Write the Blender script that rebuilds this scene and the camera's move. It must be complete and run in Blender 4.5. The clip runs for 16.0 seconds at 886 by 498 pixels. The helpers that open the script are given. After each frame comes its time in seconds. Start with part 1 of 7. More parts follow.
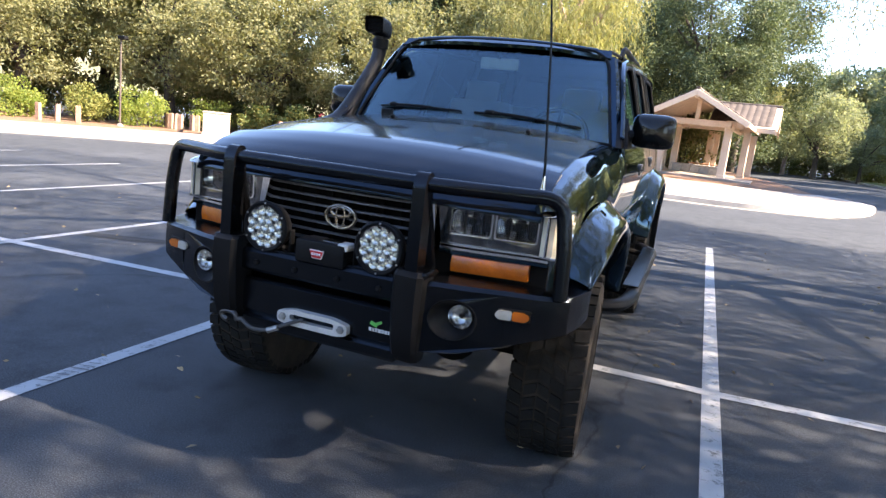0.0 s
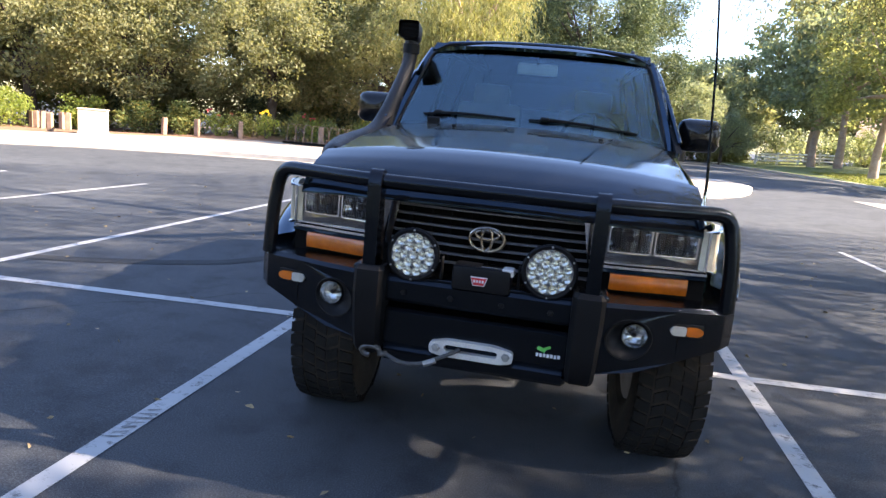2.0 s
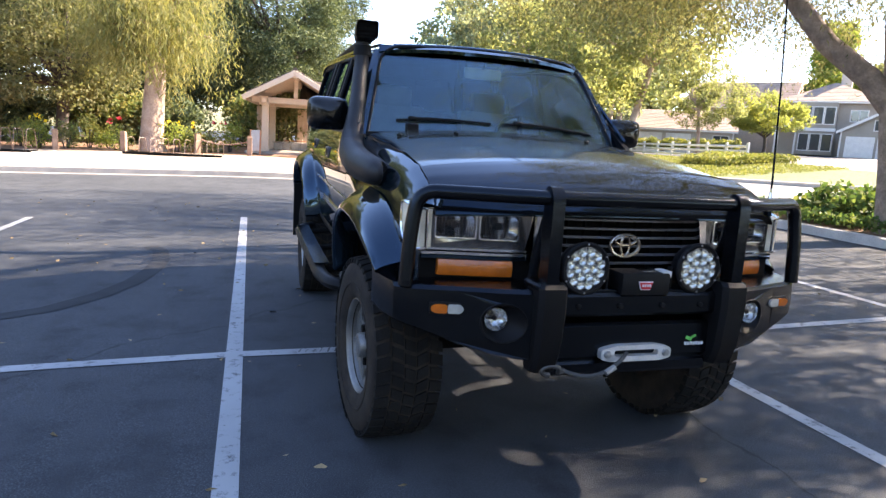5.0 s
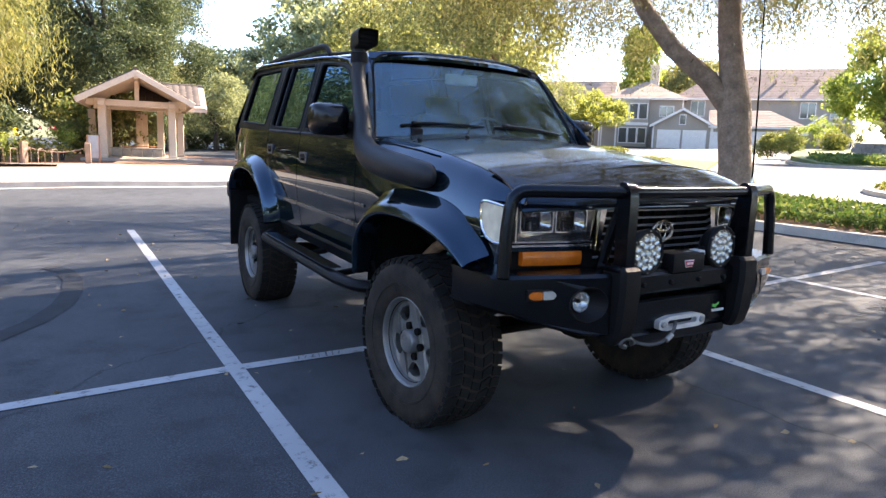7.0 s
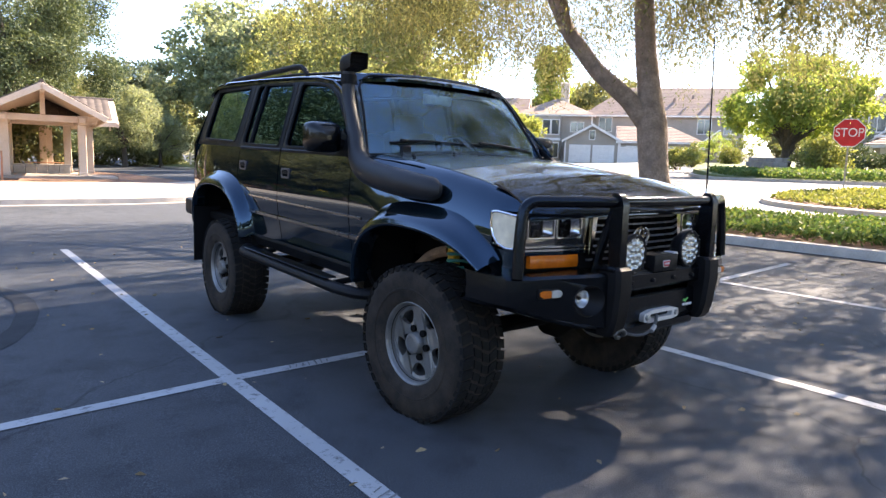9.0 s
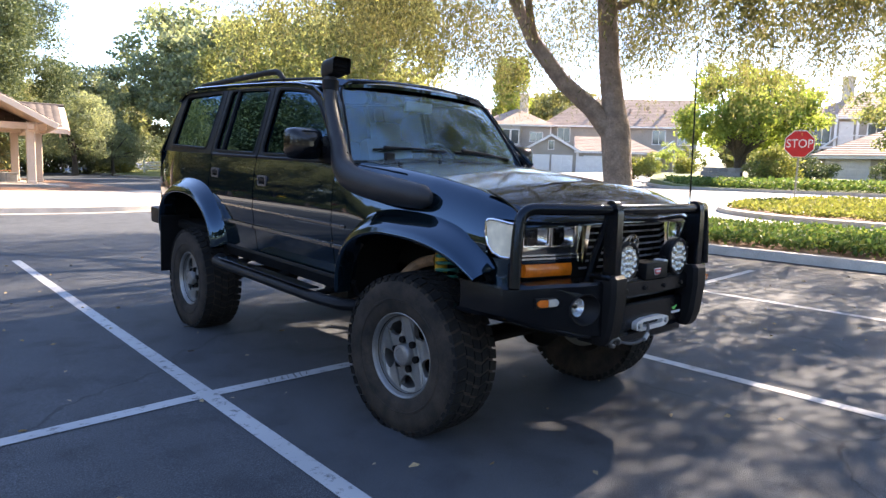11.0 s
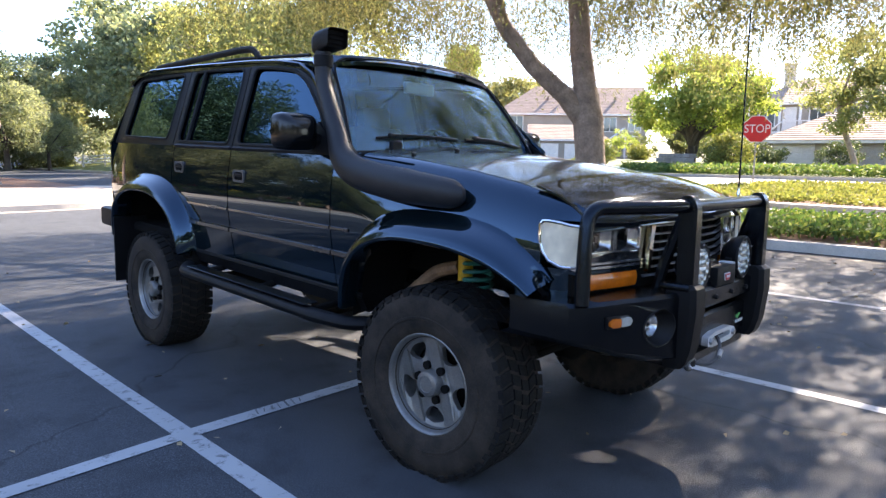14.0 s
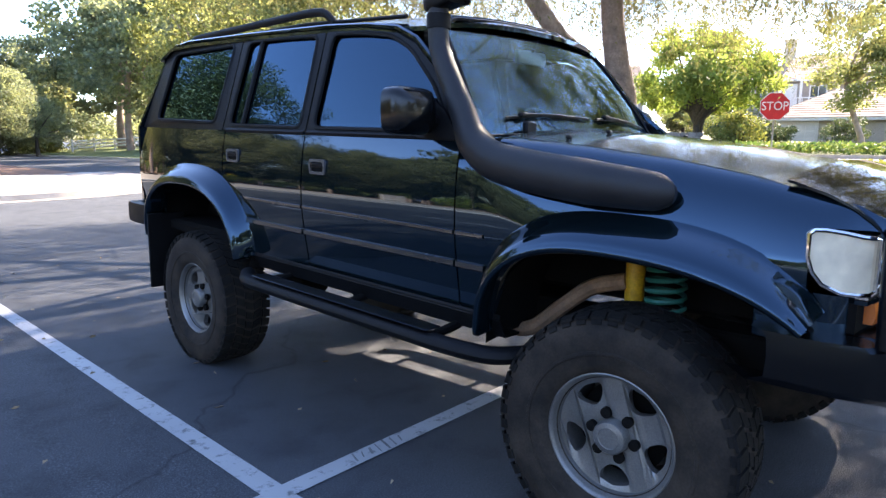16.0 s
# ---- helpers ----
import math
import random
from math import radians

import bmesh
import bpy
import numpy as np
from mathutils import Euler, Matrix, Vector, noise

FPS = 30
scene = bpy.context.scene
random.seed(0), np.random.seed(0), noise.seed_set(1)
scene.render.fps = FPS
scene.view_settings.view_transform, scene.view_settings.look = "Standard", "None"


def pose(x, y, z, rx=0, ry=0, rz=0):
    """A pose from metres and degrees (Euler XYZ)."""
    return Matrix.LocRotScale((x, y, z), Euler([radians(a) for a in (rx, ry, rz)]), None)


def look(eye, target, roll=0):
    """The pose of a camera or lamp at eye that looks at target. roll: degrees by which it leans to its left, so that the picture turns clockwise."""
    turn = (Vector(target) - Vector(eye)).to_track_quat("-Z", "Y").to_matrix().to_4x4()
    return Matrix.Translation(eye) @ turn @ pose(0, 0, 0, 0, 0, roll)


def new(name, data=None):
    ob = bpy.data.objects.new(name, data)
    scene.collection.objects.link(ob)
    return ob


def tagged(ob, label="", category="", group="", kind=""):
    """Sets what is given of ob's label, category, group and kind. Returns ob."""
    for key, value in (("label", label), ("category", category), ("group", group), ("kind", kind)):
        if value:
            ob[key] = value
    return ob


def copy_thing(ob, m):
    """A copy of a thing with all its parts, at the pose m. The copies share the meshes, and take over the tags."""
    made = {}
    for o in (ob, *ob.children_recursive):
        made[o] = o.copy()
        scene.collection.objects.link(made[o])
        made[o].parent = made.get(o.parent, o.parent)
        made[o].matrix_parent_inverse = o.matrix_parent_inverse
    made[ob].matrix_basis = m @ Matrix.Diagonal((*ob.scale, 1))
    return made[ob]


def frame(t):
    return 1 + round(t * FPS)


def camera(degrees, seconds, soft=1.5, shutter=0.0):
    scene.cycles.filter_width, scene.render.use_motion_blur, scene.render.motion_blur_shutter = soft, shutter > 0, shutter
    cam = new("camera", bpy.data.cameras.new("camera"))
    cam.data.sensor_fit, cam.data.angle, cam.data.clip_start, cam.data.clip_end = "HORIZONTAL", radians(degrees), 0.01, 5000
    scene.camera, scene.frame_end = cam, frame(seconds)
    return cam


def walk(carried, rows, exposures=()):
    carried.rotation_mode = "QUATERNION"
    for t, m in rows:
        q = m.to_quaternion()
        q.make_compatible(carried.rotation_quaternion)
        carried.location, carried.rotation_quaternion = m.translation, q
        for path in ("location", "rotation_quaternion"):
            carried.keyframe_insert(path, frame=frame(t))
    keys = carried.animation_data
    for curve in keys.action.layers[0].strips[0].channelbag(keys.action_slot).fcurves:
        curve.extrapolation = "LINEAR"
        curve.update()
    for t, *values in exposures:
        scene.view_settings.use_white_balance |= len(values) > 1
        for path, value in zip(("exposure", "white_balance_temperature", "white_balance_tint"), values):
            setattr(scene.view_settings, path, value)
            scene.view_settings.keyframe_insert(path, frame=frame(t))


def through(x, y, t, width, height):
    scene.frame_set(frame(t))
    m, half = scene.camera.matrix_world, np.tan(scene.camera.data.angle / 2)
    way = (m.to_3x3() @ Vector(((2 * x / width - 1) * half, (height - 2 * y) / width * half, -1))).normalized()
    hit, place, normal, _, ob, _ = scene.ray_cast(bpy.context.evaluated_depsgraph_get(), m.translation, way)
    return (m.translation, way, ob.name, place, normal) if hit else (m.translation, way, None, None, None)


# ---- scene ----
from mathutils.geometry import tessellate_polygon

cam = camera(69.2, 16.0, soft=1.4)
PATH = [
    (0, (1.225, -2.862, 1.399), (0.53, -1.025, 1.021), 6.5),
    (0.5, (0.997, -2.866, 1.388), (0.363, -1.008, 1.003), 6.2),
    (1, (0.782, -2.882, 1.391), (0.206, -1.006, 1.007), 6.0),
    (1.5, (0.513, -2.972, 1.394), (0.043, -1.064, 1.019), 5.6),
    (2, (0.26, -3.057, 1.402), (-0.092, -1.123, 1.031), 5.4),
    (2.5, (0.01, -3.031, 1.382), (-0.211, -1.077, 1.019), 4.7),
    (3, (-0.239, -3.022, 1.382), (-0.318, -1.055, 1.025), 4.6),
    (3.5, (-0.568, -3.055, 1.392), (-0.445, -1.088, 1.051), 4.1),
    (4, (-0.836, -3.027, 1.371), (-0.552, -1.076, 1.034), 3.9),
    (4.5, (-1.119, -2.933, 1.368), (-0.706, -1.004, 1.038), 3.9),
    (5, (-1.409, -2.886, 1.368), (-0.815, -1.005, 1.039), 3.5),
    (7.5, (-2.489, -2.677, 1.338), (-1.402, -1.025, 1.037), 2.0),
    (8, (-2.607, -2.783, 1.334), (-1.466, -1.167, 1.044), 2.1),
    (8.5, (-2.706, -2.768, 1.34), (-1.512, -1.187, 1.069), 2.1),
    (9, (-2.839, -2.677, 1.337), (-1.598, -1.129, 1.081), 1.8),
    (11.5, (-2.913, -2.497, 1.314), (-1.562, -1.041, 1.083), 1.8),
    (12, (-2.828, -2.434, 1.305), (-1.465, -0.991, 1.062), 1.5),
    (12.5, (-2.736, -2.331, 1.314), (-1.371, -0.891, 1.064), 1.5),
    (13, (-2.691, -2.217, 1.315), (-1.332, -0.771, 1.062), 1.4),
    (13.5, (-2.739, -2.024, 1.324), (-1.356, -0.601, 1.077), 1.4),
    (14, (-2.781, -1.884, 1.328), (-1.341, -0.518, 1.075), 1.1),
    (14.5, (-2.774, -1.763, 1.319), (-1.31, -0.428, 1.043), 1.0),
    (15, (-2.723, -1.532, 1.321), (-1.257, -0.204, 1.03), 0.8),
    (15.5, (-2.683, -1.292, 1.346), (-1.229, 0.045, 1.039), 0.6),
    (16, (-2.738, -0.960, 1.345), (-1.286, 0.379, 1.036), 0.5),
]
walk(cam, [(t, look(eye, target, roll)) for t, eye, target, roll in PATH], exposures=[(0.0, 2.90, 6850, 19), (5.0, 2.89, 7050, 20), (8.0, 2.78, 7050, 20), (12.5, 2.78, 6900, 20), (16.0, 3.06, 6700, 20)])

# ---- light ----
SUN_AZ, SUN_EL = radians(87), radians(37)
world = bpy.data.worlds.new("sky")
scene.world = world
world.use_nodes = True
wn = world.node_tree.nodes
sky = wn.new("ShaderNodeTexSky")
sky.sky_type = "NISHITA"
sky.sun_disc = False
sky.sun_elevation, sky.sun_rotation = SUN_EL, SUN_AZ
sky.air_density, sky.dust_density, sky.ozone_density = 0.9, 0.12, 2.6
wn["Background"].inputs["Strength"].default_value = 0.115
world.node_tree.links.new(sky.outputs[0], wn["Background"].inputs["Color"])
sun_data = bpy.data.lights.new("sun", "SUN")
sun_data.energy, sun_data.angle, sun_data.color = 5.0, radians(0.55), (1.0, 0.90, 0.74)
sun = new("sun", sun_data)
sun_dir = Vector((math.sin(SUN_AZ) * math.cos(SUN_EL), math.cos(SUN_AZ) * math.cos(SUN_EL), math.sin(SUN_EL)))
sun.matrix_world = look(sun_dir * 60, (0, 0, 0))

# ---- materials ----
def nodes_of(name):
    m = bpy.data.materials.new(name)
    m.use_nodes = True
    nt = m.node_tree
    return m, nt, nt.nodes["Principled BSDF"], nt.nodes["Material Output"]


def noise_node(nt, scale, detail=4.0, coord="Object", rough=0.55):
    tc = nt.nodes.new("ShaderNodeTexCoord")
    n = nt.nodes.new("ShaderNodeTexNoise")
    n.inputs["Scale"].default_value, n.inputs["Detail"].default_value = scale, detail
    n.inputs["Roughness"].default_value = rough
    nt.links.new(tc.outputs[coord], n.inputs["Vector"])
    return n


def ramp(nt, src, stops):
    r = nt.nodes.new("ShaderNodeValToRGB")
    el = r.color_ramp.elements
    while len(el) < len(stops):
        el.new(0.5)
    for e, (p, c) in zip(el, stops):
        e.position, e.color = p, (*c, 1.0) if len(c) == 3 else c
    nt.links.new(src, r.inputs[0])
    return r


def mix(nt, fac, a, b, mode="MIX"):
    n = nt.nodes.new("ShaderNodeMix")
    n.data_type, n.blend_type = "RGBA", mode
    for sock, v in ((n.inputs[0], fac), (n.inputs[6], a), (n.inputs[7], b)):
        if isinstance(v, bpy.types.NodeSocket):
            nt.links.new(v, sock)
        elif isinstance(v, (tuple, list)):
            sock.default_value = (*v, 1.0)[:4]
        else:
            sock.default_value = v
    return n.outputs[2]


def surface(name, a, b=None, rough=0.6, metal=0.0, scale=6.0, fine=90.0, bump=0.0, bump_scale=60.0, coat=0.0, island=0.0, spec=0.5, rvar=0.1):
    """A two-scale surface: broad mottling from a to b, fine grain, relief and uneven gloss."""
    m, nt, p, _ = nodes_of(name)
    b = b or tuple(c * 0.75 for c in a)
    big, small = noise_node(nt, scale), noise_node(nt, fine, 2.0)
    base = ramp(nt, big.outputs[0], [(0.32, a), (0.68, b)]).outputs[0]
    grain = ramp(nt, small.outputs[0], [(0.3, (0.82,) * 3), (0.7, (1.12,) * 3)]).outputs[0]
    col = mix(nt, 1.0, base, grain, "MULTIPLY")
    if island:
        g = nt.nodes.new("ShaderNodeNewGeometry")
        i = ramp(nt, g.outputs["Random Per Island"], [(0.0, (1 - island,) * 3), (1.0, (1 + island,) * 3)]).outputs[0]
        col = mix(nt, 1.0, col, i, "MULTIPLY")
        o = nt.nodes.new("ShaderNodeObjectInfo")
        i = ramp(nt, o.outputs["Random"], [(0.0, (1 - island,) * 3), (1.0, (1 + island,) * 3)]).outputs[0]
        col = mix(nt, 1.0, col, i, "MULTIPLY")
    nt.links.new(col, p.inputs["Base Color"])
    rr = nt.nodes.new("ShaderNodeMapRange")
    rr.inputs[3].default_value, rr.inputs[4].default_value = max(0.02, rough - rvar), min(1.0, rough + rvar)
    nt.links.new(big.outputs[0], rr.inputs[0])
    nt.links.new(rr.outputs[0], p.inputs["Roughness"])
    p.inputs["Metallic"].default_value = metal
    p.inputs["Specular IOR Level"].default_value = spec
    p.inputs["Coat Weight"].default_value = coat
    p.inputs["Coat Roughness"].default_value = 0.02
    p.inputs["Coat IOR"].default_value = 1.7
    if bump:
        bn = nt.nodes.new("ShaderNodeBump")
        bn.inputs["Strength"].default_value, bn.inputs["Distance"].default_value = 1.0, bump
        src = noise_node(nt, bump_scale, 5.0)
        nt.links.new(src.outputs[0], bn.inputs["Height"])
        nt.links.new(bn.outputs[0], p.inputs["Normal"])
    return m


def glass(name, tint, base=0.05, rough=0.0, gloss=(1.0, 1.0, 1.0)):
    """A pane: sees through with a tint, and mirrors more at a glancing angle."""
    m, nt, p, out = nodes_of(name)
    nt.nodes.remove(p)
    tr, gl = nt.nodes.new("ShaderNodeBsdfTransparent"), nt.nodes.new("ShaderNodeBsdfGlossy")
    lw, mx = nt.nodes.new("ShaderNodeLayerWeight"), nt.nodes.new("ShaderNodeMixShader")
    pw, ad = nt.nodes.new("ShaderNodeMath"), nt.nodes.new("ShaderNodeMath")
    lw.inputs[0].default_value = 0.5
    pw.operation, ad.operation = "POWER", "MULTIPLY_ADD"
    pw.inputs[1].default_value, ad.inputs[1].default_value, ad.inputs[2].default_value = 4.0, 1.0 - base, base
    gl.inputs[0].default_value = (*gloss, 1.0)
    tr.inputs[0].default_value, gl.inputs["Roughness"].default_value = (*tint, 1.0), rough
    for a, b in ((lw.outputs["Facing"], pw.inputs[0]), (pw.outputs[0], ad.inputs[0]), (ad.outputs[0], mx.inputs[0]), (tr.outputs[0], mx.inputs[1]), (gl.outputs[0], mx.inputs[2]), (mx.outputs[0], out.inputs[0])):
        nt.links.new(a, b)
    return m


def foliage(name, dark, light, yellow, through=0.45, scale=0.6):
    """Leaves: colour by clump and by leaf, and light that shines through."""
    m, nt, p, out = nodes_of(name)
    nt.nodes.remove(p)
    g = nt.nodes.new("ShaderNodeNewGeometry")
    n = noise_node(nt, scale, 3.0)
    c1 = ramp(nt, n.outputs[0], [(0.3, dark), (0.7, light)]).outputs[0]
    f = ramp(nt, g.outputs["Random Per Island"], [(0.55, (0, 0, 0)), (1.0, (0.8, 0.8, 0.8))]).outputs[0]
    c2 = mix(nt, f, c1, yellow)
    d, t, mx = nt.nodes.new("ShaderNodeBsdfPrincipled"), nt.nodes.new("ShaderNodeBsdfTranslucent"), nt.nodes.new("ShaderNodeMixShader")
    d.inputs["Roughness"].default_value, d.inputs["Specular IOR Level"].default_value = 0.6, 0.16
    mx.inputs[0].default_value = through
    warm = mix(nt, 1.0, c2, (1.15, 1.15, 0.72), "MULTIPLY")
    for a, b in ((c2, d.inputs["Base Color"]), (warm, t.inputs[0]), (d.outputs[0], mx.inputs[1]), (t.outputs[0], mx.inputs[2]), (mx.outputs[0], out.inputs[0])):
        nt.links.new(a, b)
    return m


def asphalt_material():
    m, nt, p, _ = nodes_of("asphalt")
    a, b, c = noise_node(nt, 0.35, 5.0), noise_node(nt, 3.0, 6.0), noise_node(nt, 160.0, 3.0)
    base = ramp(nt, a.outputs[0], [(0.3, (0.0365, 0.0410, 0.0465)), (0.7, (0.0555, 0.0610, 0.0680))]).outputs[0]
    stain = ramp(nt, b.outputs[0], [(0.28, (0.55, 0.55, 0.56)), (0.5, (1.0, 1.0, 1.0)), (0.75, (1.12, 1.11, 1.08))]).outputs[0]
    grit = ramp(nt, c.outputs[0], [(0.30, (0.45,) * 3), (0.55, (1.0,) * 3), (0.72, (2.0, 1.98, 1.9))]).outputs[0]
    col = mix(nt, 1.0, mix(nt, 1.0, base, stain, "MULTIPLY"), grit, "MULTIPLY")
    # fine wandering cracks
    tc = nt.nodes.new("ShaderNodeTexCoord")
    warp = noise_node(nt, 1.3, 4.0)
    add = mix(nt, 0.35, tc.outputs["Object"], warp.outputs["Color"], "LINEAR_LIGHT")
    v = nt.nodes.new("ShaderNodeTexVoronoi")
    v.feature = "DISTANCE_TO_EDGE"
    v.inputs["Scale"].default_value = 0.22
    nt.links.new(add, v.inputs["Vector"])
    crack = ramp(nt, v.outputs["Distance"], [(0.0, (0.35,) * 3), (0.0035, (1.0,) * 3)]).outputs[0]
    nt.links.new(mix(nt, 0.75, col, crack, "MULTIPLY"), p.inputs["Base Color"])
    p.inputs["Roughness"].default_value, p.inputs["Specular IOR Level"].default_value = 0.80, 0.26
    bn = nt.nodes.new("ShaderNodeBump")
    bn.inputs["Strength"].default_value, bn.inputs["Distance"].default_value = 0.7, 0.006
    nt.links.new(c.outputs[0], bn.inputs["Height"])
    nt.links.new(bn.outputs[0], p.inputs["Normal"])
    return m


def paint_line_material():
    """Worn road paint with asphalt showing through the wear."""
    m, nt, p, _ = nodes_of("road_paint")
    a, b = noise_node(nt, 14.0, 8.0, rough=0.75), noise_node(nt, 1.1, 3.0)
    wear = ramp(nt, a.outputs[0], [(0.36, (0.0,) * 3), (0.46, (1.0,) * 3)]).outputs[0]
    tone = ramp(nt, b.outputs[0], [(0.3, (0.255, 0.26, 0.262)), (0.7, (0.365, 0.366, 0.362))]).outputs[0]
    nt.links.new(mix(nt, wear, (0.10, 0.10, 0.10), tone), p.inputs["Base Color"])
    p.inputs["Roughness"].default_value = 0.75
    return m


ASPHALT, ROAD_PAINT = asphalt_material(), paint_line_material()
ROAD = surface("road_asphalt", (0.29, 0.268, 0.236), (0.24, 0.223, 0.197), 0.9, scale=0.5, fine=60)
CONCRETE = surface("concrete", (0.33, 0.282, 0.225), (0.275, 0.235, 0.19), 0.85, scale=0.8, fine=45, bump=0.003, bump_scale=90)
KERB = surface("kerb_concrete", (0.52, 0.475, 0.41), (0.38, 0.35, 0.31), 0.9, scale=2.5, fine=70, bump=0.004, bump_scale=70)
GUTTER = surface("gutter_concrete", (0.25, 0.222, 0.188), (0.19, 0.17, 0.147), 0.9, scale=1.8, fine=70, bump=0.003, bump_scale=80)
SKID = surface("tyre_mark", (0.032, 0.034, 0.036), (0.050, 0.052, 0.054), 0.9, scale=3, fine=200, spec=0.1)
SCUFF = surface("rubbed_rubber", (0.12, 0.12, 0.122), (0.19, 0.19, 0.19), 0.9, scale=20, fine=200, spec=0.1)
SOIL = surface("bark_mulch", (0.23, 0.12, 0.065), (0.13, 0.075, 0.045), 0.95, scale=2.0, fine=30, bump=0.03, bump_scale=16)
LAWN = surface("lawn", (0.080, 0.115, 0.024), (0.13, 0.145, 0.042), 0.9, scale=0.7, fine=25, bump=0.04, bump_scale=30)
HILL = surface("dry_hill", (0.12, 0.13, 0.06), (0.20, 0.18, 0.10), 0.95, scale=0.03, fine=0.3)
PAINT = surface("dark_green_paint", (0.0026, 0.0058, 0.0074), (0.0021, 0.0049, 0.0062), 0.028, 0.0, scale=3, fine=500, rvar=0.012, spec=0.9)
# Blue specular tints here and below put sky colour into the gloss.
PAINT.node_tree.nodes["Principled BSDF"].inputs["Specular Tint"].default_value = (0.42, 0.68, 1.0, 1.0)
# Paler than body paint: thin dust plus sky sheen put into the colour.
HOOD_PAINT = surface("dusty_sheen_green_paint", (0.062, 0.076, 0.076), (0.050, 0.063, 0.064), 0.10, 0.0, scale=5, fine=400, rvar=0.03, spec=0.85)
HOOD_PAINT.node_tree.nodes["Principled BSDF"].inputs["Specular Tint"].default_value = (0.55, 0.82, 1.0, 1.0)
SHIELD = surface("smoked_acrylic", (0.005, 0.006, 0.0075), None, 0.06, scale=3, rvar=0.02, spec=0.34)
SHIELD.node_tree.nodes["Principled BSDF"].inputs["Specular Tint"].default_value = (0.40, 0.68, 1.0, 1.0)
BLACK = surface("satin_black_steel", (0.0035, 0.0035, 0.004), (0.0028, 0.0028, 0.0032), 0.16, scale=9, fine=250, bump=0.0005, bump_scale=350, rvar=0.05, spec=0.28)
BLACK.node_tree.nodes["Principled BSDF"].inputs["Specular Tint"].default_value = (0.62, 0.80, 1.0, 1.0)
PLASTIC = surface("black_plastic", (0.0045, 0.0045, 0.005), (0.007, 0.007, 0.0075), 0.48, scale=7, fine=300, bump=0.0007, bump_scale=300, spec=0.13)
GLOSS_BLACK = surface("glossy_black_shell", (0.0045, 0.005, 0.0055), None, 0.17, scale=6, rvar=0.04, spec=0.36)
SNORKEL = surface("textured_black_polyethylene", (0.012, 0.012, 0.013), (0.016, 0.016, 0.017), 0.48, scale=8, fine=300, bump=0.0008, bump_scale=260, spec=0.3)
RUBBER = surface("dusty_tyre_rubber", (0.012, 0.0105, 0.0095), (0.042, 0.033, 0.025), 0.85, scale=9, fine=120, bump=0.0015, bump_scale=90, spec=0.2)
TREAD = surface("tread_rubber", (0.007, 0.007, 0.007), (0.017, 0.0155, 0.014), 0.88, scale=9, fine=150, bump=0.002, bump_scale=70, spec=0.15)
ALLOY = surface("dusty_silver_alloy", (0.22, 0.217, 0.207), (0.15, 0.148, 0.14), 0.42, 0.6, scale=7, fine=200)
CHROME = surface("chrome", (0.72, 0.72, 0.72), (0.62, 0.62, 0.62), 0.09, 1.0, scale=8, rvar=0.04)
GRILLE = surface("grey_grille_plastic", (0.15, 0.152, 0.158), (0.11, 0.112, 0.116), 0.4, 0.3, scale=8)
# Near-black underbody; also laid on as shade in lug recesses and intake mouth.
DARK = surface("dark_underbody_and_recess", (0.004, 0.004, 0.004), (0.008, 0.007, 0.006), 0.9, scale=6, spec=0.1)
SILVER = surface("cast_aluminium", (0.62, 0.61, 0.58), (0.50, 0.49, 0.47), 0.45, 0.35, scale=12, fine=200)
AMBER = surface("amber_lens", (0.54, 0.125, 0.006), (0.43, 0.095, 0.005), 0.2, scale=15, fine=20, coat=0.25, bump=0.0008, bump_scale=160)
CLEAR_LENS = surface("milky_lens", (0.74, 0.65, 0.48), (0.58, 0.51, 0.38), 0.30, scale=14, fine=12, spec=0.35)
DULL_LENS = surface("dull_clear_lens", (0.40, 0.385, 0.34), (0.28, 0.27, 0.24), 0.25, scale=30, fine=60)
BEZEL = surface("brushed_bezel", (0.78, 0.78, 0.77), (0.66, 0.66, 0.65), 0.14, 0.95, scale=8, rvar=0.06)
SMOKED = surface("dark_lamp_housing", (0.22, 0.222, 0.225), (0.09, 0.092, 0.095), 0.14, 0.9, scale=22)
REFLECTOR = surface("lamp_reflector", (0.62, 0.63, 0.63), (0.42, 0.42, 0.42), 0.16, 0.95, scale=30, fine=70)
GREY_PRINT = surface("pale_grey_print", (0.30, 0.30, 0.29), None, 0.5, scale=10)
LED = surface("led_optic", (0.88, 0.86, 0.76), (0.58, 0.57, 0.50), 0.16, 0.75, scale=120, fine=260)
FACET = surface("bright_lamp_facet", (0.66, 0.67, 0.66), (0.30, 0.31, 0.31), 0.16, 0.85, scale=70, fine=160)
LENS = glass("lamp_glass", (0.95, 0.96, 0.96), 0.03)
# Bluish gloss colours put a bluer sky into the glass reflections.
WINDSHIELD = glass("windscreen_glass", (0.70, 0.77, 0.77), 0.085, gloss=(0.58, 0.82, 0.95))
TINT = glass("tinted_glass", (0.08, 0.09, 0.10), 0.065, gloss=(0.38, 0.68, 1.0))
BRONZE = surface("brown_rack_paint", (0.20, 0.125, 0.085), (0.14, 0.09, 0.062), 0.5, scale=9)
SEAT = surface("grey_leather", (0.42, 0.40, 0.37), (0.34, 0.325, 0.30), 0.6, scale=6)
DASH = surface("dark_dashboard", (0.022, 0.022, 0.023), None, 0.7, scale=6)
YELLOW = surface("yellow_shock_paint", (0.75, 0.45, 0.02), (0.6, 0.33, 0.02), 0.4, scale=14)
GREEN = surface("green_coil_paint", (0.02, 0.16, 0.12), (0.02, 0.10, 0.08), 0.4, scale=14)
RUST = surface("dusty_steel_arm", (0.30, 0.17, 0.09), (0.20, 0.12, 0.07), 0.8, scale=14)
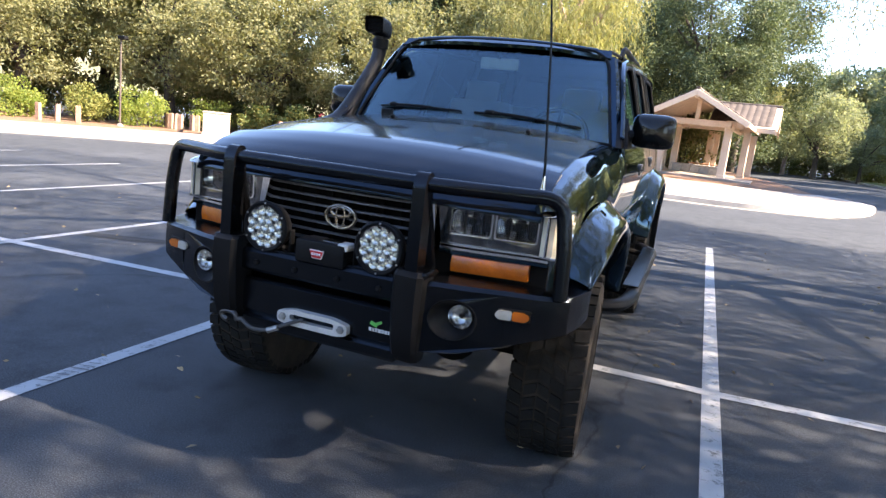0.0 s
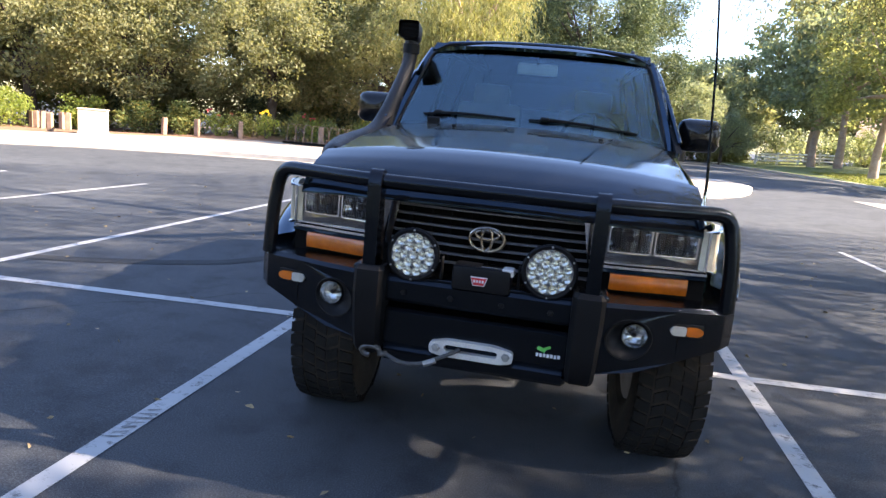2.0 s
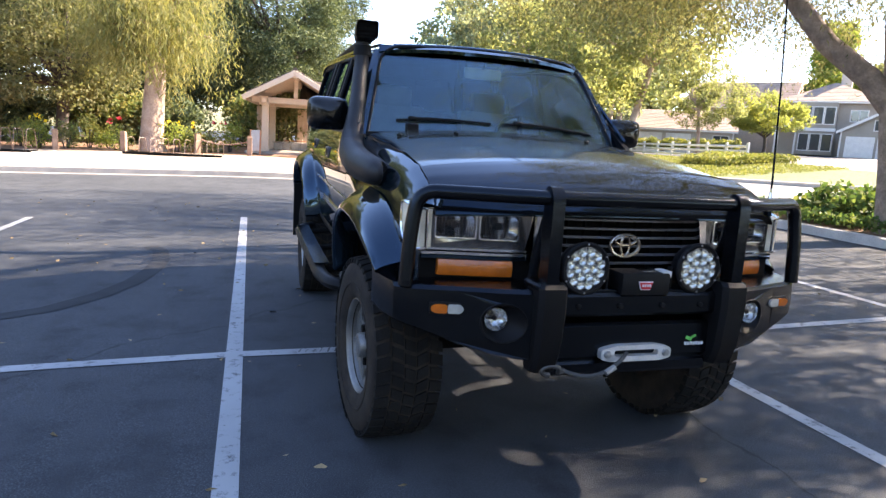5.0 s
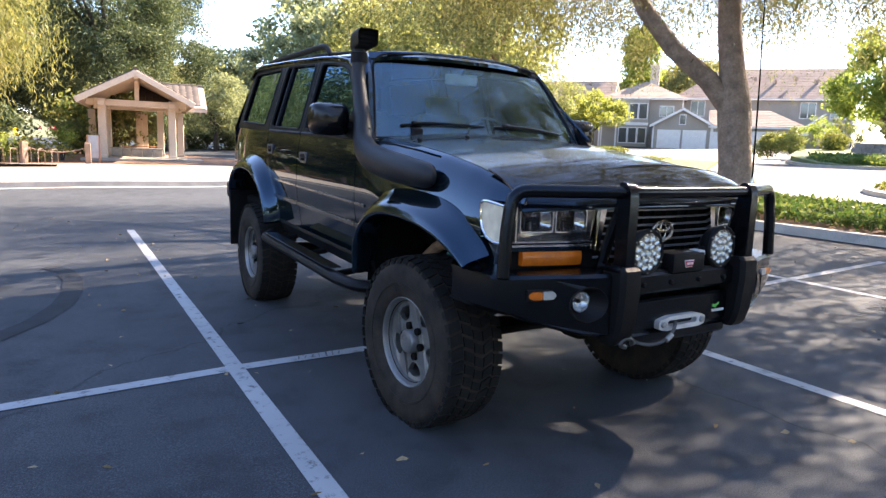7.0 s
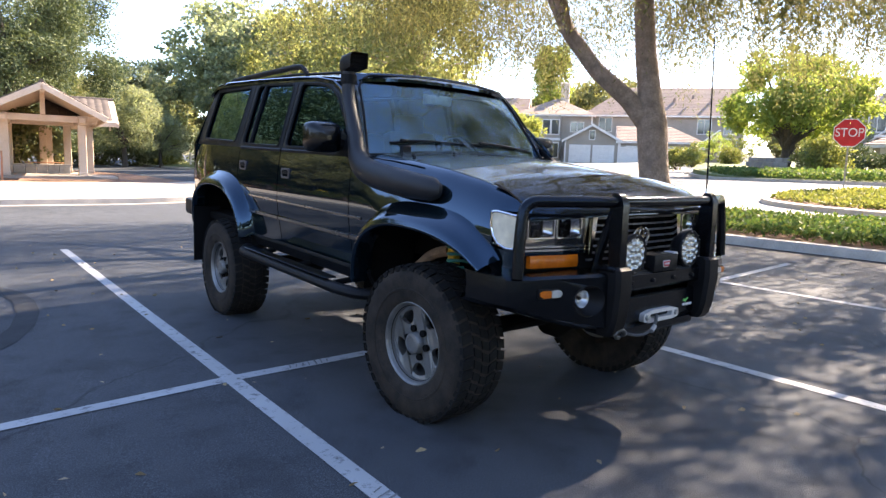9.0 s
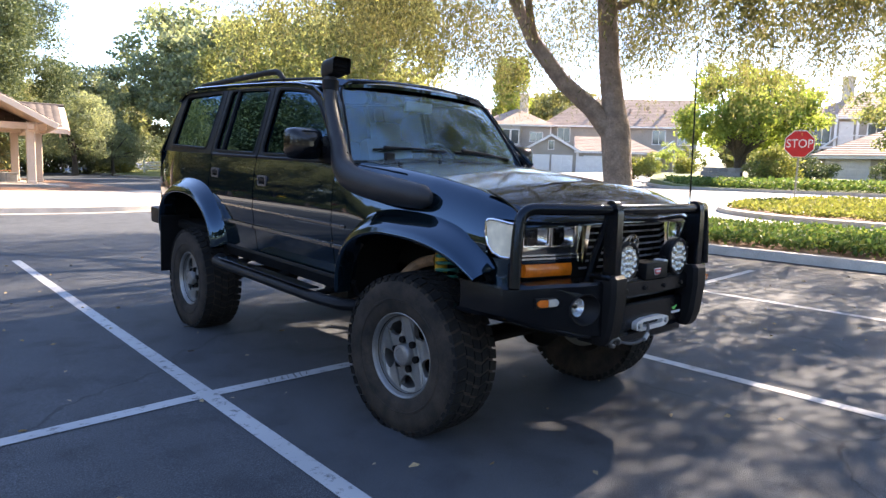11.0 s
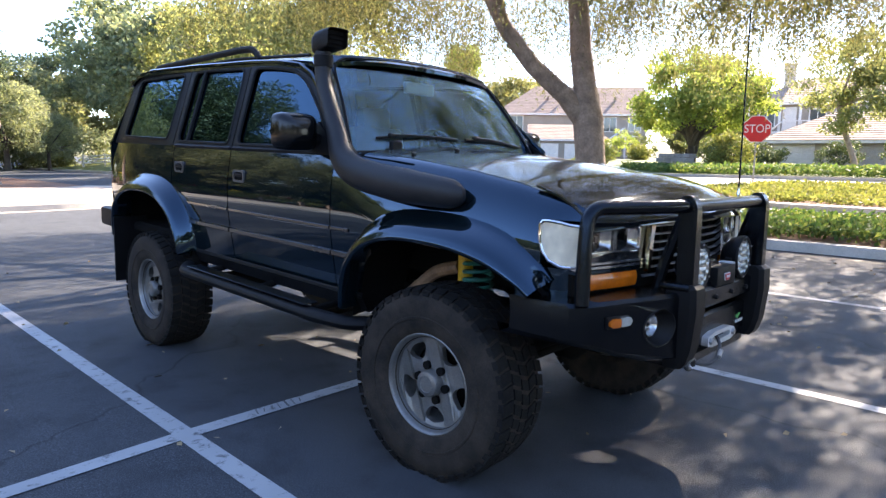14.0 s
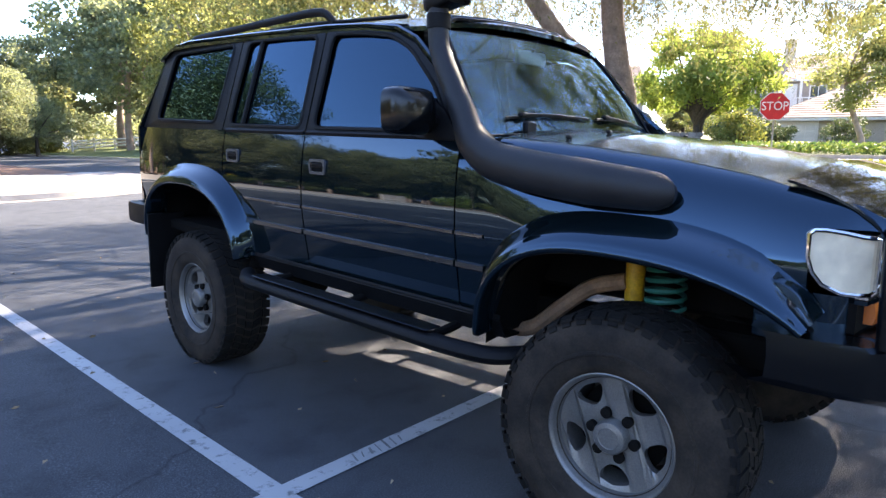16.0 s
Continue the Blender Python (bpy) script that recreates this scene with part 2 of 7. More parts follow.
WORN_STEEL = surface("worn_dark_steel", (0.10, 0.098, 0.095), (0.05, 0.049, 0.048), 0.45, 0.6, scale=30)
ROPE = surface("grey_synthetic_rope", (0.035, 0.035, 0.036), (0.06, 0.06, 0.06), 0.8, scale=40)
RED = surface("red_enamel", (0.55, 0.02, 0.025), None, 0.35, scale=10)
LIME = surface("lime_decal", (0.12, 0.55, 0.10), None, 0.4, scale=10)
WHITE = surface("white_print", (0.72, 0.72, 0.70), None, 0.5, scale=10)
MIRROR_BACK = surface("pale_mirror_back", (0.62, 0.62, 0.58), None, 0.5, scale=10)
HANDLE = surface("grey_handle_surround", (0.075, 0.078, 0.08), None, 0.3, scale=10)
MIRROR = surface("mirror_silver", (0.85, 0.85, 0.85), None, 0.02, 1.0, rvar=0.0)
TRIM = surface("grey_side_trim", (0.010, 0.013, 0.014), None, 0.25, scale=6, coat=0.6)
BARK = surface("brown_bark", (0.33, 0.24, 0.175), (0.18, 0.128, 0.094), 0.95, scale=5, fine=25, bump=0.03, bump_scale=14)
BARK_PALE = surface("pale_pinkish_bark", (0.42, 0.31, 0.24), (0.29, 0.20, 0.15), 0.9, scale=3, fine=22, bump=0.03, bump_scale=10)
BARK_DARK = surface("dark_bark", (0.09, 0.07, 0.055), (0.05, 0.04, 0.032), 0.95, scale=4, fine=22, bump=0.02, bump_scale=14)
STUCCO = surface("cream_stucco", (0.60, 0.465, 0.345), (0.52, 0.40, 0.29), 0.9, scale=2, fine=60, bump=0.004, bump_scale=60)
BEAM = surface("cream_painted_wood", (0.62, 0.485, 0.365), (0.54, 0.42, 0.31), 0.75, scale=3, fine=60)
TILE = surface("terracotta_tile", (0.098, 0.076, 0.062), (0.068, 0.054, 0.046), 0.85, scale=3, fine=30, island=0.18)
SHINGLE = surface("tan_roof_tile", (0.315, 0.222, 0.168), (0.25, 0.176, 0.133), 0.9, scale=0.9, fine=8, island=0.08)
SIDING = surface("taupe_siding", (0.33, 0.280, 0.220), (0.29, 0.245, 0.19), 0.85, scale=0.8, fine=20)
SIDING_PALE = surface("pale_siding", (0.45, 0.39, 0.32), (0.39, 0.335, 0.28), 0.85, scale=0.8, fine=20)
WHITE_PAINT = surface("white_exterior_paint", (0.74, 0.69, 0.61), (0.66, 0.61, 0.54), 0.6, scale=2, fine=40)
DARK_GLASS = surface("window_glass", (0.05, 0.06, 0.07), None, 0.06, spec=0.8, rvar=0.02)
WOOD_POST = surface("weathered_wood", (0.33, 0.21, 0.14), (0.22, 0.14, 0.095), 0.9, scale=4, fine=40, bump=0.01, bump_scale=25)
WOOD_PALE = surface("orange_brown_wood", (0.42, 0.20, 0.10), (0.32, 0.15, 0.075), 0.8, scale=5, fine=40)
GALV = surface("galvanised_steel", (0.34, 0.34, 0.33), (0.26, 0.26, 0.25), 0.45, 0.7, scale=8)
SIGN_RED = surface("red_sign_sheet", (0.52, 0.018, 0.022), None, 0.45, scale=5)
BOX_PAINT = surface("beige_box_paint", (0.42, 0.34, 0.27), (0.37, 0.30, 0.24), 0.6, scale=3)
STONE = surface("pale_field_stone", (0.30, 0.27, 0.23), (0.21, 0.19, 0.165), 0.9, scale=4, island=0.15, bump=0.01, bump_scale=20)
OAK = foliage("oak_leaves", (0.125, 0.138, 0.070), (0.212, 0.212, 0.104), (0.275, 0.255, 0.132), 0.50, 0.5)
PINE = foliage("dark_conifer_leaves", (0.041, 0.066, 0.041), (0.095, 0.120, 0.061), (0.189, 0.212, 0.085), 0.25, 0.5)
PEPPER = foliage("yellow_green_hanging_leaves", (0.118, 0.137, 0.054), (0.252, 0.248, 0.098), (0.385, 0.333, 0.141), 0.5, 0.8)
SYCAMORE = foliage("sycamore_leaves", (0.132, 0.155, 0.074), (0.275, 0.290, 0.136), (0.395, 0.365, 0.160), 0.64, 0.9)
ELM = foliage("bright_green_leaves", (0.122, 0.178, 0.044), (0.262, 0.320, 0.084), (0.395, 0.405, 0.118), 0.62, 0.6)
# Distance haze is put into this greyed leaf colour for far trees.
HAZY_LEAF = foliage("haze_greyed_leaves", (0.125, 0.158, 0.108), (0.255, 0.282, 0.185), (0.370, 0.365, 0.220), 0.55, 0.7)
SUNNY = foliage("sunny_yellow_green_leaves", (0.170, 0.200, 0.060), (0.290, 0.310, 0.090), (0.400, 0.380, 0.110), 0.55, 0.6)
GUM = foliage("olive_hanging_leaves", (0.058, 0.068, 0.035), (0.148, 0.147, 0.073), (0.281, 0.240, 0.112), 0.6, 0.9)
IVY = foliage("ground_cover_leaves", (0.052, 0.100, 0.028), (0.107, 0.163, 0.051), (0.244, 0.259, 0.083), 0.4, 1.2)
YELLOW_IVY = foliage("yellow_green_ground_cover", (0.112, 0.137, 0.037), (0.198, 0.204, 0.065), (0.303, 0.278, 0.094), 0.4, 1.0)
BUSH = foliage("shrub_leaves", (0.078, 0.113, 0.037), (0.172, 0.200, 0.068), (0.346, 0.292, 0.102), 0.4, 1.0)
BLOOM = foliage("red_petals", (0.550, 0.030, 0.050), (0.620, 0.060, 0.100), (0.700, 0.200, 0.220), 0.3, 2.0)
BLOOM_YELLOW = foliage("yellow_petals", (0.750, 0.520, 0.030), (0.800, 0.580, 0.040), (0.820, 0.660, 0.100), 0.3, 2.0)


# ---- mesh helpers ----
def finish(name, bm, material, angle=35):
    bmesh.ops.recalc_face_normals(bm, faces=bm.faces[:])
    me = bpy.data.meshes.new(name)
    bm.to_mesh(me)
    bm.free()
    me.materials.append(material)
    me.polygons.foreach_set("use_smooth", [True] * len(me.polygons))
    me.set_sharp_from_angle(angle=radians(angle))
    return me


def part(name, bm, material, parent, label="", angle=35):
    """Links a bmesh as one mesh under a thing or a part."""
    ob = new(name, finish(name, bm, material, angle))
    ob.parent = parent
    return tagged(ob, label)


def thing(name, label, category, group="", at=None):
    ob = new(name)
    ob.empty_display_size = 0.2
    if at is not None:
        ob.matrix_basis = at
    return tagged(ob, label, category, group)


def structure(name, bm, material, label, category, angle=35):
    return tagged(new(name, finish(name, bm, material, angle)), label, category, "", "structure")


def box(bm, c, s, bevel=0.0, rot=None, seg=1):
    """A bevelled box of size s round c."""
    m = Matrix.Translation(c) @ (rot or Matrix()) @ Matrix.Diagonal((*s, 1))
    r = bmesh.ops.create_cube(bm, size=1.0, matrix=m)
    if bevel:
        edges = list({e for v in r["verts"] for e in v.link_edges})
        bmesh.ops.bevel(bm, geom=edges, offset=bevel, segments=seg, affect="EDGES", profile=0.6)
    return bm


def tube(bm, pts, r, seg=10, caps=True, flat=1.0):
    """A swept tube through pts; r is one radius or one for each point; flat squeezes it sideways."""
    pts = [Vector(p) for p in pts]
    rs = r if isinstance(r, (list, tuple)) else [r] * len(pts)
    rings, up = [], None
    for i, p in enumerate(pts):
        d = (pts[min(i + 1, len(pts) - 1)] - pts[max(i - 1, 0)]).normalized()
        if up is None:
            up = d.orthogonal().normalized() if abs(d.z) > 0.9 else Vector((0, 0, 1))
        a = (up - d * up.dot(d)).normalized()
        b = d.cross(a)
        up = a
        rings.append([bm.verts.new(p + (a * math.cos(k) + b * math.sin(k) * flat) * rs[i]) for k in (2 * math.pi * j / seg for j in range(seg))])
    for q, w in zip(rings, rings[1:]):
        for j in range(seg):
            bm.faces.new((q[j], q[(j + 1) % seg], w[(j + 1) % seg], w[j]))
    if caps:
        bm.faces.new(rings[0][::-1])
        bm.faces.new(rings[-1])
    return bm


def round_path(pts, radius, n=5):
    """Rounds the corners of a polyline."""
    pts = [Vector(p) for p in pts]
    out = [pts[0]]
    for a, b, c in zip(pts, pts[1:], pts[2:]):
        u, w = (a - b), (c - b)
        k = min(radius, u.length * 0.45, w.length * 0.45)
        p, q = b + u.normalized() * k, b + w.normalized() * k
        out += [p.lerp(b, s).lerp(b.lerp(q, s), s) for s in (i / n for i in range(n + 1))]
    return out + [pts[-1]]


def lathe(bm, profile, seg=32, m=None):
    """Turns (radius, height) pairs about z, then places by m."""
    m = m or Matrix()
    rings = []
    for r, h in profile:
        if r < 1e-5:
            rings.append([bm.verts.new(m @ Vector((0, 0, h)))] * seg)
        else:
            rings.append([bm.verts.new(m @ Vector((r * math.cos(k), r * math.sin(k), h))) for k in (2 * math.pi * j / seg for j in range(seg))])
    for q, w in zip(rings, rings[1:]):
        for j in range(seg):
            f = list(dict.fromkeys((q[j], q[(j + 1) % seg], w[(j + 1) % seg], w[j])))
            if len(f) > 2:
                bm.faces.new(f)
    return bm


def sheet(bm, rows, off=None):
    """A sheet through rows of points; off is a shift that gives it a back and edges."""
    g = [[bm.verts.new(p) for p in row] for row in rows]
    n, m = len(g), len(g[0])

    def skin(h, flip):
        for i in range(n - 1):
            for j in range(m - 1):
                f = (h[i][j], h[i + 1][j], h[i + 1][j + 1], h[i][j + 1])
                bm.faces.new(f[::-1] if flip else f)
    skin(g, False)
    if off is not None:
        h = [[bm.verts.new(Vector(p) + Vector(off)) for p in row] for row in rows]
        skin(h, True)
        rim = [(i, 0) for i in range(n)] + [(n - 1, j) for j in range(1, m)] + [(i, m - 1) for i in range(n - 2, -1, -1)] + [(0, j) for j in range(m - 2, 0, -1)]
        for (a, b), (c, d) in zip(rim, rim[1:] + rim[:1]):
            bm.faces.new((g[a][b], h[a][b], h[c][d], g[c][d]))
    return bm


def slab(bm, loops, place, depth):
    """Fills the first loop of 2D points, less the holes that follow; place(u, v, d) puts them in space, d from 0 to depth."""
    flat = [[Vector((u, v, 0)) for u, v in lp] for lp in loops]
    tris = tessellate_polygon(flat)
    pts = [p for lp in flat for p in lp]
    top = [bm.verts.new(place(p.x, p.y, 0.0)) for p in pts]
    low = [bm.verts.new(place(p.x, p.y, depth)) for p in pts]
    for a, b, c in tris:
        bm.faces.new((top[a], top[b], top[c]))
        bm.faces.new((low[c], low[b], low[a]))
    k = 0
    for lp in flat:
        for i in range(len(lp)):
            a, b = k + i, k + (i + 1) % len(lp)
            bm.faces.new((top[a], top[b], low[b], low[a]))
        k += len(lp)
    return bm


def smooth_loop(pts, radius=0.04, n=3):
    """Rounds the corners of a closed 2D loop."""
    out = []
    for i, b in enumerate(pts):
        a, c, b = Vector(pts[i - 1]), Vector(pts[(i + 1) % len(pts)]), Vector(b)
        u, w = a - b, c - b
        k = min(radius, u.length * 0.45, w.length * 0.45)
        p, q = b + u.normalized() * k, b + w.normalized() * k
        out += [tuple(p.lerp(b, s).lerp(b.lerp(q, s), s)) for s in (j / n for j in range(n + 1))]
    return out


def step(x):
    x = min(1.0, max(0.0, x))
    return x * x * (3 - 2 * x)


def along(x, table):
    """Reads a value from a table of (place, value)."""
    if x <= table[0][0]:
        return table[0][1]
    for (a, p), (b, q) in zip(table, table[1:]):
        if x <= b:
            return p + (q - p) * (x - a) / (b - a)
    return table[-1][1]


def spread(a, b, n):
    return [a + (b - a) * i / (n - 1) for i in range(n)]

# ---- ground: level round the car, falling to -x, rising to +x ----
def ground_z(x, y):
    z = 0.0222 * math.copysign(max(0.0, min(abs(x), 24.0 if x > 0 else 60.0) - 1.5), x)
    if x > 4:
        q = min(x, 24.0)
        z += 0.0015 * (q - 4) ** 2
    if x > 29:
        z += 0.042 * (min(x, 56.0) - 29) * step((y - 2) / 16)
    if y > 18:
        z += 0.030 * (min(y, 29.0) - 18) * (1 - step((x - 8) / 8)) * step((x + 26) / 14)
    return z


def far_steps():
    a = [0.75 * i for i in range(0, 54)]
    b = [41 + 4 * i for i in range(0, 16)] + [130, 200, 330, 560, 900]
    return sorted([-v for v in a[1:] + b] + a + b)


xs = far_steps()
bm = sheet(bmesh.new(), [[(x, y, ground_z(x, y)) for y in xs] for x in xs])
structure("ground", bm, ASPHALT, "grey asphalt parking lot with dappled tree shade", "ground")


def ribbon(pa, pb, n, m, height, drop=0.25, bm=None, lift=None):
    """A raised strip between two polylines, laid on the ground, with a skirt."""
    bm = bm or bmesh.new()

    def at(poly, t):
        d = [0.0]
        for p, q in zip(poly, poly[1:]):
            d.append(d[-1] + math.dist(p, q))
        return Vector((along(t * d[-1], [(a, p[0]) for a, p in zip(d, poly)]), along(t * d[-1], [(a, p[1]) for a, p in zip(d, poly)])))
    rows = []
    for t in spread(0, 1, n):
        a, b = at(pa, t), at(pb, t)
        row = [a.lerp(b, k) for k in spread(0, 1, m)]
        pts = [(p.x, p.y, ground_z(p.x, p.y) + height + (lift(p.x, p.y) if lift else 0.0)) for p in row]
        rows.append(pts)
    sheet(bm, rows, (0, 0, -drop))
    return bm


def stripe(name, a, b, w=0.10, z=0.004):
    n = max(2, int(math.dist(a, b) / 0.7))
    d = (Vector(b) - Vector(a)).normalized()
    s = Vector((-d.y, d.x)) * w / 2
    rows = []
    for t in spread(0, 1, n):
        p = Vector(a).lerp(Vector(b), t)
        rows.append([((p + s * k).x, (p + s * k).y, ground_z(*(p + s * k)) + z) for k in (-1, 1)])
    return structure(name, sheet(bmesh.new(), rows), ROAD_PAINT, "worn white painted stall line", "road marking")


def skewed(x, y):
    """The stall grid stands a little askew to the car."""
    return (x + 0.008 * (y - 1.1), y + 0.022 * x)


for i, x in enumerate((-13.33, -10.36, -7.39, -4.40, -1.455, 1.515, 4.49)):
    stripe(f"stall_line_{i + 1}", skewed(x, -5.9), skewed(x, 7.72))
stripe("cross_line", skewed(-17.5, 1.12), skewed(6.6, 1.12), 0.10, 0.0055)
# curved tyre mark
arc = [(-4.3, 1.72), (-3.8, 1.86), (-3.26, 2.06), (-2.78, 2.34), (-2.50, 2.75), (-2.33, 3.2), (-2.24, 3.7), (-2.22, 4.2), (-2.28, 4.7), (-2.42, 5.05)]
rows = []
for p, q in zip(arc, arc[1:] + [(-2.62, 5.3)]):
    d = (Vector(q) - Vector(p)).normalized()
    rows.append([(p[0] + d.y * k, p[1] - d.x * k, ground_z(*p) + 0.006) for k in (-0.085, 0.085)])
structure("tyre_mark", sheet(bmesh.new(), rows), SKID, "dark curved tyre mark on the asphalt", "tyre mark")

# rubber scuffed across the paint by tyre lugs
def scuff(name, cx, cy, along_y, n=7):
    bm = bmesh.new()
    for i in range(n):
        o = (i - n / 2) * 0.045
        u, k = 0.047 * (0.75 + 0.25 * math.sin(5.1 * i)), 0.010 + 0.004 * math.sin(3.7 * i)
        c = [(cx - u, cy + o), (cx + u, cy + o + 0.025), (cx + u, cy + o + 0.025 + k), (cx - u, cy + o + k)]
        if not along_y:
            c = [(cx + (y - cy), cy + (x - cx)) for x, y in c][::-1]
        bm.faces.new([bm.verts.new((x, y, ground_z(x, y) + 0.0085)) for x, y in c])
    return structure(name, bm, SCUFF, "dark tyre scuffs across the painted line", "tyre mark")


scuff("scuff_1", -1.463, -0.71, True)
scuff("scuff_2", -0.92, 1.10, False)
# raised pavement and kerb behind the lot
front = [(-46, -18), (-30, -3), (-22, 8.6), (-19.7, 11.4), (-17.5, 13.8), (-15.2, 15.5), (-12, 16.7), (-8, 17.15), (-1, 17.05), (3.0, 17.1), (4.6, 17.6)]
inner = [(-46.2, -17.8), (-30.2, -2.8), (-22.15, 8.75), (-19.82, 11.55), (-17.6, 13.95), (-15.25, 15.68), (-12, 16.88), (-8, 17.33), (-1, 17.23), (3.0, 17.28), (4.5, 17.75)]
back = [(-52, -14), (-36, 0), (-26.5, 12), (-22.5, 17.5), (-18.5, 21.8), (-14, 23.8), (-9, 24.4), (-5, 24.7), (-2, 24.3), (2, 24.0), (4.4, 23.4)]
structure("kerb", ribbon(front, inner, 90, 3, 0.15), KERB, "worn concrete kerb along the lot", "kerb")
gutter = []
for p, q in zip(front, front[1:] + [(5.2, 18.05)]):
    d = (Vector(q) - Vector(p)).normalized()
    gutter.append((p[0] + 0.55 * d.y, p[1] - 0.55 * d.x))
structure("gutter", ribbon(gutter, front, 90, 3, 0.010, 0.06), GUTTER, "sunlit tan concrete gutter below the kerb", "gutter")
structure("pavement", ribbon(inner, back, 90, 7, 0.152), CONCRETE, "sunlit pale concrete pavement", "pavement")
tip = [(4.6, 17.6), (5.2, 18.05), (5.75, 18.75), (6.2, 19.7), (6.5, 20.7), (6.58, 21.5), (6.42, 22.3), (6.0, 23.1), (5.3, 23.9)]
tip_in = [(4.5, 17.75), (5.1, 18.2), (5.62, 18.85), (6.05, 19.77), (6.33, 20.73), (6.40, 21.45), (6.25, 22.2), (5.87, 22.98), (5.2, 23.75)]
structure("kerb_end", ribbon(tip, tip_in, 40, 3, 0.15), KERB, "rounded kerb end", "kerb")
structure("pavement_end", ribbon(tip_in, [(4.4, 18.2), (4.4, 19.5), (4.4, 20.8), (4.4, 22.0), (4.4, 23.4)], 40, 4, 0.152), CONCRETE, "rounded end of the pavement", "pavement")
bed_back = [(-75, 10), (-60, 30), (-44, 44), (-28, 50), (-14, 52), (-4, 52), (2.4, 46), (3.8, 33)]
structure("planting_bed", ribbon(back + [(5.3, 23.9)], bed_back, 60, 14, 0.13), SOIL, "brown bark mulch bed under the trees", "soil")

# grassed verge with fence on the far side of the drive
verge_a = [(17.5, 12.5), (15.6, 17.6), (14.0, 22.4), (13.5, 30), (13.0, 42), (12, 70)]
verge_k = [(17.7, 12.6), (15.8, 17.7), (14.2, 22.4), (13.7, 30), (13.2, 42), (12.2, 70)]
verge_b = [(25, 17), (26, 22), (27.0, 28.6), (28.5, 38), (30, 50), (34, 78)]
structure("verge_kerb", ribbon(verge_a, verge_k, 40, 3, 0.14), KERB, "grey kerb of the grassed verge", "kerb")
structure("verge", ribbon(verge_k, verge_b, 40, 10, 0.13), LAWN, "sunlit grassed verge", "lawn")
# planted strip by the stalls
strip_a = [(7.8, -30), (7.85, 3.0), (8.05, 7.6), (8.4, 9.2)]
strip_k = [(7.96, -30), (8.01, 3.0), (8.2, 7.5), (8.5, 9.0)]
strip_b = [(11.0, -30), (11.0, 3.0), (10.8, 7.0), (9.6, 9.0)]
structure("strip_kerb", ribbon(strip_a, strip_k, 40, 3, 0.15), KERB, "grey concrete kerb of the planted strip", "kerb")
structure("strip_soil", ribbon(strip_k, strip_b, 40, 6, 0.13), SOIL, "soil of the planted strip", "soil")
# lighter public road, island, far verge
structure("road", ribbon([(11.2, -80), (11.2, 3), (11.0, 7), (10, 11), (9.4, 20)], [(24, -80), (24, 3), (24, 10), (19.5, 12.2), (15.6, 17.2)], 60, 12, 0.012, 0.3), ROAD, "pale sunlit road surface", "road")
isl, isl_k, isl_c = [], [], []
for j in range(41):
    a = 2 * math.pi * j / 40
    ex, ey = math.copysign(abs(math.cos(a)) ** 0.8, math.cos(a)), math.copysign(abs(math.sin(a)) ** 0.8, math.sin(a))
    for lst, k in ((isl, 0.0), (isl_k, 0.22)):
        lst.append((17.9 + (3.6 - k) * ex, -0.2 + (6.9 - k) * ey))
    isl_c.append((17.9 + 0.6 * ex, -0.2 + 3.0 * ey))
structure("island_kerb", ribbon(isl, isl_k, 81, 3, 0.14), KERB, "grey kerb round the road island", "kerb")
structure("island_soil", ribbon(isl_k, isl_c, 81, 5, 0.13), SOIL, "planted road island", "soil")
structure("island_core", ribbon([(17.3, -3.2), (18.5, -3.2)], [(17.3, 2.8), (18.5, 2.8)], 4, 12, 0.13), SOIL, "middle of the road island", "soil")
far_a = [(24, -80), (24, 3), (24.2, 9.5), (26.5, 13), (32, 18)]
far_k = [(24.2, -80), (24.2, 3), (24.4, 9.4), (26.6, 12.8), (32.1, 17.8)]
far_b = [(44, -80), (44, 3), (42, 12), (42, 16), (40, 22)]
structure("far_kerb", ribbon(far_a, far_k, 40, 3, 0.14), KERB, "kerb on the far side of the road", "kerb")
structure("far_lawn", ribbon(far_k, far_b, 40, 10, 0.13, lift=lambda x, y: 0.45 * step((x - 24) / 14)), LAWN, "sunlit lawn before the houses", "lawn")
structure("house_drive", ribbon([(19.6, 12.4), (26, 24), (34, 40)], [(32.2, 18.4), (44, 26), (60, 36)], 30, 10, 0.02, 0.3, lift=lambda x, y: 0.12 * step((x - 24) / 26)), ROAD, "pale drive to the garages", "road")

# ---- the car: x across (its right side is -x), y from nose to tail, front axle at y = 0 ----
RAKE = 0.030
car = thing("car", "lifted dark green off-road wagon with black steel bull bar", "car")


def cpart(name, bm, material, parent=None, label="", angle=35, rake=True):
    """A part of the car's body, which sits nose-down on its springs."""
    if rake:
        for v in bm.verts:
            v.co.z += RAKE * v.co.y
    return part(name, bm, material, parent or car, label, angle)


BELT = 1.365
HOOD_C = [(-0.775, 1.135), (-0.765, 1.165), (-0.74, 1.195), (-0.68, 1.235), (-0.60, 1.268), (-0.50, 1.298), (-0.35, 1.331), (-0.1, 1.369), (0.2, 1.398), (0.55, 1.424)]


def hood_z(x, y):
    return along(y, HOOD_C) - 0.048 * (abs(x) / 0.75) ** 2.2 * (0.45 + 0.55 * step((y + 0.78) / 0.3))


def bow(x, y):
    """How far the nose sweeps back towards its corners."""
    return 0.085 * (min(abs(x), 0.78) / 0.77) ** 2.6 * (1 - step((y + 0.78) / 0.45))


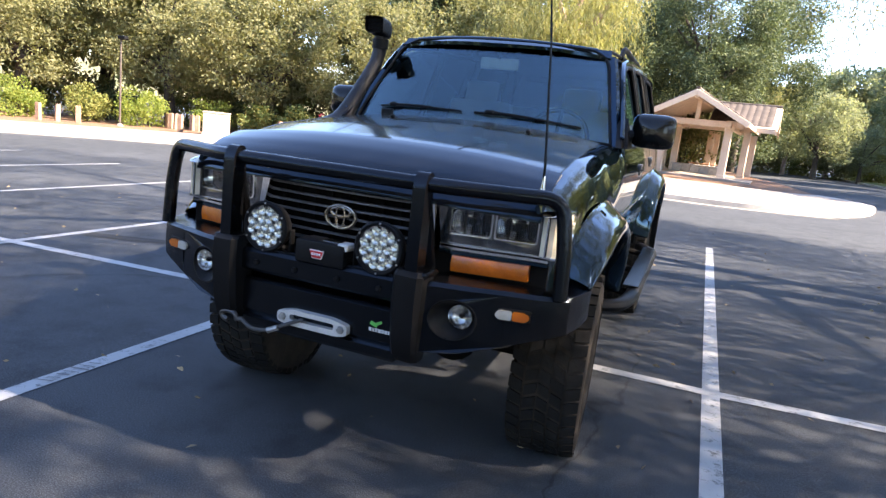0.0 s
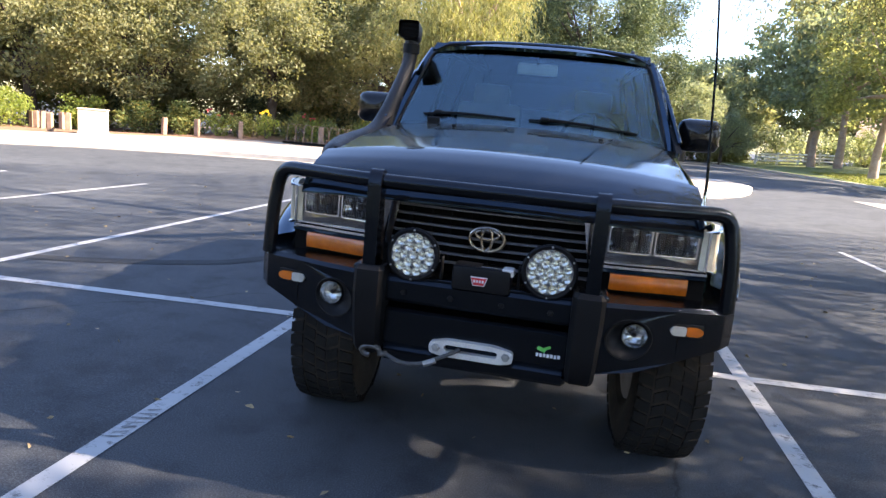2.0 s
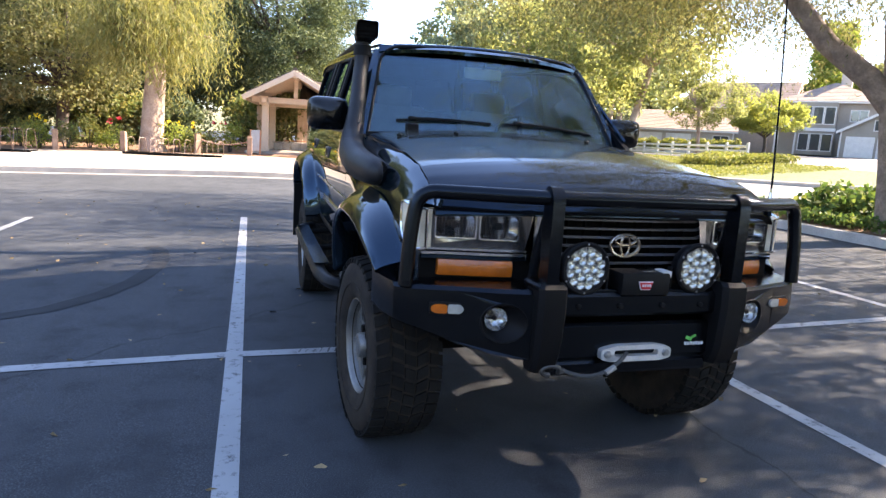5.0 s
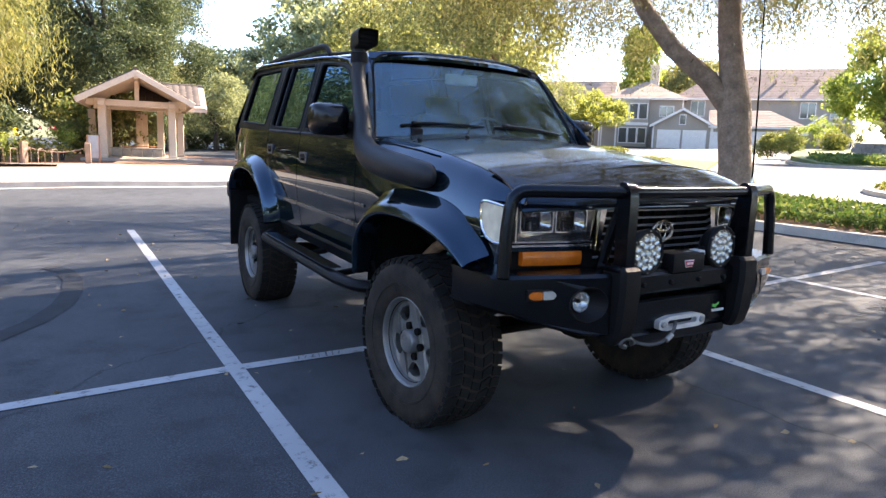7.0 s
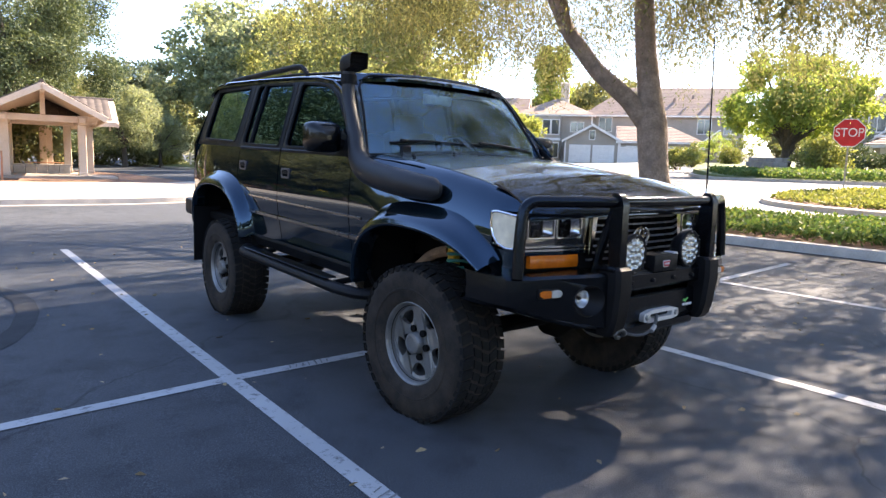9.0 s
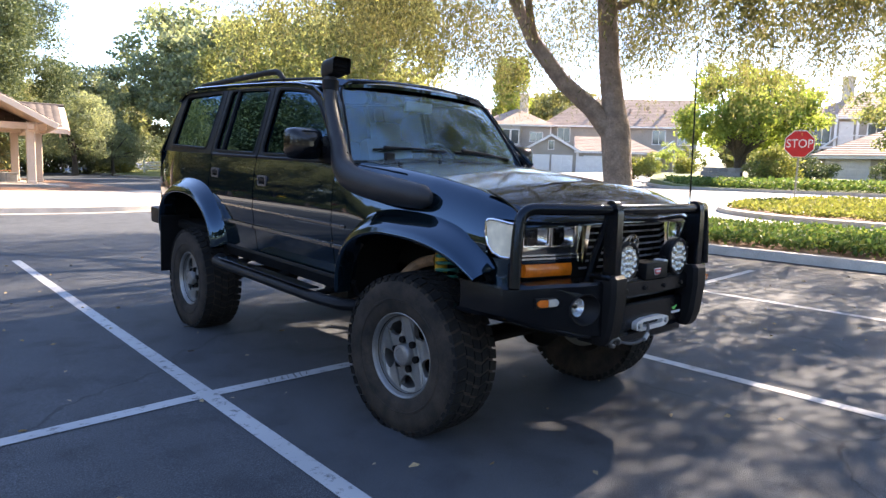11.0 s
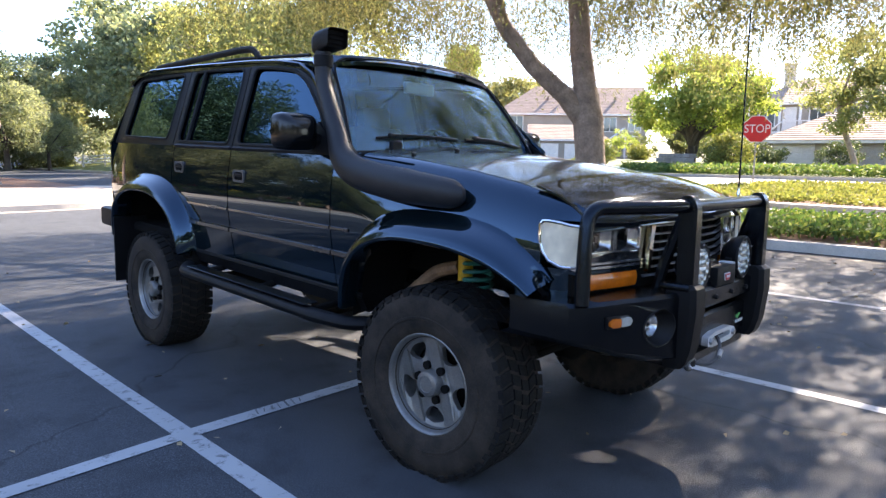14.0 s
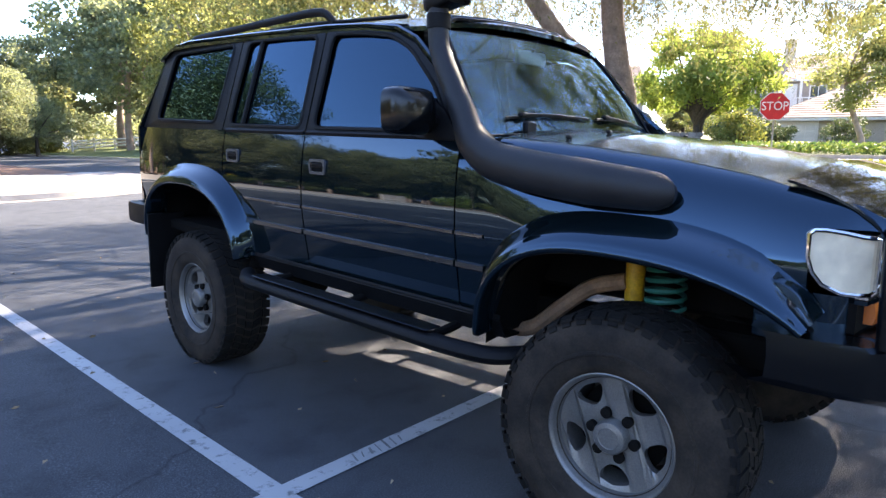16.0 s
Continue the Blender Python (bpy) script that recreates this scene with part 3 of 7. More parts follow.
def side_x(y, z):
    w = 0.822 + 0.048 * step((z - 0.60) / 0.45) if z < 1.05 else 0.87 - 0.035 * ((z - 1.05) / 0.315) ** 2
    if y < 0.25:
        w -= 0.036 * ((0.25 - y) / 0.85) ** 2
    if y > 3.0:
        w -= 0.07 * ((y - 3.0) / 0.8) ** 2
    return w


def arch(y, yc, a=0.525, z0=0.62, b=0.40):
    """Height of the wheel opening at y, or the sill."""
    t = abs(y - yc) / (a * 1.16 if yc == 0.0 and y < 0 else a)
    return z0 + b * (1 - t ** 2.5) ** (1 / 2.5) if t < 1 else 0.0


def panel(name, s, y0, y1, zlow, ztop, label="", n=26, m=9, parent=None):
    bm, rows = bmesh.new(), []
    for y in spread(y0, y1, n):
        lo, hi = zlow(y), ztop(y)
        rows.append([(s * side_x(y, z), y, z) for z in spread(lo, hi, m)])
    return cpart(name, sheet(bm, rows, (-0.02 * s, 0, 0)), PAINT, parent, label)


def front_low(y):
    return max(0.685, arch(y, 0.0) + 0.01)


def rear_low(y):
    return max(0.665 if y < 2.85 else 0.74, arch(y, 2.85, 0.56) + 0.01)


for s in (-1, 1):
    # fender with its rounded shoulder, carried on over the corner lamp to the nose
    def fender_row(y, lo, n=8):
        hx = 0.735 if y < 0.5 else 0.735 + 0.05 * (y - 0.5) / 0.2
        soft = 1 - step((y - 0.30) / 0.36)
        pull = 0.062 * max(0.0, (-0.50 - y) / 0.185) ** 2
        zs = 1.17 - 0.11 * soft
        a = Vector((s * (side_x(y, zs) - pull), y, zs))
        c = Vector((s * hx, y, hood_z(hx, min(y, 0.55)) - 0.002 - 0.012 * step((-0.60 - y) / 0.09)))
        b = Vector((s * (max(hx + 0.02, abs(a.x) - 0.012 - 0.026 * soft)), y, c.z - 0.004 - 0.035 * soft))
        over = [a.lerp(b, k).lerp(b.lerp(c, k), k) for k in spread(0.0, 1.0, 15)]
        if lo < zs - 0.02:
            return [Vector((s * (side_x(y, z) - pull), y, z)) for z in spread(lo, zs, n)] + over[1:]
        k0 = next((i for i, p in enumerate(over) if p.z > lo), len(over) - 2)
        p, q = over[max(0, k0 - 1)], over[k0]
        first = p.lerp(q, min(1.0, max(0.0, (lo - p.z) / max(1e-4, q.z - p.z))))
        rest = over[k0:]
        path = [first] + rest
        out = []
        for t in spread(0, len(path) - 1, 12):
            i = min(int(t), len(path) - 2)
            out.append(path[i].lerp(path[i + 1], t - i))
        return out
    cpart("fender", sheet(bmesh.new(), [fender_row(y, front_low(y)) for y in spread(-0.532, 0.70, 40)], (-0.02 * s, 0, -0.004)), PAINT)
    cpart("fender_nose", sheet(bmesh.new(), [fender_row(y, 1.161) for y in spread(-0.690, -0.530, 12)], (-0.012 * s, 0.004, -0.008)), PAINT)
    # lower corner under the lamp
    bm, rows = bmesh.new(), []
    for y, x in ((-0.42, 0.825), (-0.52, 0.818), (-0.60, 0.806), (-0.635, 0.785), (-0.645, 0.74), (-0.655, 0.42)):
        rows.append([(s * x, y, z) for z in (0.84, 0.90, 0.95, 0.985)])
    cpart("valance_corner", sheet(bm, rows, (-0.01 * s, 0.02, 0)), PAINT)
    # doors, quarter panel
    fd = panel("door", s, 0.708, 1.722, lambda y: max(0.675, front_low(y)), lambda y: BELT, "front door in dark green paint")
    rd = panel("door", s, 1.732, 2.495, lambda y: max(0.665, rear_low(y)), lambda y: BELT, "rear door cut round the wheel arch")
    qp = panel("quarter_panel", s, 2.505, 3.80, rear_low, lambda y: BELT, "", 34)

    def side_place(y, z, d, s=s):
        k = (z - BELT) / 0.50
        w = side_x(y, BELT) - 0.115 * k - 0.03 * k * k
        return Vector((s * (w - d), y, z))

    windows = {
        "front": ([(0.56, BELT), (1.722, BELT), (1.722, 1.862), (1.42, 1.845), (1.20, 1.815), (1.06, 1.755), (0.90, 1.63), (0.74, 1.49)],
                  [(0.76, 1.388), (1.675, 1.388), (1.665, 1.846), (1.42, 1.830), (1.23, 1.804), (1.085, 1.735), (0.90, 1.575)], fd),
        "rear": ([(1.732, BELT), (2.53, BELT), (2.515, 1.883), (2.1, 1.876), (1.732, 1.863)],
                 [(1.775, 1.388), (2.475, 1.393), (2.445, 1.864), (2.1, 1.860), (1.785, 1.848)], rd),
        "quarter": ([(2.54, BELT), (3.80, BELT), (3.70, 1.62), (3.56, 1.82), (3.44, 1.885), (3.2, 1.895), (2.525, 1.884)],
                    [(2.635, 1.405), (3.47, 1.418), (3.385, 1.852), (2.595, 1.860)], qp)}
    for kind, (outline, hole, owner) in windows.items():
        bm = slab(bmesh.new(), [outline, smooth_loop(hole, 0.05)[::-1]], side_place, 0.03)
        cpart("window_frame", bm, PLASTIC, owner)
        loop = smooth_loop(hole, 0.05)
        bm = tube(bmesh.new(), [side_place(y, z, 0.004) for y, z in loop + loop[:1]], 0.011, 6, False)
        cpart("window_seal", bm, PLASTIC, owner, "black rubber seal")
        big = [(y + (0.006 if y > 1.5 else -0.004), z) for y, z in hole]
        bm = slab(bmesh.new(), [smooth_loop(hole, 0.05)], lambda y, z, d: side_place(y, z, 0.016 + d), 0.004)
        cpart("window_pane", bm, TINT, owner, "dark tinted glass")
    # upright divider in the rear door's glass
    bm = tube(bmesh.new(), [side_place(2.335, 1.397, 0.006), side_place(2.31, 1.858, 0.006)], 0.014, 6)
    cpart("window_divider", bm, PLASTIC, rd)
    # chrome-less belt strip and side mouldings
    for y0, y1, owner in ((0.72, 1.715, fd), (1.74, 2.49, rd)):
        bm = bmesh.new()
        sheet(bm, [[(s * (side_x(y, BELT) + 0.004), y, BELT - 0.012), (s * (side_x(y, BELT) + 0.009), y, BELT + 0.002), (s * (side_x(y, BELT) - 0.004), y, BELT + 0.014)] for y in spread(y0, y1, 6)], (-0.006 * s, 0, 0))
        cpart("belt_strip", bm, PLASTIC, owner)
    for y0, y1, owner in ((0.56, 0.70, car), (0.712, 1.718, fd), (1.736, 2.26, rd)):
        for z, h, proud in ((0.875, 0.017, 0.013), (1.0, 0.010, 0.006)):
            bm = bmesh.new()
            rows = [[(s * (side_x(y, z) - 0.002), y, z - h), (s * (side_x(y, z) + proud), y, z - h * 0.6), (s * (side_x(y, z) + proud), y, z + h * 0.6), (s * (side_x(y, z) - 0.002), y, z + h)] for y in spread(y0, y1, 6)]
            sheet(bm, rows, (-0.004 * s, 0, 0))
            cpart("side_moulding", bm, TRIM, owner)
    # door handles in their recessed surrounds
    for y, z, owner in ((1.595, 1.205, fd), (2.385, 1.225, rd)):
        bm = bmesh.new()
        x = side_x(y, z)
        outer = smooth_loop([(y - 0.062, z - 0.036), (y + 0.062, z - 0.036), (y + 0.062, z + 0.036), (y - 0.062, z + 0.036)], 0.018)
        inner = smooth_loop([(y - 0.05, z - 0.024), (y + 0.05, z - 0.024), (y + 0.05, z + 0.024), (y - 0.05, z + 0.024)], 0.014)
        slab(bm, [outer, inner[::-1]], lambda u, v, d: Vector((s * (x + 0.009 - d), u, v)), 0.014)
        cpart("handle_surround", bm, HANDLE, owner, "grey recessed handle surround")
        bm = box(bmesh.new(), (s * (x + 0.004), y, z + 0.008), (0.014, 0.094, 0.024), 0.005)
        cpart("door_handle", bm, PLASTIC, owner, "black pull handle")
        bm = box(bmesh.new(), (s * (x + 0.0012), y, z - 0.010), (0.003, 0.096, 0.024), 0.0)
        cpart("handle_pocket", bm, DARK, owner)
    # fuel-side and rocker sill
    bm = sheet(bmesh.new(), [[(s * 0.826, y, 0.69), (s * 0.832, y, 0.675), (s * 0.79, y, 0.60), (s * 0.70, y, 0.60)] for y in spread(0.50, 2.30, 8)], (0, 0, 0.01))
    cpart("rocker_sill", bm, PLASTIC)
    # wide wheel arch flares
    for yc, a, zs, y_end in ((0.0, 0.535, 0.60, None), (2.85, 0.565, 0.615, None)):
        bm, rows = bmesh.new(), []
        for i in range(41):
            th = math.pi * (0.015 + 0.97 * i / 40)
            cs, sn = math.cos(th), math.sin(th)
            q = 0.8
            y, z = yc + a * (1.24 if yc == 0.0 and cs < 0 else 1.0) * math.copysign(abs(cs) ** q, cs), zs + 0.425 * abs(sn) ** q
            nose = step((z - 0.83) / 0.20) if yc == 0.0 and cs < 0 else 1.0
            out = 0.122 * (0.55 + 0.45 * sn) * (0.66 + 0.34 * nose)
            ny, nz = cs * 0.75 * (0.60 + 0.40 * nose), 0.35 + 0.65 * sn
            ya, za = y + ny * out, z + nz * out
            xa = side_x(ya, max(0.66, za)) - 0.004
            lip = 0.968 - 0.03 * (1 - sn) ** 2 - 0.035 * (1 - nose)
            if yc == 0.0 and cs < 0 and z < 0.878:
                continue
            pts = [(xa, ya, za)] + [(xa + (lip - xa) * f, y + ny * out * g, z + nz * out * g) for f, g in ((0.05, 0.93), (0.16, 0.84), (0.34, 0.73), (0.55, 0.60), (0.74, 0.46), (0.88, 0.32), (0.955, 0.20))] + [
                   (lip - 0.003, y + ny * 0.016, z + nz * 0.016), (lip + 0.003, y + ny * 0.008, z + nz * 0.008), (lip + 0.002, y, z), (lip - 0.012, y - ny * 0.012, z - nz * 0.012), (0.84, y - ny * 0.004, z - nz * 0.004)]
            rows.append([(s * x, yy, zz) for x, yy, zz in pts])
        cpart("wheel_arch_flare", sheet(bm, rows), PAINT, label="wide painted wheel arch flare", angle=50)
        # wheel well
        bm, rows = bmesh.new(), []
        for i in range(25):
            th = math.pi * i / 24
            y, z = yc + (a + 0.02) * (1.2 if yc == 0.0 and math.cos(th) < 0 else 1.0) * math.copysign(abs(math.cos(th)) ** 0.8, math.cos(th)), zs - 0.02 + 0.45 * math.sin(th) ** 0.8
            if yc == 0.0 and y < 0 and z < 0.76:
                continue
            rows.append([(s * 0.845, y, z), (s * 0.70, y, z + 0.02), (s * 0.50, y, z + 0.02)])
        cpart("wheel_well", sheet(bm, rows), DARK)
    # mud flap behind the rear wheel
    bm = box(bmesh.new(), (s * 0.83, 3.36, 0.55), (0.25, 0.012, 0.50), 0.005)
    cpart("mud_flap", bm, PLASTIC)
    # side step: a tube with a flattened tread, on brackets
    bm = tube(bmesh.new(), round_path([(s * 0.84, 0.36, 0.585), (s * 0.96, 0.43, 0.585), (s * 1.0, 0.62, 0.588), (s * 1.0, 2.05, 0.588), (s * 0.90, 2.20, 0.590)], 0.12), 0.033, 12, True, 1.25)
    st = cpart("side_step", bm, PLASTIC, label="black tubular side step")
    for y in (0.75, 1.35, 1.95):
        bm = tube(bmesh.new(), [(s * 0.98, y, 0.58), (s * 0.80, y, 0.60), (s * 0.62, y, 0.66)], 0.02, 8)
        cpart("step_bracket", bm, DARK, st)
    bm = box(bmesh.new(), (s * 0.985, 1.33, 0.632), (0.085, 1.25, 0.008), 0.003)
    cpart("step_tread", bm, BLACK, st)
    # mirror
    bm = bmesh.new()
    rows = []
    for k, (dy, w, h) in enumerate(((0.0, 0.102, 0.080), (0.012, 0.114, 0.092), (-0.030, 0.115, 0.093), (-0.062, 0.107, 0.087), (-0.090, 0.085, 0.066), (-0.106, 0.050, 0.040), (-0.111, 0.015, 0.014))):
        loop = [(math.copysign(abs(math.cos(t)) ** 0.45, math.cos(t)) * w, math.copysign(abs(math.sin(t)) ** 0.45, math.sin(t)) * h) for t in (2 * math.pi * j / 24 for j in range(25))]
        rows.append([(s * 0.957 + u, 0.895 + dy, 1.462 + v) for u, v in loop])
    sheet(bm, rows[1:])
    bm.faces.new([bm.verts.new(p) for p in rows[-1][:-1]])
    mir = cpart("door_mirror", bm, GLOSS_BLACK, label="glossy black door mirror")
    bm = bmesh.new()
    bm.faces.new([bm.verts.new(p) for p in rows[0][:-1]])
    cpart("mirror_glass", bm, MIRROR, mir)
    bm = slab(bmesh.new(), [[(0.70, 1.36), (0.93, 1.36), (0.93, 1.44), (0.88, 1.52), (0.80, 1.47)]], lambda y, z, d: side_place(y, z, -0.016 + d), 0.03)
    cpart("mirror_mount", bm, PLASTIC, mir)
    bm = tube(bmesh.new(), [(s * 0.82, 0.85, 1.42), (s * 0.875, 0.85, 1.44), (s * 0.90, 0.86, 1.47)], [0.035, 0.030, 0.026], 10)
    cpart("mirror_arm", bm, PLASTIC, mir)
    # roof rack rail
    rail = [(s * 0.60, 3.38, 1.895), (s * 0.60, 3.27, 1.952), (s * 0.605, 1.99, 1.990), (s * 0.60, 1.86, 1.985), (s * 0.60, 1.78, 1.92)]
    bm = tube(bmesh.new(), round_path(rail, 0.07), 0.022, 10, True, 0.75)
    rr = cpart("roof_rail", bm, PLASTIC, label="black roof rack rail")
    bm = tube(bmesh.new(), round_path([(s * 0.60, 3.40, 1.905), (s * 0.60, 3.25, 1.925), (s * 0.60, 2.0, 1.935), (s * 0.60, 1.25, 1.905)], 0.05), 0.010, 8)
    cpart("rail_foot", bm, PLASTIC, rr)
    # drip gutter along the roof
    bm = tube(bmesh.new(), [side_place(y, z + 0.012, -0.001) for y, z in ((0.62, 1.40), (0.74, 1.50), (0.90, 1.64), (1.06, 1.765), (1.20, 1.825), (1.42, 1.855), (1.72, 1.874), (2.5, 1.895), (3.2, 1.906), (3.44, 1.895), (3.56, 1.83))], 0.013, 6)
    cpart("drip_gutter", bm, PAINT)

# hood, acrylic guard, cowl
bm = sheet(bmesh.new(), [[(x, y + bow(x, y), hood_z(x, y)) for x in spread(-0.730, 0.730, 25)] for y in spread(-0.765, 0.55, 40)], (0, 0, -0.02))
hood = cpart("hood", bm, HOOD_PAINT, label="dark green hood, thin dust and sky sheen in its colour")
bm = sheet(bmesh.new(), [[(x, y + bow(x, y), hood_z(min(abs(x), 0.745), y) + 0.011 + 0.014 * step((y + 0.772) / 0.24) - 0.02 * step((abs(x) - 0.74) / 0.05)) for x in spread(-0.752, 0.752, 31)] for y in spread(-0.772, -0.46, 16)], (0, 0, -0.008))
cpart("hood_guard", bm, SHIELD, hood, "smoked acrylic hood guard")
bm = bmesh.new()
for i in range(6):
    box(bm, (0.50 + 0.017 * i, -0.705, hood_z(0.5, -0.705) + 0.018), (0.006, 0.003, 0.008), 0, Matrix.Rotation(radians(-50), 4, "X"))
cpart("guard_lettering", bm, GREY_PRINT, hood, "small pale maker's marks")
for i in (-1, 1):
    bm = sheet(bmesh.new(), [[(i * (0.30 + 0.02 * k) + u, y, hood_z(0.3, y) + 0.0015) for u in (-0.004, 0.004)] for k, y in enumerate(spread(-0.38, 0.5, 10))])
    cpart("hood_crease", bm, PAINT, hood)
for x in (-0.66, -0.36, 0.40):
    bm = box(bmesh.new(), (x, 0.33, hood_z(x, 0.33) + 0.008), (0.026, 0.02, 0.016), 0.006)
    cpart("washer_jet", bm, PLASTIC, hood)
bm = sheet(bmesh.new(), [[(x, 0.555 + k * 0.13, 1.405 - 0.03 * k + 0.0 - 0.035 * (abs(x) / 0.8) ** 2) for x in spread(-0.79, 0.79, 17)] for k in spread(0, 1, 4)], (0, 0, -0.03))
cowl = cpart("cowl_panel", bm, PLASTIC, label="black cowl panel with vent slots")
for x0 in (-0.42, 0.12):
    for i in range(16):
        bm = box(bmesh.new(), (x0 + 0.022 * i, 0.59, 1.401 - 0.035 * ((x0 + 0.022 * i) / 0.8) ** 2), (0.008, 0.05, 0.008), 0)
        if i % 4 == 0:
            cpart("vent_slot", bm, DARK, cowl)
        else:
            bm.free()

# windscreen
def screen(u, v, d=0.0):
    bx, tx = 0.765, 0.640
    b = Vector((u * bx, 0.565 + 0.10 * u * u, 1.395 - 0.025 * u * u))
    t = Vector((u * tx, 0.925 + 0.070 * u * u, 1.868 - 0.028 * u * u))
    p = b.lerp(t, v)
    return p + Vector((0, -0.78, 0.62)) * (0.022 * 4 * v * (1 - v) * 0.6 + d)


VT = 1.062
bm = sheet(bmesh.new(), [[screen(u, v) for u in spread(-1, 1, 25)] for v in spread(0, VT, 12)], (0, 0.004, -0.003))
ws = cpart("windscreen", bm, WINDSHIELD, label="laminated windscreen reflecting trees")
RU, RV = 0.17, 0.19
arc = [(1 - RU + RU * math.cos(q), VT - RV + RV * math.sin(q)) for q in spread(0, math.pi / 2, 9)]
edge = [screen(u, 0, 0.004) for u in spread(-1, 1, 13)] + [screen(1, v, 0.004) for v in spread(0.1, 0.75, 6)] + [screen(u, v, 0.006) for u, v in arc] + [screen(u, VT, 0.006) for u in spread(0.75, -0.75, 11)] + [screen(-u, v, 0.006) for u, v in arc[::-1]] + [screen(-1, v, 0.004) for v in spread(0.75, 0, 7)]
cpart("windscreen_seal", tube(bmesh.new(), edge + edge[:1], 0.008, 6, False), PLASTIC, ws)
for s in (-1, 1):
    path = [screen(s, v, -0.006) + Vector((s * 0.022, 0.02, -0.004)) for v in spread(-0.03, 1.02, 8)]
    cpart("a_pillar", tube(bmesh.new(), path, [0.034] * 6 + [0.030, 0.022], 8), PAINT)
    # painted corner over the rounded glass
    fill = bmesh.new()
    rows = [[screen(s * (u + (1.03 - u) * q), v + (VT + 0.04 - v) * q, 0.008) for q in spread(0, 1, 4)] for u, v in [(1.0, 0.72)] + arc + [(0.72, VT)]]
    cpart("screen_corner", sheet(fill, rows, (0, 0.006, -0.004)), PAINT)
head = [screen(u, VT + 0.022, 0.0) for u in spread(-0.90, 0.90, 15)]
cpart("roof_header", tube(bmesh.new(), head, 0.012, 8), PAINT)

# roof
def roof_z(x, y):
    edge_z = along(y, [(0.9, 1.862), (1.2, 1.845), (1.7, 1.872), (2.5, 1.893), (3.2, 1.903), (3.45, 1.89), (3.6, 1.83)])
    mid = along(y, [(0.88, 1.872), (0.95, 1.905), (1.15, 1.94), (1.5, 1.965), (2.2, 1.98), (3.1, 1.965), (3.4, 1.935), (3.6, 1.87)])
    return edge_z + (mid - edge_z) * (1 - min(1, abs(x) / 0.69) ** 3.2)


def roof_y(x, y):
    return y + 0.09 * (x / 0.69) ** 2 * (1 - step((y - 0.9) / 0.6))


bm = sheet(bmesh.new(), [[(x * (0.945 + 0.055 * step((y - 0.888) / 0.4)), roof_y(x, y), roof_z(x, y) - 0.022 * (abs(x) / 0.69) ** 4 * (1 - step((y - 0.888) / 0.35))) for x in spread(-0.692, 0.692, 25)] for y in [0.888, 0.91, 0.94, 1.0, 1.08, 1.2, 1.35] + spread(1.5, 3.6, 14)], (0, 0, -0.02))
cpart("roof", bm, PAINT, label="dark roof panel catching the sky")
# tail
bm = slab(bmesh.new(), [[(-0.80, 0.80), (0.80, 0.80), (0.80, 1.36), (0.66, 1.86), (-0.66, 1.86), (-0.80, 1.36)], smooth_loop([(-0.70, 1.42), (0.70, 1.42), (0.60, 1.80), (-0.60, 1.80)], 0.05)[::-1]],
          lambda x, z, d: Vector((x, 3.79 - max(0, z - 1.36) * 0.45 - d, z)), 0.03)
tg = cpart("tailgate", bm, PAINT)
bm = slab(bmesh.new(), [smooth_loop([(-0.70, 1.42), (0.70, 1.42), (0.60, 1.80), (-0.60, 1.80)], 0.05)], lambda x, z, d: Vector((x, 3.78 - max(0, z - 1.36) * 0.45 - d, z)), 0.005)
cpart("rear_pane", bm, TINT, tg)
bm = box(bmesh.new(), (0, 3.84, 0.76), (1.72, 0.16, 0.15), 0.03, seg=2)
for s in (-1, 1):
    box(bm, (s * 0.83, 3.64, 0.76), (0.09, 0.42, 0.15), 0.03, seg=2)
cpart("rear_bumper", bm, PLASTIC)
for s in (-1, 1):
    bm = box(bmesh.new(), (s * 0.70, 3.795, 1.02), (0.14, 0.05, 0.22), 0.012)
    cpart("tail_lamp", bm, RED, label="red tail lamp")

# closed inside by near-black filler blocks, no view through: engine bay, floor, firewall
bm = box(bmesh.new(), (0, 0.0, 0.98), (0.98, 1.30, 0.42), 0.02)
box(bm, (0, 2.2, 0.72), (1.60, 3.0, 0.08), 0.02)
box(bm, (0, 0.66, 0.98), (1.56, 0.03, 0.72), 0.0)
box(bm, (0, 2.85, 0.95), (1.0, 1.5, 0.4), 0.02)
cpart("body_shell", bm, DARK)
bm = box(bmesh.new(), (0, 0.86, 1.27), (1.50, 0.34, 0.20), 0.05, seg=2)
box(bm, (0.36, 0.90, 1.37), (0.40, 0.20, 0.06), 0.025, seg=2)
cpart("dashboard", bm, DASH)
for sx in (-0.37, 0.37):
    bm = box(bmesh.new(), (sx, 1.50, 1.05), (0.50, 0.50, 0.16), 0.05, seg=2)
    seat = cpart("front_seat", bm, SEAT, label="grey leather front seat")
    bm = box(bmesh.new(), (sx, 1.78, 1.30), (0.48, 0.13, 0.52), 0.05, Matrix.Rotation(radians(-14), 4, "X"), 2)
    cpart("seat_back", bm, SEAT, seat)
    bm = box(bmesh.new(), (sx, 1.84, 1.61), (0.27, 0.10, 0.17), 0.04, Matrix.Rotation(radians(-10), 4, "X"), 2)
    cpart("headrest", bm, SEAT, seat)
bm = box(bmesh.new(), (0, 2.60, 1.27), (1.30, 0.14, 0.55), 0.05, Matrix.Rotation(radians(-14), 4, "X"), 2)
cpart("rear_seat", bm, SEAT)
ring = [Vector((0.37 + 0.19 * math.cos(k), 1.13 + 0.19 * math.sin(k) * 0.42, 1.36 + 0.19 * math.sin(k) * 0.9)) for k in (2 * math.pi * j / 32 for j in range(33))]
wheel_bm = tube(bmesh.new(), ring, 0.014, 8, False)
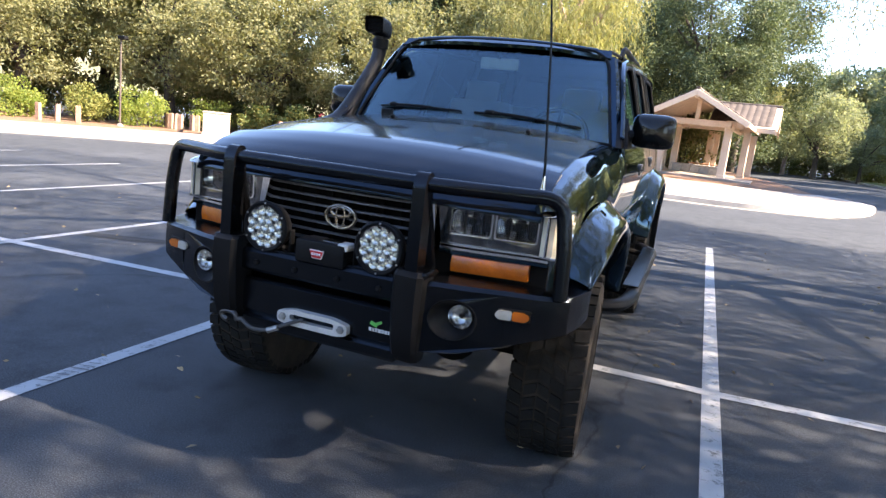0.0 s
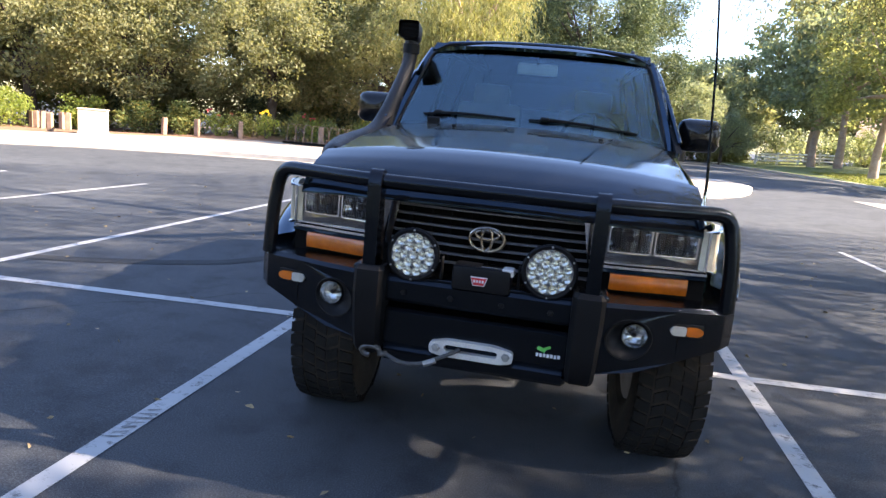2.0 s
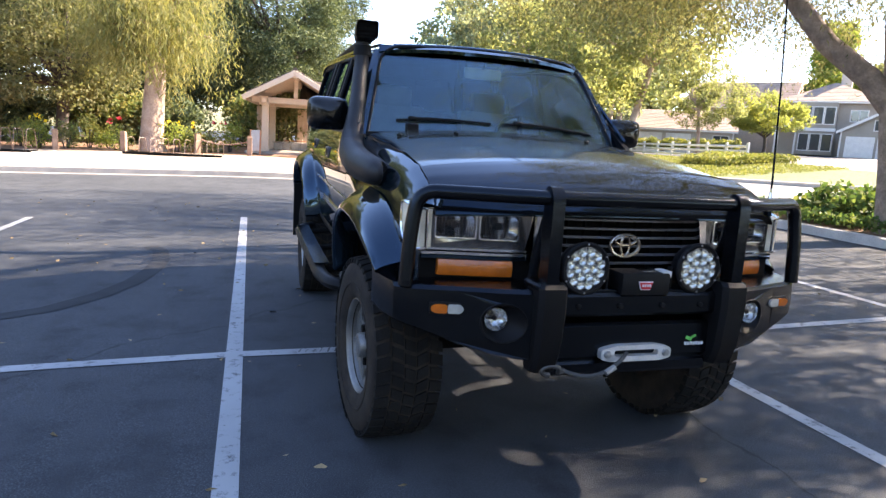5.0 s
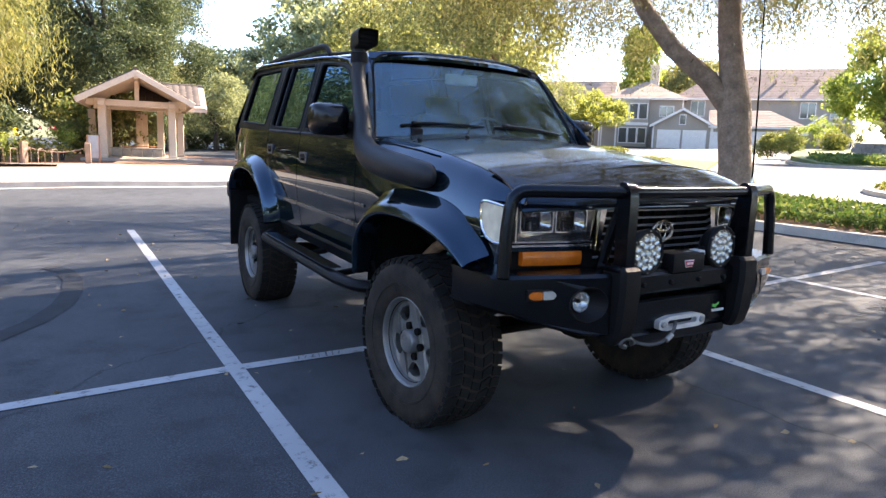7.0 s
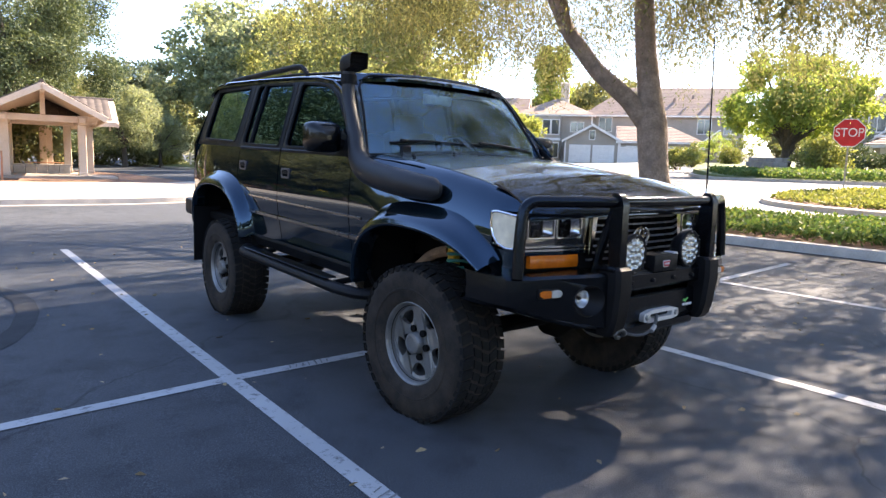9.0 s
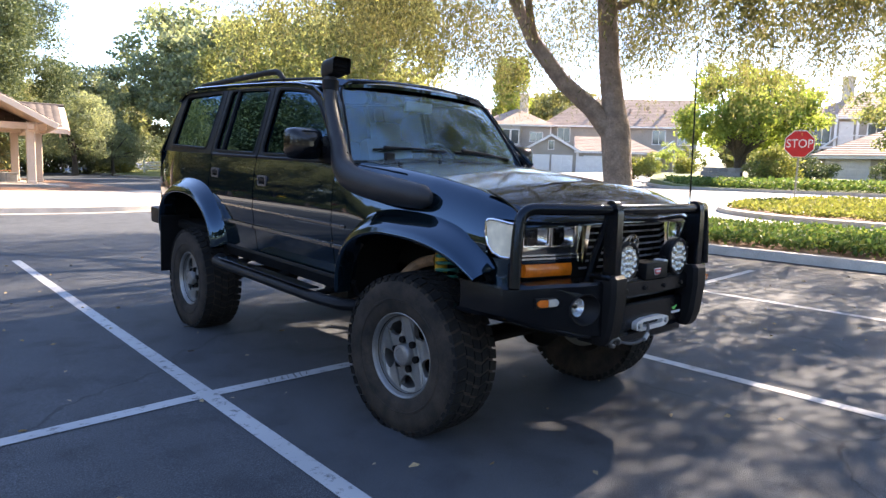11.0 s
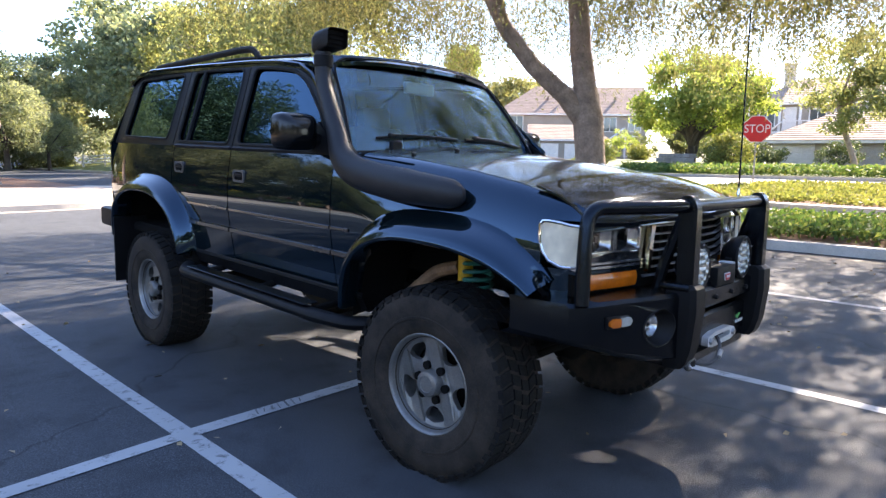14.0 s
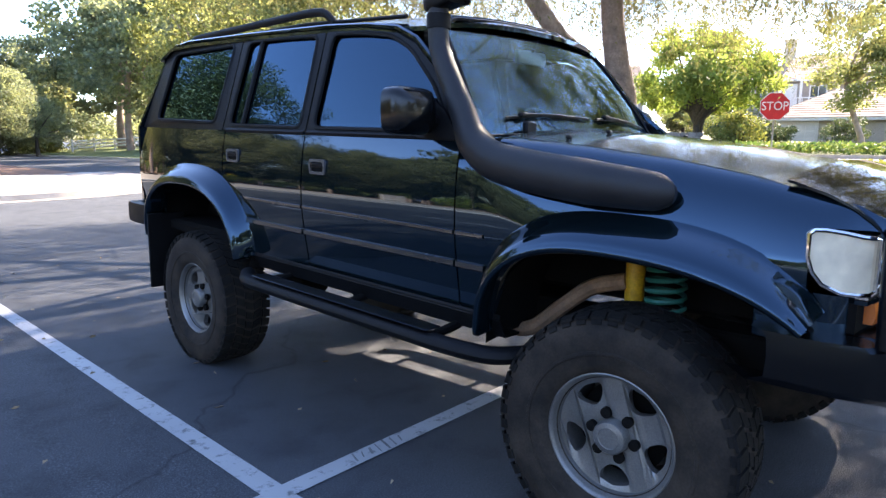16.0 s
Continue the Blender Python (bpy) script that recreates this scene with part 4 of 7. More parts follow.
for j in (0, 8, 16):
    tube(wheel_bm, [ring[j], (0.37, 1.11, 1.35)], 0.014, 6)
cpart("steering_wheel", wheel_bm, DASH)
bm = box(bmesh.new(), (0, 0.98, 1.765), (0.24, 0.03, 0.068), 0.014, seg=2)
rv = cpart("rear_view_mirror", bm, MIRROR_BACK, label="pale interior mirror on the windscreen")
cpart("mirror_stalk", tube(bmesh.new(), [(0, 0.975, 1.79), (0, 0.935, 1.85)], 0.009, 6), PLASTIC, rv)

# wipers
for u0, u1, v1 in ((-0.69, -0.09, 0.10), (0.13, 0.80, 0.085)):
    pv = screen(u0, 0.145, 0.018)
    pts = [screen(u0 + (u1 - u0) * k, 0.145 + 0.012 * math.sin(math.pi * k) + (v1 - 0.125) * k, 0.017 - 0.004 * k) for k in spread(0, 0.6, 6)]
    arm = cpart("wiper", tube(bmesh.new(), pts, [0.010, 0.008, 0.007, 0.006, 0.006, 0.005], 6), PLASTIC, label="black wiper arm")
    pts = [screen(u0 - 0.12 + (u1 - u0 + 0.12) * k, 0.135 + 0.015 * math.sin(math.pi * k) + (v1 - 0.105) * k, 0.009) for k in spread(0, 1, 8)]
    cpart("wiper_blade", tube(bmesh.new(), pts, 0.0065, 6), PLASTIC, arm)
    cpart("wiper_cap", box(bmesh.new(), pv, (0.055, 0.028, 0.024), 0.008), PLASTIC, arm)
cpart("cowl_block", box(bmesh.new(), (-0.53, 0.60, 1.415), (0.075, 0.03, 0.05), 0.008), PLASTIC, cowl)

# grille
bm = slab(bmesh.new(), [[(-0.385, 0.905), (0.385, 0.905), (0.385, 0.97), (0.345, 1.148), (-0.345, 1.148), (-0.385, 0.97)]], lambda x, z, d: Vector((x, -0.665 + d, z)), 0.02)
gr = cpart("grille", bm, DARK, label="grey slatted grille with oval emblem")
gr.matrix_basis = Matrix.Translation((0, 0.005, 0))
for i in range(7):
    z = 0.930 + 0.0335 * i
    w = 0.372 - 0.035 * max(0, (z - 0.97) / 0.18)
    bm = sheet(bmesh.new(), [[(x, -0.737 + 0.02 * (x / 0.38) ** 2, z - 0.005), (x, -0.742 + 0.02 * (x / 0.38) ** 2, z - 0.003), (x, -0.742 + 0.02 * (x / 0.38) ** 2, z + 0.002), (x, -0.736 + 0.02 * (x / 0.38) ** 2, z + 0.004)] for x in spread(-w, w, 13)], (0, 0.012, -0.001))
    cpart("grille_slat", bm, GRILLE, gr)
for i in range(9):
    x = -0.30 + 0.075 * i
    cpart("grille_rib", box(bmesh.new(), (x, -0.70, 1.03), (0.008, 0.02, 0.23), 0), DARK, gr)
for s in (-1, 1):
    bm = slab(bmesh.new(), [[(0.372, 0.955), (0.392, 0.955), (0.372, 1.148), (0.338, 1.148)]], lambda x, z, d: Vector((s * x, -0.745 + d, z)), 0.05)
    cpart("grille_end_trim", bm, CHROME, gr)
bm = box(bmesh.new(), (0, -0.70, 1.158), (0.80, 0.08, 0.012), 0.004)
cpart("grille_top_bar", bm, PAINT, gr)
oval = [Vector((0.064 * math.cos(k), -0.758, 1.038 + 0.043 * math.sin(k))) for k in (2 * math.pi * j / 36 for j in range(37))]
bm = tube(bmesh.new(), oval, 0.0068, 8, False)
tube(bm, [Vector((0.043 * math.cos(k), -0.758, 1.056 + 0.017 * math.sin(k))) for k in (2 * math.pi * j / 24 for j in range(25))], 0.006, 8, False)
tube(bm, [Vector((0.019 * math.cos(k), -0.759, 1.038 + 0.042 * math.sin(k))) for k in (2 * math.pi * j / 24 for j in range(25))], 0.006, 8, False)
cpart("emblem", bm, surface("bronze_chrome", (0.36, 0.31, 0.25), None, 0.28, 1.0), gr, "oval bronze-toned emblem")

# lamps in the nose
for s in (-1, 1):
    def face(x, z, y=-0.715):
        return Vector((s * x, y + 0.055 * step((x - 0.40) / 0.42), z))
    holes = [smooth_loop([(x0, 1.043), (x0 + 0.150, 1.043), (x0 + 0.150, 1.136), (x0, 1.136)], 0.012, 2) for x0 in (0.432, 0.594)]
    outline = smooth_loop([(0.405, 1.002), (0.775, 1.002), (0.775, 1.152), (0.372, 1.152)], 0.012, 2)
    bm = slab(bmesh.new(), [outline] + [h[::-1] for h in holes], lambda x, z, d: face(x, z) + Vector((0, d, 0)), 0.03)
    hl = cpart("headlight", bm, SMOKED, label="twin rectangular headlights with thin chrome rims")
    for x0, h in zip((0.432, 0.594), holes):
        bm = slab(bmesh.new(), [smooth_loop([(x0 - 0.002, 1.041), (x0 + 0.152, 1.041), (x0 + 0.152, 1.138), (x0 - 0.002, 1.138)], 0.012, 2), smooth_loop([(x0 + 0.0035, 1.0465), (x0 + 0.1465, 1.0465), (x0 + 0.1465, 1.1325), (x0 + 0.0035, 1.1325)], 0.01, 2)[::-1]], lambda x, z, d: face(x, z) + Vector((0, -0.006 + d, 0)), 0.05)
        cpart("lamp_frame", bm, BEZEL, hl)
        bm = slab(bmesh.new(), [h], lambda x, z, d: face(x, z) + Vector((0, 0.002 + d, 0)), 0.004)
        cpart("lamp_lens", bm, LENS, hl, "clear ribbed lens")
        xc = x0 + 0.075
        bm = bmesh.new()
        rows = []
        for r in spread(0.08, 1.0, 7):
            rows.append([face(xc + r * 0.072 * math.copysign(abs(math.cos(k)) ** 0.5, math.cos(k)), 1.0895 + r * 0.044 * math.copysign(abs(math.sin(k)) ** 0.5, math.sin(k))) + Vector((0, 0.055 - 0.05 * r * r, 0)) for k in (2 * math.pi * j / 24 for j in range(25))])
        cpart("reflector", sheet(bm, rows), REFLECTOR, hl)
        bm = tube(bmesh.new(), [face(xc, 1.092) + Vector((0, 0.052, 0)), face(xc, 1.092) + Vector((0, 0.012, 0))], 0.014, 10)
        for dx in (-0.034, 0.034):
            box(bm, face(xc + dx, 1.09) + Vector((0, 0.035, 0)), (0.008, 0.02, 0.078), 0.002)
        cpart("bulb_shield", bm, DARK, hl)
    # chrome and dark lines below the lamps
    for z, h, mt in ((1.003, 0.007, BEZEL), (0.988, 0.010, BEZEL), (0.974, 0.012, PAINT)):
        bm = sheet(bmesh.new(), [[face(x, z - h / 2, -0.722), face(x, z + h / 2, -0.722)] for x in spread(0.40, 0.79, 8)], (0, 0.03, 0))
        cpart("bezel_strip", bm, mt, hl)
    # amber lamp in the black valance
    bm = sheet(bmesh.new(), [[face(x, z, -0.700) for x in spread(0.30, 0.79, 8)] for z in spread(0.84, 0.968, 3)], (0, 0.03, 0))
    cpart("valance", bm, DARK, hl)
    bm = sheet(bmesh.new(), [[face(x, z, -0.722) + Vector((0, -0.006 * math.sin(math.pi * (z - 0.906) / 0.058), 0)) for z in spread(0.906, 0.964, 5)] for x in spread(0.452, 0.728, 9)], (0, 0.03, 0))
    cpart("turn_signal", bm, AMBER, label="amber turn signal lens")
    # corner lamp that wraps on to the fender
    bm, rows = bmesh.new(), []
    for x, y, lo, hi in ((0.776, -0.676, 1.006, 1.144), (0.800, -0.670, 1.000, 1.148), (0.815, -0.645, 0.996, 1.150), (0.824, -0.610, 0.996, 1.156), (0.831, -0.565, 1.014, 1.160), (0.835, -0.540, 1.045, 1.158), (0.836, -0.527, 1.085, 1.145)):
        rows.append([(s * x, y, z) for z in spread(lo, hi, 5)])
    cl = cpart("corner_lamp", sheet(bm, rows, (-0.02 * s, 0.01, 0)), CLEAR_LENS, label="milky wrap-round corner lamp")
    loop = [r[0] for r in rows] + [r[-1] for r in rows[::-1]]
    cpart("lamp_rim", tube(bmesh.new(), [Vector(p) + Vector((s * 0.002, -0.002, 0)) for p in loop + loop[:1]], 0.006, 6, False), CHROME, cl)

# ---- bull bar and bumper ----
bar = part("bull_bar", tube(bmesh.new(), round_path([(-0.860, -0.730, 0.86), (-0.850, -0.725, 1.05), (-0.825, -0.720, 1.197), (-0.43, -0.892, 1.200), (0.43, -0.892, 1.200), (0.825, -0.720, 1.197), (0.850, -0.725, 1.05), (0.860, -0.730, 0.86)], 0.11, 7), 0.0265, 14), BLACK, car, "black steel tube bull bar")
for s in (-1, 1):
    bm = slab(bmesh.new(), [smooth_loop([(-0.932, 0.86), (-0.868, 0.86), (-0.858, 1.17), (-0.865, 1.238), (-0.905, 1.242), (-0.930, 1.20)], 0.02)], lambda y, z, d: Vector((s * (0.364 + d), y, z)), 0.046)
    up = part("upright", bm, BLACK, bar, "flat plate upright over the tube")
    part("back_leg", tube(bmesh.new(), [(s * 0.388, -0.875, 1.18), (s * 0.395, -0.81, 0.98), (s * 0.40, -0.78, 0.86)], 0.022, 8), BLACK, up)
    # cast shroud at the foot of the upright
    bm = bmesh.new()
    rows = []
    for z, y0, w in ((0.905, -0.935, 0.050), (0.890, -0.952, 0.055), (0.80, -0.956, 0.055), (0.66, -0.942, 0.052), (0.60, -0.925, 0.050), (0.575, -0.905, 0.046)):
        rows.append([(s * 0.382 - w, -0.84, z), (s * 0.382 - w, y0 + 0.02, z), (s * 0.382 - w + 0.015, y0, z), (s * 0.382 + w - 0.015, y0, z), (s * 0.382 + w, y0 + 0.02, z), (s * 0.382 + w, -0.84, z)])
    sheet(bm, rows)
    for r in (rows[0], rows[-1]):
        bm.faces.new([bm.verts.new(p) for p in r])
    part("shroud", bm, PLASTIC, up, angle=25)
    box_bm = box(bmesh.new(), (s * 0.39, -0.87, 0.893), (0.11, 0.12, 0.024), 0.008)
    part("foot_plate", box_bm, BLACK, up)
    # wing of the bumper: top shelf, bent face, tapered bottom
    plan = [(0.43, -0.895, 0.60), (0.56, -0.862, 0.615), (0.70, -0.806, 0.655), (0.80, -0.772, 0.690), (0.855, -0.745, 0.705), (0.895, -0.70, 0.715), (0.920, -0.60, 0.72), (0.930, -0.47, 0.725)]
    top = [0.873, 0.872, 0.870, 0.868, 0.866, 0.864, 0.866, 0.872]
    bm, rows = bmesh.new(), []
    for (x, y, lo), hi in zip(plan, top):
        iy, ix = (0.22, 0.0) if x < 0.82 else (0.14, -0.10)
        rows.append([(s * (x + ix), y + iy, hi + 0.002), (s * x, y + 0.012, hi), (s * x, y, hi - 0.014), (s * x, y - 0.004, (hi + lo) / 2), (s * x, y, lo + 0.02), (s * (x - 0.01), y + 0.05, lo), (s * (x + ix), y + iy, lo + 0.005)])
    sheet(bm, rows[2:])
    sheet(bm, [r[:3] for r in rows[:3]])
    sheet(bm, [r[4:] for r in rows[:3]])

    def wing_face(x, z, d, s=s):
        return Vector((s * x, along(x, [(p[0], p[1]) for p in plan]) + d, z))
    ring = [2 * math.pi * j / 36 for j in range(37)]
    hole = [(0.531 + 0.077 * math.cos(k), 0.751 + 0.068 * math.sin(k)) for k in ring[:-1]]
    slab(bm, [[(0.43, 0.62), (0.56, 0.635), (0.70, 0.675), (0.70, 0.856), (0.56, 0.858), (0.43, 0.859)], hole[::-1]], wing_face, 0.004)
    wing = part("bumper_wing", bm, BLACK, bar, "black steel bumper wing", 20)
    # fog lamp set back in an oval surround that opens towards the middle
    lx, lz, ly = 0.552, 0.760, -0.838
    cone = [[wing_face(0.531 + a_ * math.cos(k), 0.751 + b_ * math.sin(k), d) for k in ring] for a_, b_, d in ((0.082, 0.073, 0.0), (0.080, 0.071, -0.004), (0.076, 0.067, -0.003))]
    cone += [[wing_face(0.531 + 0.073 * math.cos(k), 0.751 + 0.064 * math.sin(k), 0.004).lerp(Vector((s * (lx + 0.046 * math.cos(k)), ly + 0.006, lz + 0.046 * math.sin(k))), q) for k in ring] for q in (0.0, 0.5, 1.0)]
    part("fog_surround", sheet(bmesh.new(), cone), PLASTIC, wing, "black oval fog lamp surround", 40)
    fm = Matrix.Translation((s * lx, ly, lz)) @ Matrix.Rotation(radians(90), 4, "X") @ Matrix.Rotation(s * radians(3), 4, "Y")
    part("fog_lamp", lathe(bmesh.new(), [(0.047, -0.03), (0.047, -0.002), (0.043, 0.006), (0.041, 0.0)], 28, fm), CHROME, wing, "round clear fog lamp")
    part("fog_reflector", lathe(bmesh.new(), [(0.042, -0.001), (0.036, -0.012), (0.024, -0.021), (0.010, -0.025), (0.0, -0.025)], 28, fm), FACET, wing)
    part("fog_bulb", lathe(bmesh.new(), [(0.009, -0.024), (0.009, -0.008), (0.006, -0.004), (0.0, -0.003)], 12, fm), DARK, wing)
    for k in range(5):
        a = 2 * math.pi * (k + 0.3) / 5
        part("reflector_facet", box(bmesh.new(), fm @ Vector((0.028 * math.cos(a), 0.028 * math.sin(a), -0.014)), (0.011, 0.008, 0.010), 0.001, Matrix.Rotation(a, 4, "Y")), FACET, wing)
    part("fog_lens", lathe(bmesh.new(), [(0.041, 0.002), (0.025, 0.007), (0.0, 0.009)], 28, fm), LENS, wing)
    # small side lamp: clear inner half, amber outer half
    rot = Matrix.Rotation(s * radians(12), 4, "Z")
    c = Vector((s * 0.722, -0.803, 0.792))
    part("marker_lamp", box(bmesh.new(), c + Vector((0, 0.004, 0)), (0.126, 0.014, 0.046), 0.006, rot, 2), PLASTIC, wing)
    for nm, pts, mt, lb in (("clear_half", [(-0.060, 0.0), (-0.047, -0.016), (-0.001, -0.016), (-0.001, 0.016), (-0.047, 0.016)], DULL_LENS, "clear half of the marker lamp"),
                            ("amber_half", [(0.001, -0.016), (0.044, -0.016), (0.059, -0.006), (0.059, 0.006), (0.044, 0.016), (0.001, 0.016)], AMBER, "amber half of the marker lamp")):
        part(nm, slab(bmesh.new(), [smooth_loop(pts, 0.008)], lambda u, v, d: c + rot @ Vector((s * u, -0.012 + d, v)), 0.014), mt, wing, lb)

# centre channel
bm = bmesh.new()
for z0, z1, y in ((0.775, 0.862, -0.900), (0.605, 0.745, -0.878)):
    rows = [[(x, y + 0.10, z1), (x, y + 0.012, z1), (x, y, z1 - 0.012), (x, y, z0 + 0.012), (x, y + 0.012, z0), (x, y + 0.10, z0)] for x in (-0.33, 0.33)]
    sheet(bm, rows)
centre = part("bumper_centre", bm, BLACK, bar, "black winch channel", 20)
part("channel_back", box(bmesh.new(), (0, -0.76, 0.735), (0.86, 0.04, 0.27), 0.0), DARK, centre)
part("bumper_shelf", box(bmesh.new(), (0, -0.80, 0.866), (0.86, 0.16, 0.012), 0.003), BLACK, centre)
part("skid_lip", box(bmesh.new(), (0, -0.78, 0.575), (0.68, 0.20, 0.06), 0.015), BLACK, centre)
for x in (-0.26, -0.09, 0.09, 0.26):
    part("bolt", lathe(bmesh.new(), [(0.0, 0.010), (0.010, 0.008), (0.012, 0.0)], 6, Matrix.Translation((x, -0.901, 0.815)) @ Matrix.Rotation(radians(90), 4, "X")), PLASTIC, centre)
for x in (0.17, -0.05):
    part("slot", box(bmesh.new(), (x, -0.781, 0.758), (0.055, 0.01, 0.02), 0.004), PLASTIC, centre)
# roller-less fairlead
fl = part("fairlead", slab(bmesh.new(), [smooth_loop([(-0.150, 0.612), (-0.105, 0.602), (0.105, 0.602), (0.150, 0.612), (0.150, 0.650), (0.085, 0.664), (-0.085, 0.664), (-0.150, 0.650)], 0.012), smooth_loop([(-0.095, 0.622), (0.095, 0.622), (0.095, 0.646), (-0.095, 0.646)], 0.011)[::-1]], lambda x, z, d: Vector((x, -0.905 + d, z)), 0.03), SILVER, bar, "pale aluminium winch fairlead")
for x in (-0.125, 0.125):
    part("bolt", lathe(bmesh.new(), [(0.0, 0.012), (0.013, 0.010), (0.016, 0.0)], 6, Matrix.Translation((x, -0.905, 0.632)) @ Matrix.Rotation(radians(90), 4, "X")), GALV, fl)
part("winch_drum", tube(bmesh.new(), [(-0.14, -0.80, 0.64), (0.14, -0.80, 0.64)], 0.05, 14), DARK, bar)
rope = round_path([(-0.04, -0.90, 0.634), (-0.09, -0.935, 0.612), (-0.17, -0.95, 0.575), (-0.24, -0.94, 0.565), (-0.31, -0.91, 0.582)], 0.05)
rp = part("winch_rope", tube(bmesh.new(), rope, 0.0075, 8), ROPE, bar, "grey winch line pulled to a hook")
part("rope_thimble", tube(bmesh.new(), [(-0.115, -0.945, 0.598), (-0.155, -0.953, 0.580)], 0.011, 8), GALV, rp)
hook = [Vector((-0.36 + 0.035 * math.cos(k), -0.92, 0.588 + 0.018 * math.sin(k))) for k in spread(-0.5, 4.6, 12)]
part("winch_hook", tube(bmesh.new(), [(-0.30, -0.91, 0.582)] + hook, 0.010, 8), WORN_STEEL, rp)
# winch control box
wb = part("winch_box", box(bmesh.new(), (0.01, -0.85, 0.895), (0.205, 0.11, 0.085), 0.012, seg=2), PLASTIC, bar, "black winch control box with red badge")
part("winch_bracket", box(bmesh.new(), (0.100, -0.868, 0.930), (0.042, 0.060, 0.026), 0.004), SILVER, wb, "bare metal bracket")
part("winch_badge", slab(bmesh.new(), [[(-0.030, 0.907), (-0.020, 0.876), (0.020, 0.876), (0.030, 0.907)]], lambda x, z, d: Vector((x + 0.004, -0.909 + d, z)), 0.004), WHITE, wb)
part("badge_field", slab(bmesh.new(), [[(-0.027, 0.904), (-0.018, 0.879), (0.018, 0.879), (0.027, 0.904)]], lambda x, z, d: Vector((x + 0.004, -0.912 + d, z)), 0.004), RED, wb, "red badge field")
bm = bmesh.new()
for i in range(4):
    box(bm, (-0.011 + 0.010 * i, -0.913, 0.893), (0.006, 0.003, 0.009), 0)
part("badge_letters", bm, WHITE, wb)
part("box_label", box(bmesh.new(), (0.05, -0.848, 0.939), (0.09, 0.05, 0.003), 0), CHROME, wb)
# sticker on the lower beam: plain shapes
bm = box(bmesh.new(), (0.245, -0.880, 0.675), (0.030, 0.003, 0.014), 0.001, Matrix.Rotation(radians(20), 4, "Y"))
box(bm, (0.265, -0.880, 0.682), (0.024, 0.003, 0.010), 0.001, Matrix.Rotation(radians(-25), 4, "Y"))
st = part("sticker", bm, LIME, bar, "green and white sticker")
bm = bmesh.new()
for i in range(7):
    box(bm, (0.232 + 0.0125 * i, -0.8805, 0.655 - 0.001 * (i % 2)), (0.009, 0.003, 0.012), 0)
part("sticker_letters", bm, WHITE, st)

# round driving lights
for s in (-1, 1):
    m = Matrix.Translation((s * 0.240, -0.885, 0.952)) @ Matrix.Rotation(radians(90), 4, "X")
    dl = part("driving_light", lathe(bmesh.new(), [(0.0, -0.085), (0.05, -0.08), (0.085, -0.045), (0.095, -0.012), (0.097, 0.004), (0.090, 0.010), (0.080, 0.008), (0.079, -0.006)], 40, m), PLASTIC, bar, "round black LED driving light")
    part("light_backing", lathe(bmesh.new(), [(0.080, -0.004), (0.0, -0.004)], 32, m), REFLECTOR, dl)
    spots = [(0, 0)] + [(0.0325 * math.cos(k), 0.0325 * math.sin(k)) for k in (math.pi * j / 3 for j in range(6))] + [(0.0615 * math.cos(k), 0.0615 * math.sin(k)) for k in (math.pi * (j + 0.5) / 6 for j in range(12))]
    cup = finish("led_cup", lathe(bmesh.new(), [(0.0165, 0.006), (0.0155, 0.006), (0.011, 0.000), (0.005, -0.002), (0.0045, 0.002), (0.0, 0.003)], 14), LED)
    for u, v in spots:
        o = new("led_cup", cup)
        o.parent, o.matrix_basis = dl, m @ Matrix.Translation((u, v, 0))
    part("light_glass", lathe(bmesh.new(), [(0.079, 0.008), (0.0, 0.010)], 32, m), LENS, dl)
    for k in range(6):
        a = math.pi * (k + 0.5) / 3
        part("rim_screw", lathe(bmesh.new(), [(0.0, 0.013), (0.0035, 0.013), (0.004, 0.008)], 6, m @ Matrix.Translation((0.0885 * math.cos(a), 0.0885 * math.sin(a), 0))), GALV, dl)
    part("light_bracket", box(bmesh.new(), (s * 0.235, -0.845, 0.868), (0.10, 0.05, 0.03), 0.008), PLASTIC, dl)
    for q in (-1, 1):
        part("bracket_arm", box(bmesh.new(), (s * 0.235 + q * 0.098, -0.86, 0.91), (0.008, 0.03, 0.09), 0.003), PLASTIC, dl)

# antenna on the car's left bumper corner
an = part("antenna", tube(bmesh.new(), [(0.738, -0.675, 1.17), (0.735, -0.676, 1.30), (0.70, -0.685, 1.7), (0.645, -0.70, 2.13)], [0.0055, 0.005, 0.0042, 0.0028], 6), BLACK, car, "tall thin whip antenna")
part("antenna_base", lathe(bmesh.new(), [(0.0, 0.05), (0.005, 0.05), (0.007, 0.02), (0.010, 0.0), (0.0, -0.01)], 12, Matrix.Translation((0.737, -0.675, 1.215))), CHROME, an)

# ---- snorkel on the car's right side ----
sn = [(-0.835, -0.135, 1.222), (-0.858, -0.105, 1.224), (-0.89, 0.12, 1.240), (-0.885, 0.36, 1.262), (-0.87, 0.52, 1.290), (-0.85, 0.63, 1.350), (-0.825, 0.70, 1.45), (-0.805, 0.775, 1.56), (-0.785, 0.855, 1.68), (-0.775, 0.885, 1.76), (-0.770, 0.890, 1.89)]
rad = [0.030, 0.060, 0.074, 0.075, 0.072, 0.064, 0.055, 0.049, 0.046, 0.045, 0.044]
fine, fr = [], []
for i in range(len(sn) - 1):
    p0, p1, p2, p3 = (Vector(sn[max(0, min(len(sn) - 1, i + k))]) for k in (-1, 0, 1, 2))
    for t in (0, 0.25, 0.5, 0.75):
        fine.append(0.5 * ((2 * p1) + (p2 - p0) * t + (2 * p0 - 5 * p1 + 4 * p2 - p3) * t * t + (3 * p1 - p0 - 3 * p2 + p3) * t ** 3))
        fr.append(rad[i] + (rad[i + 1] - rad[i]) * t)
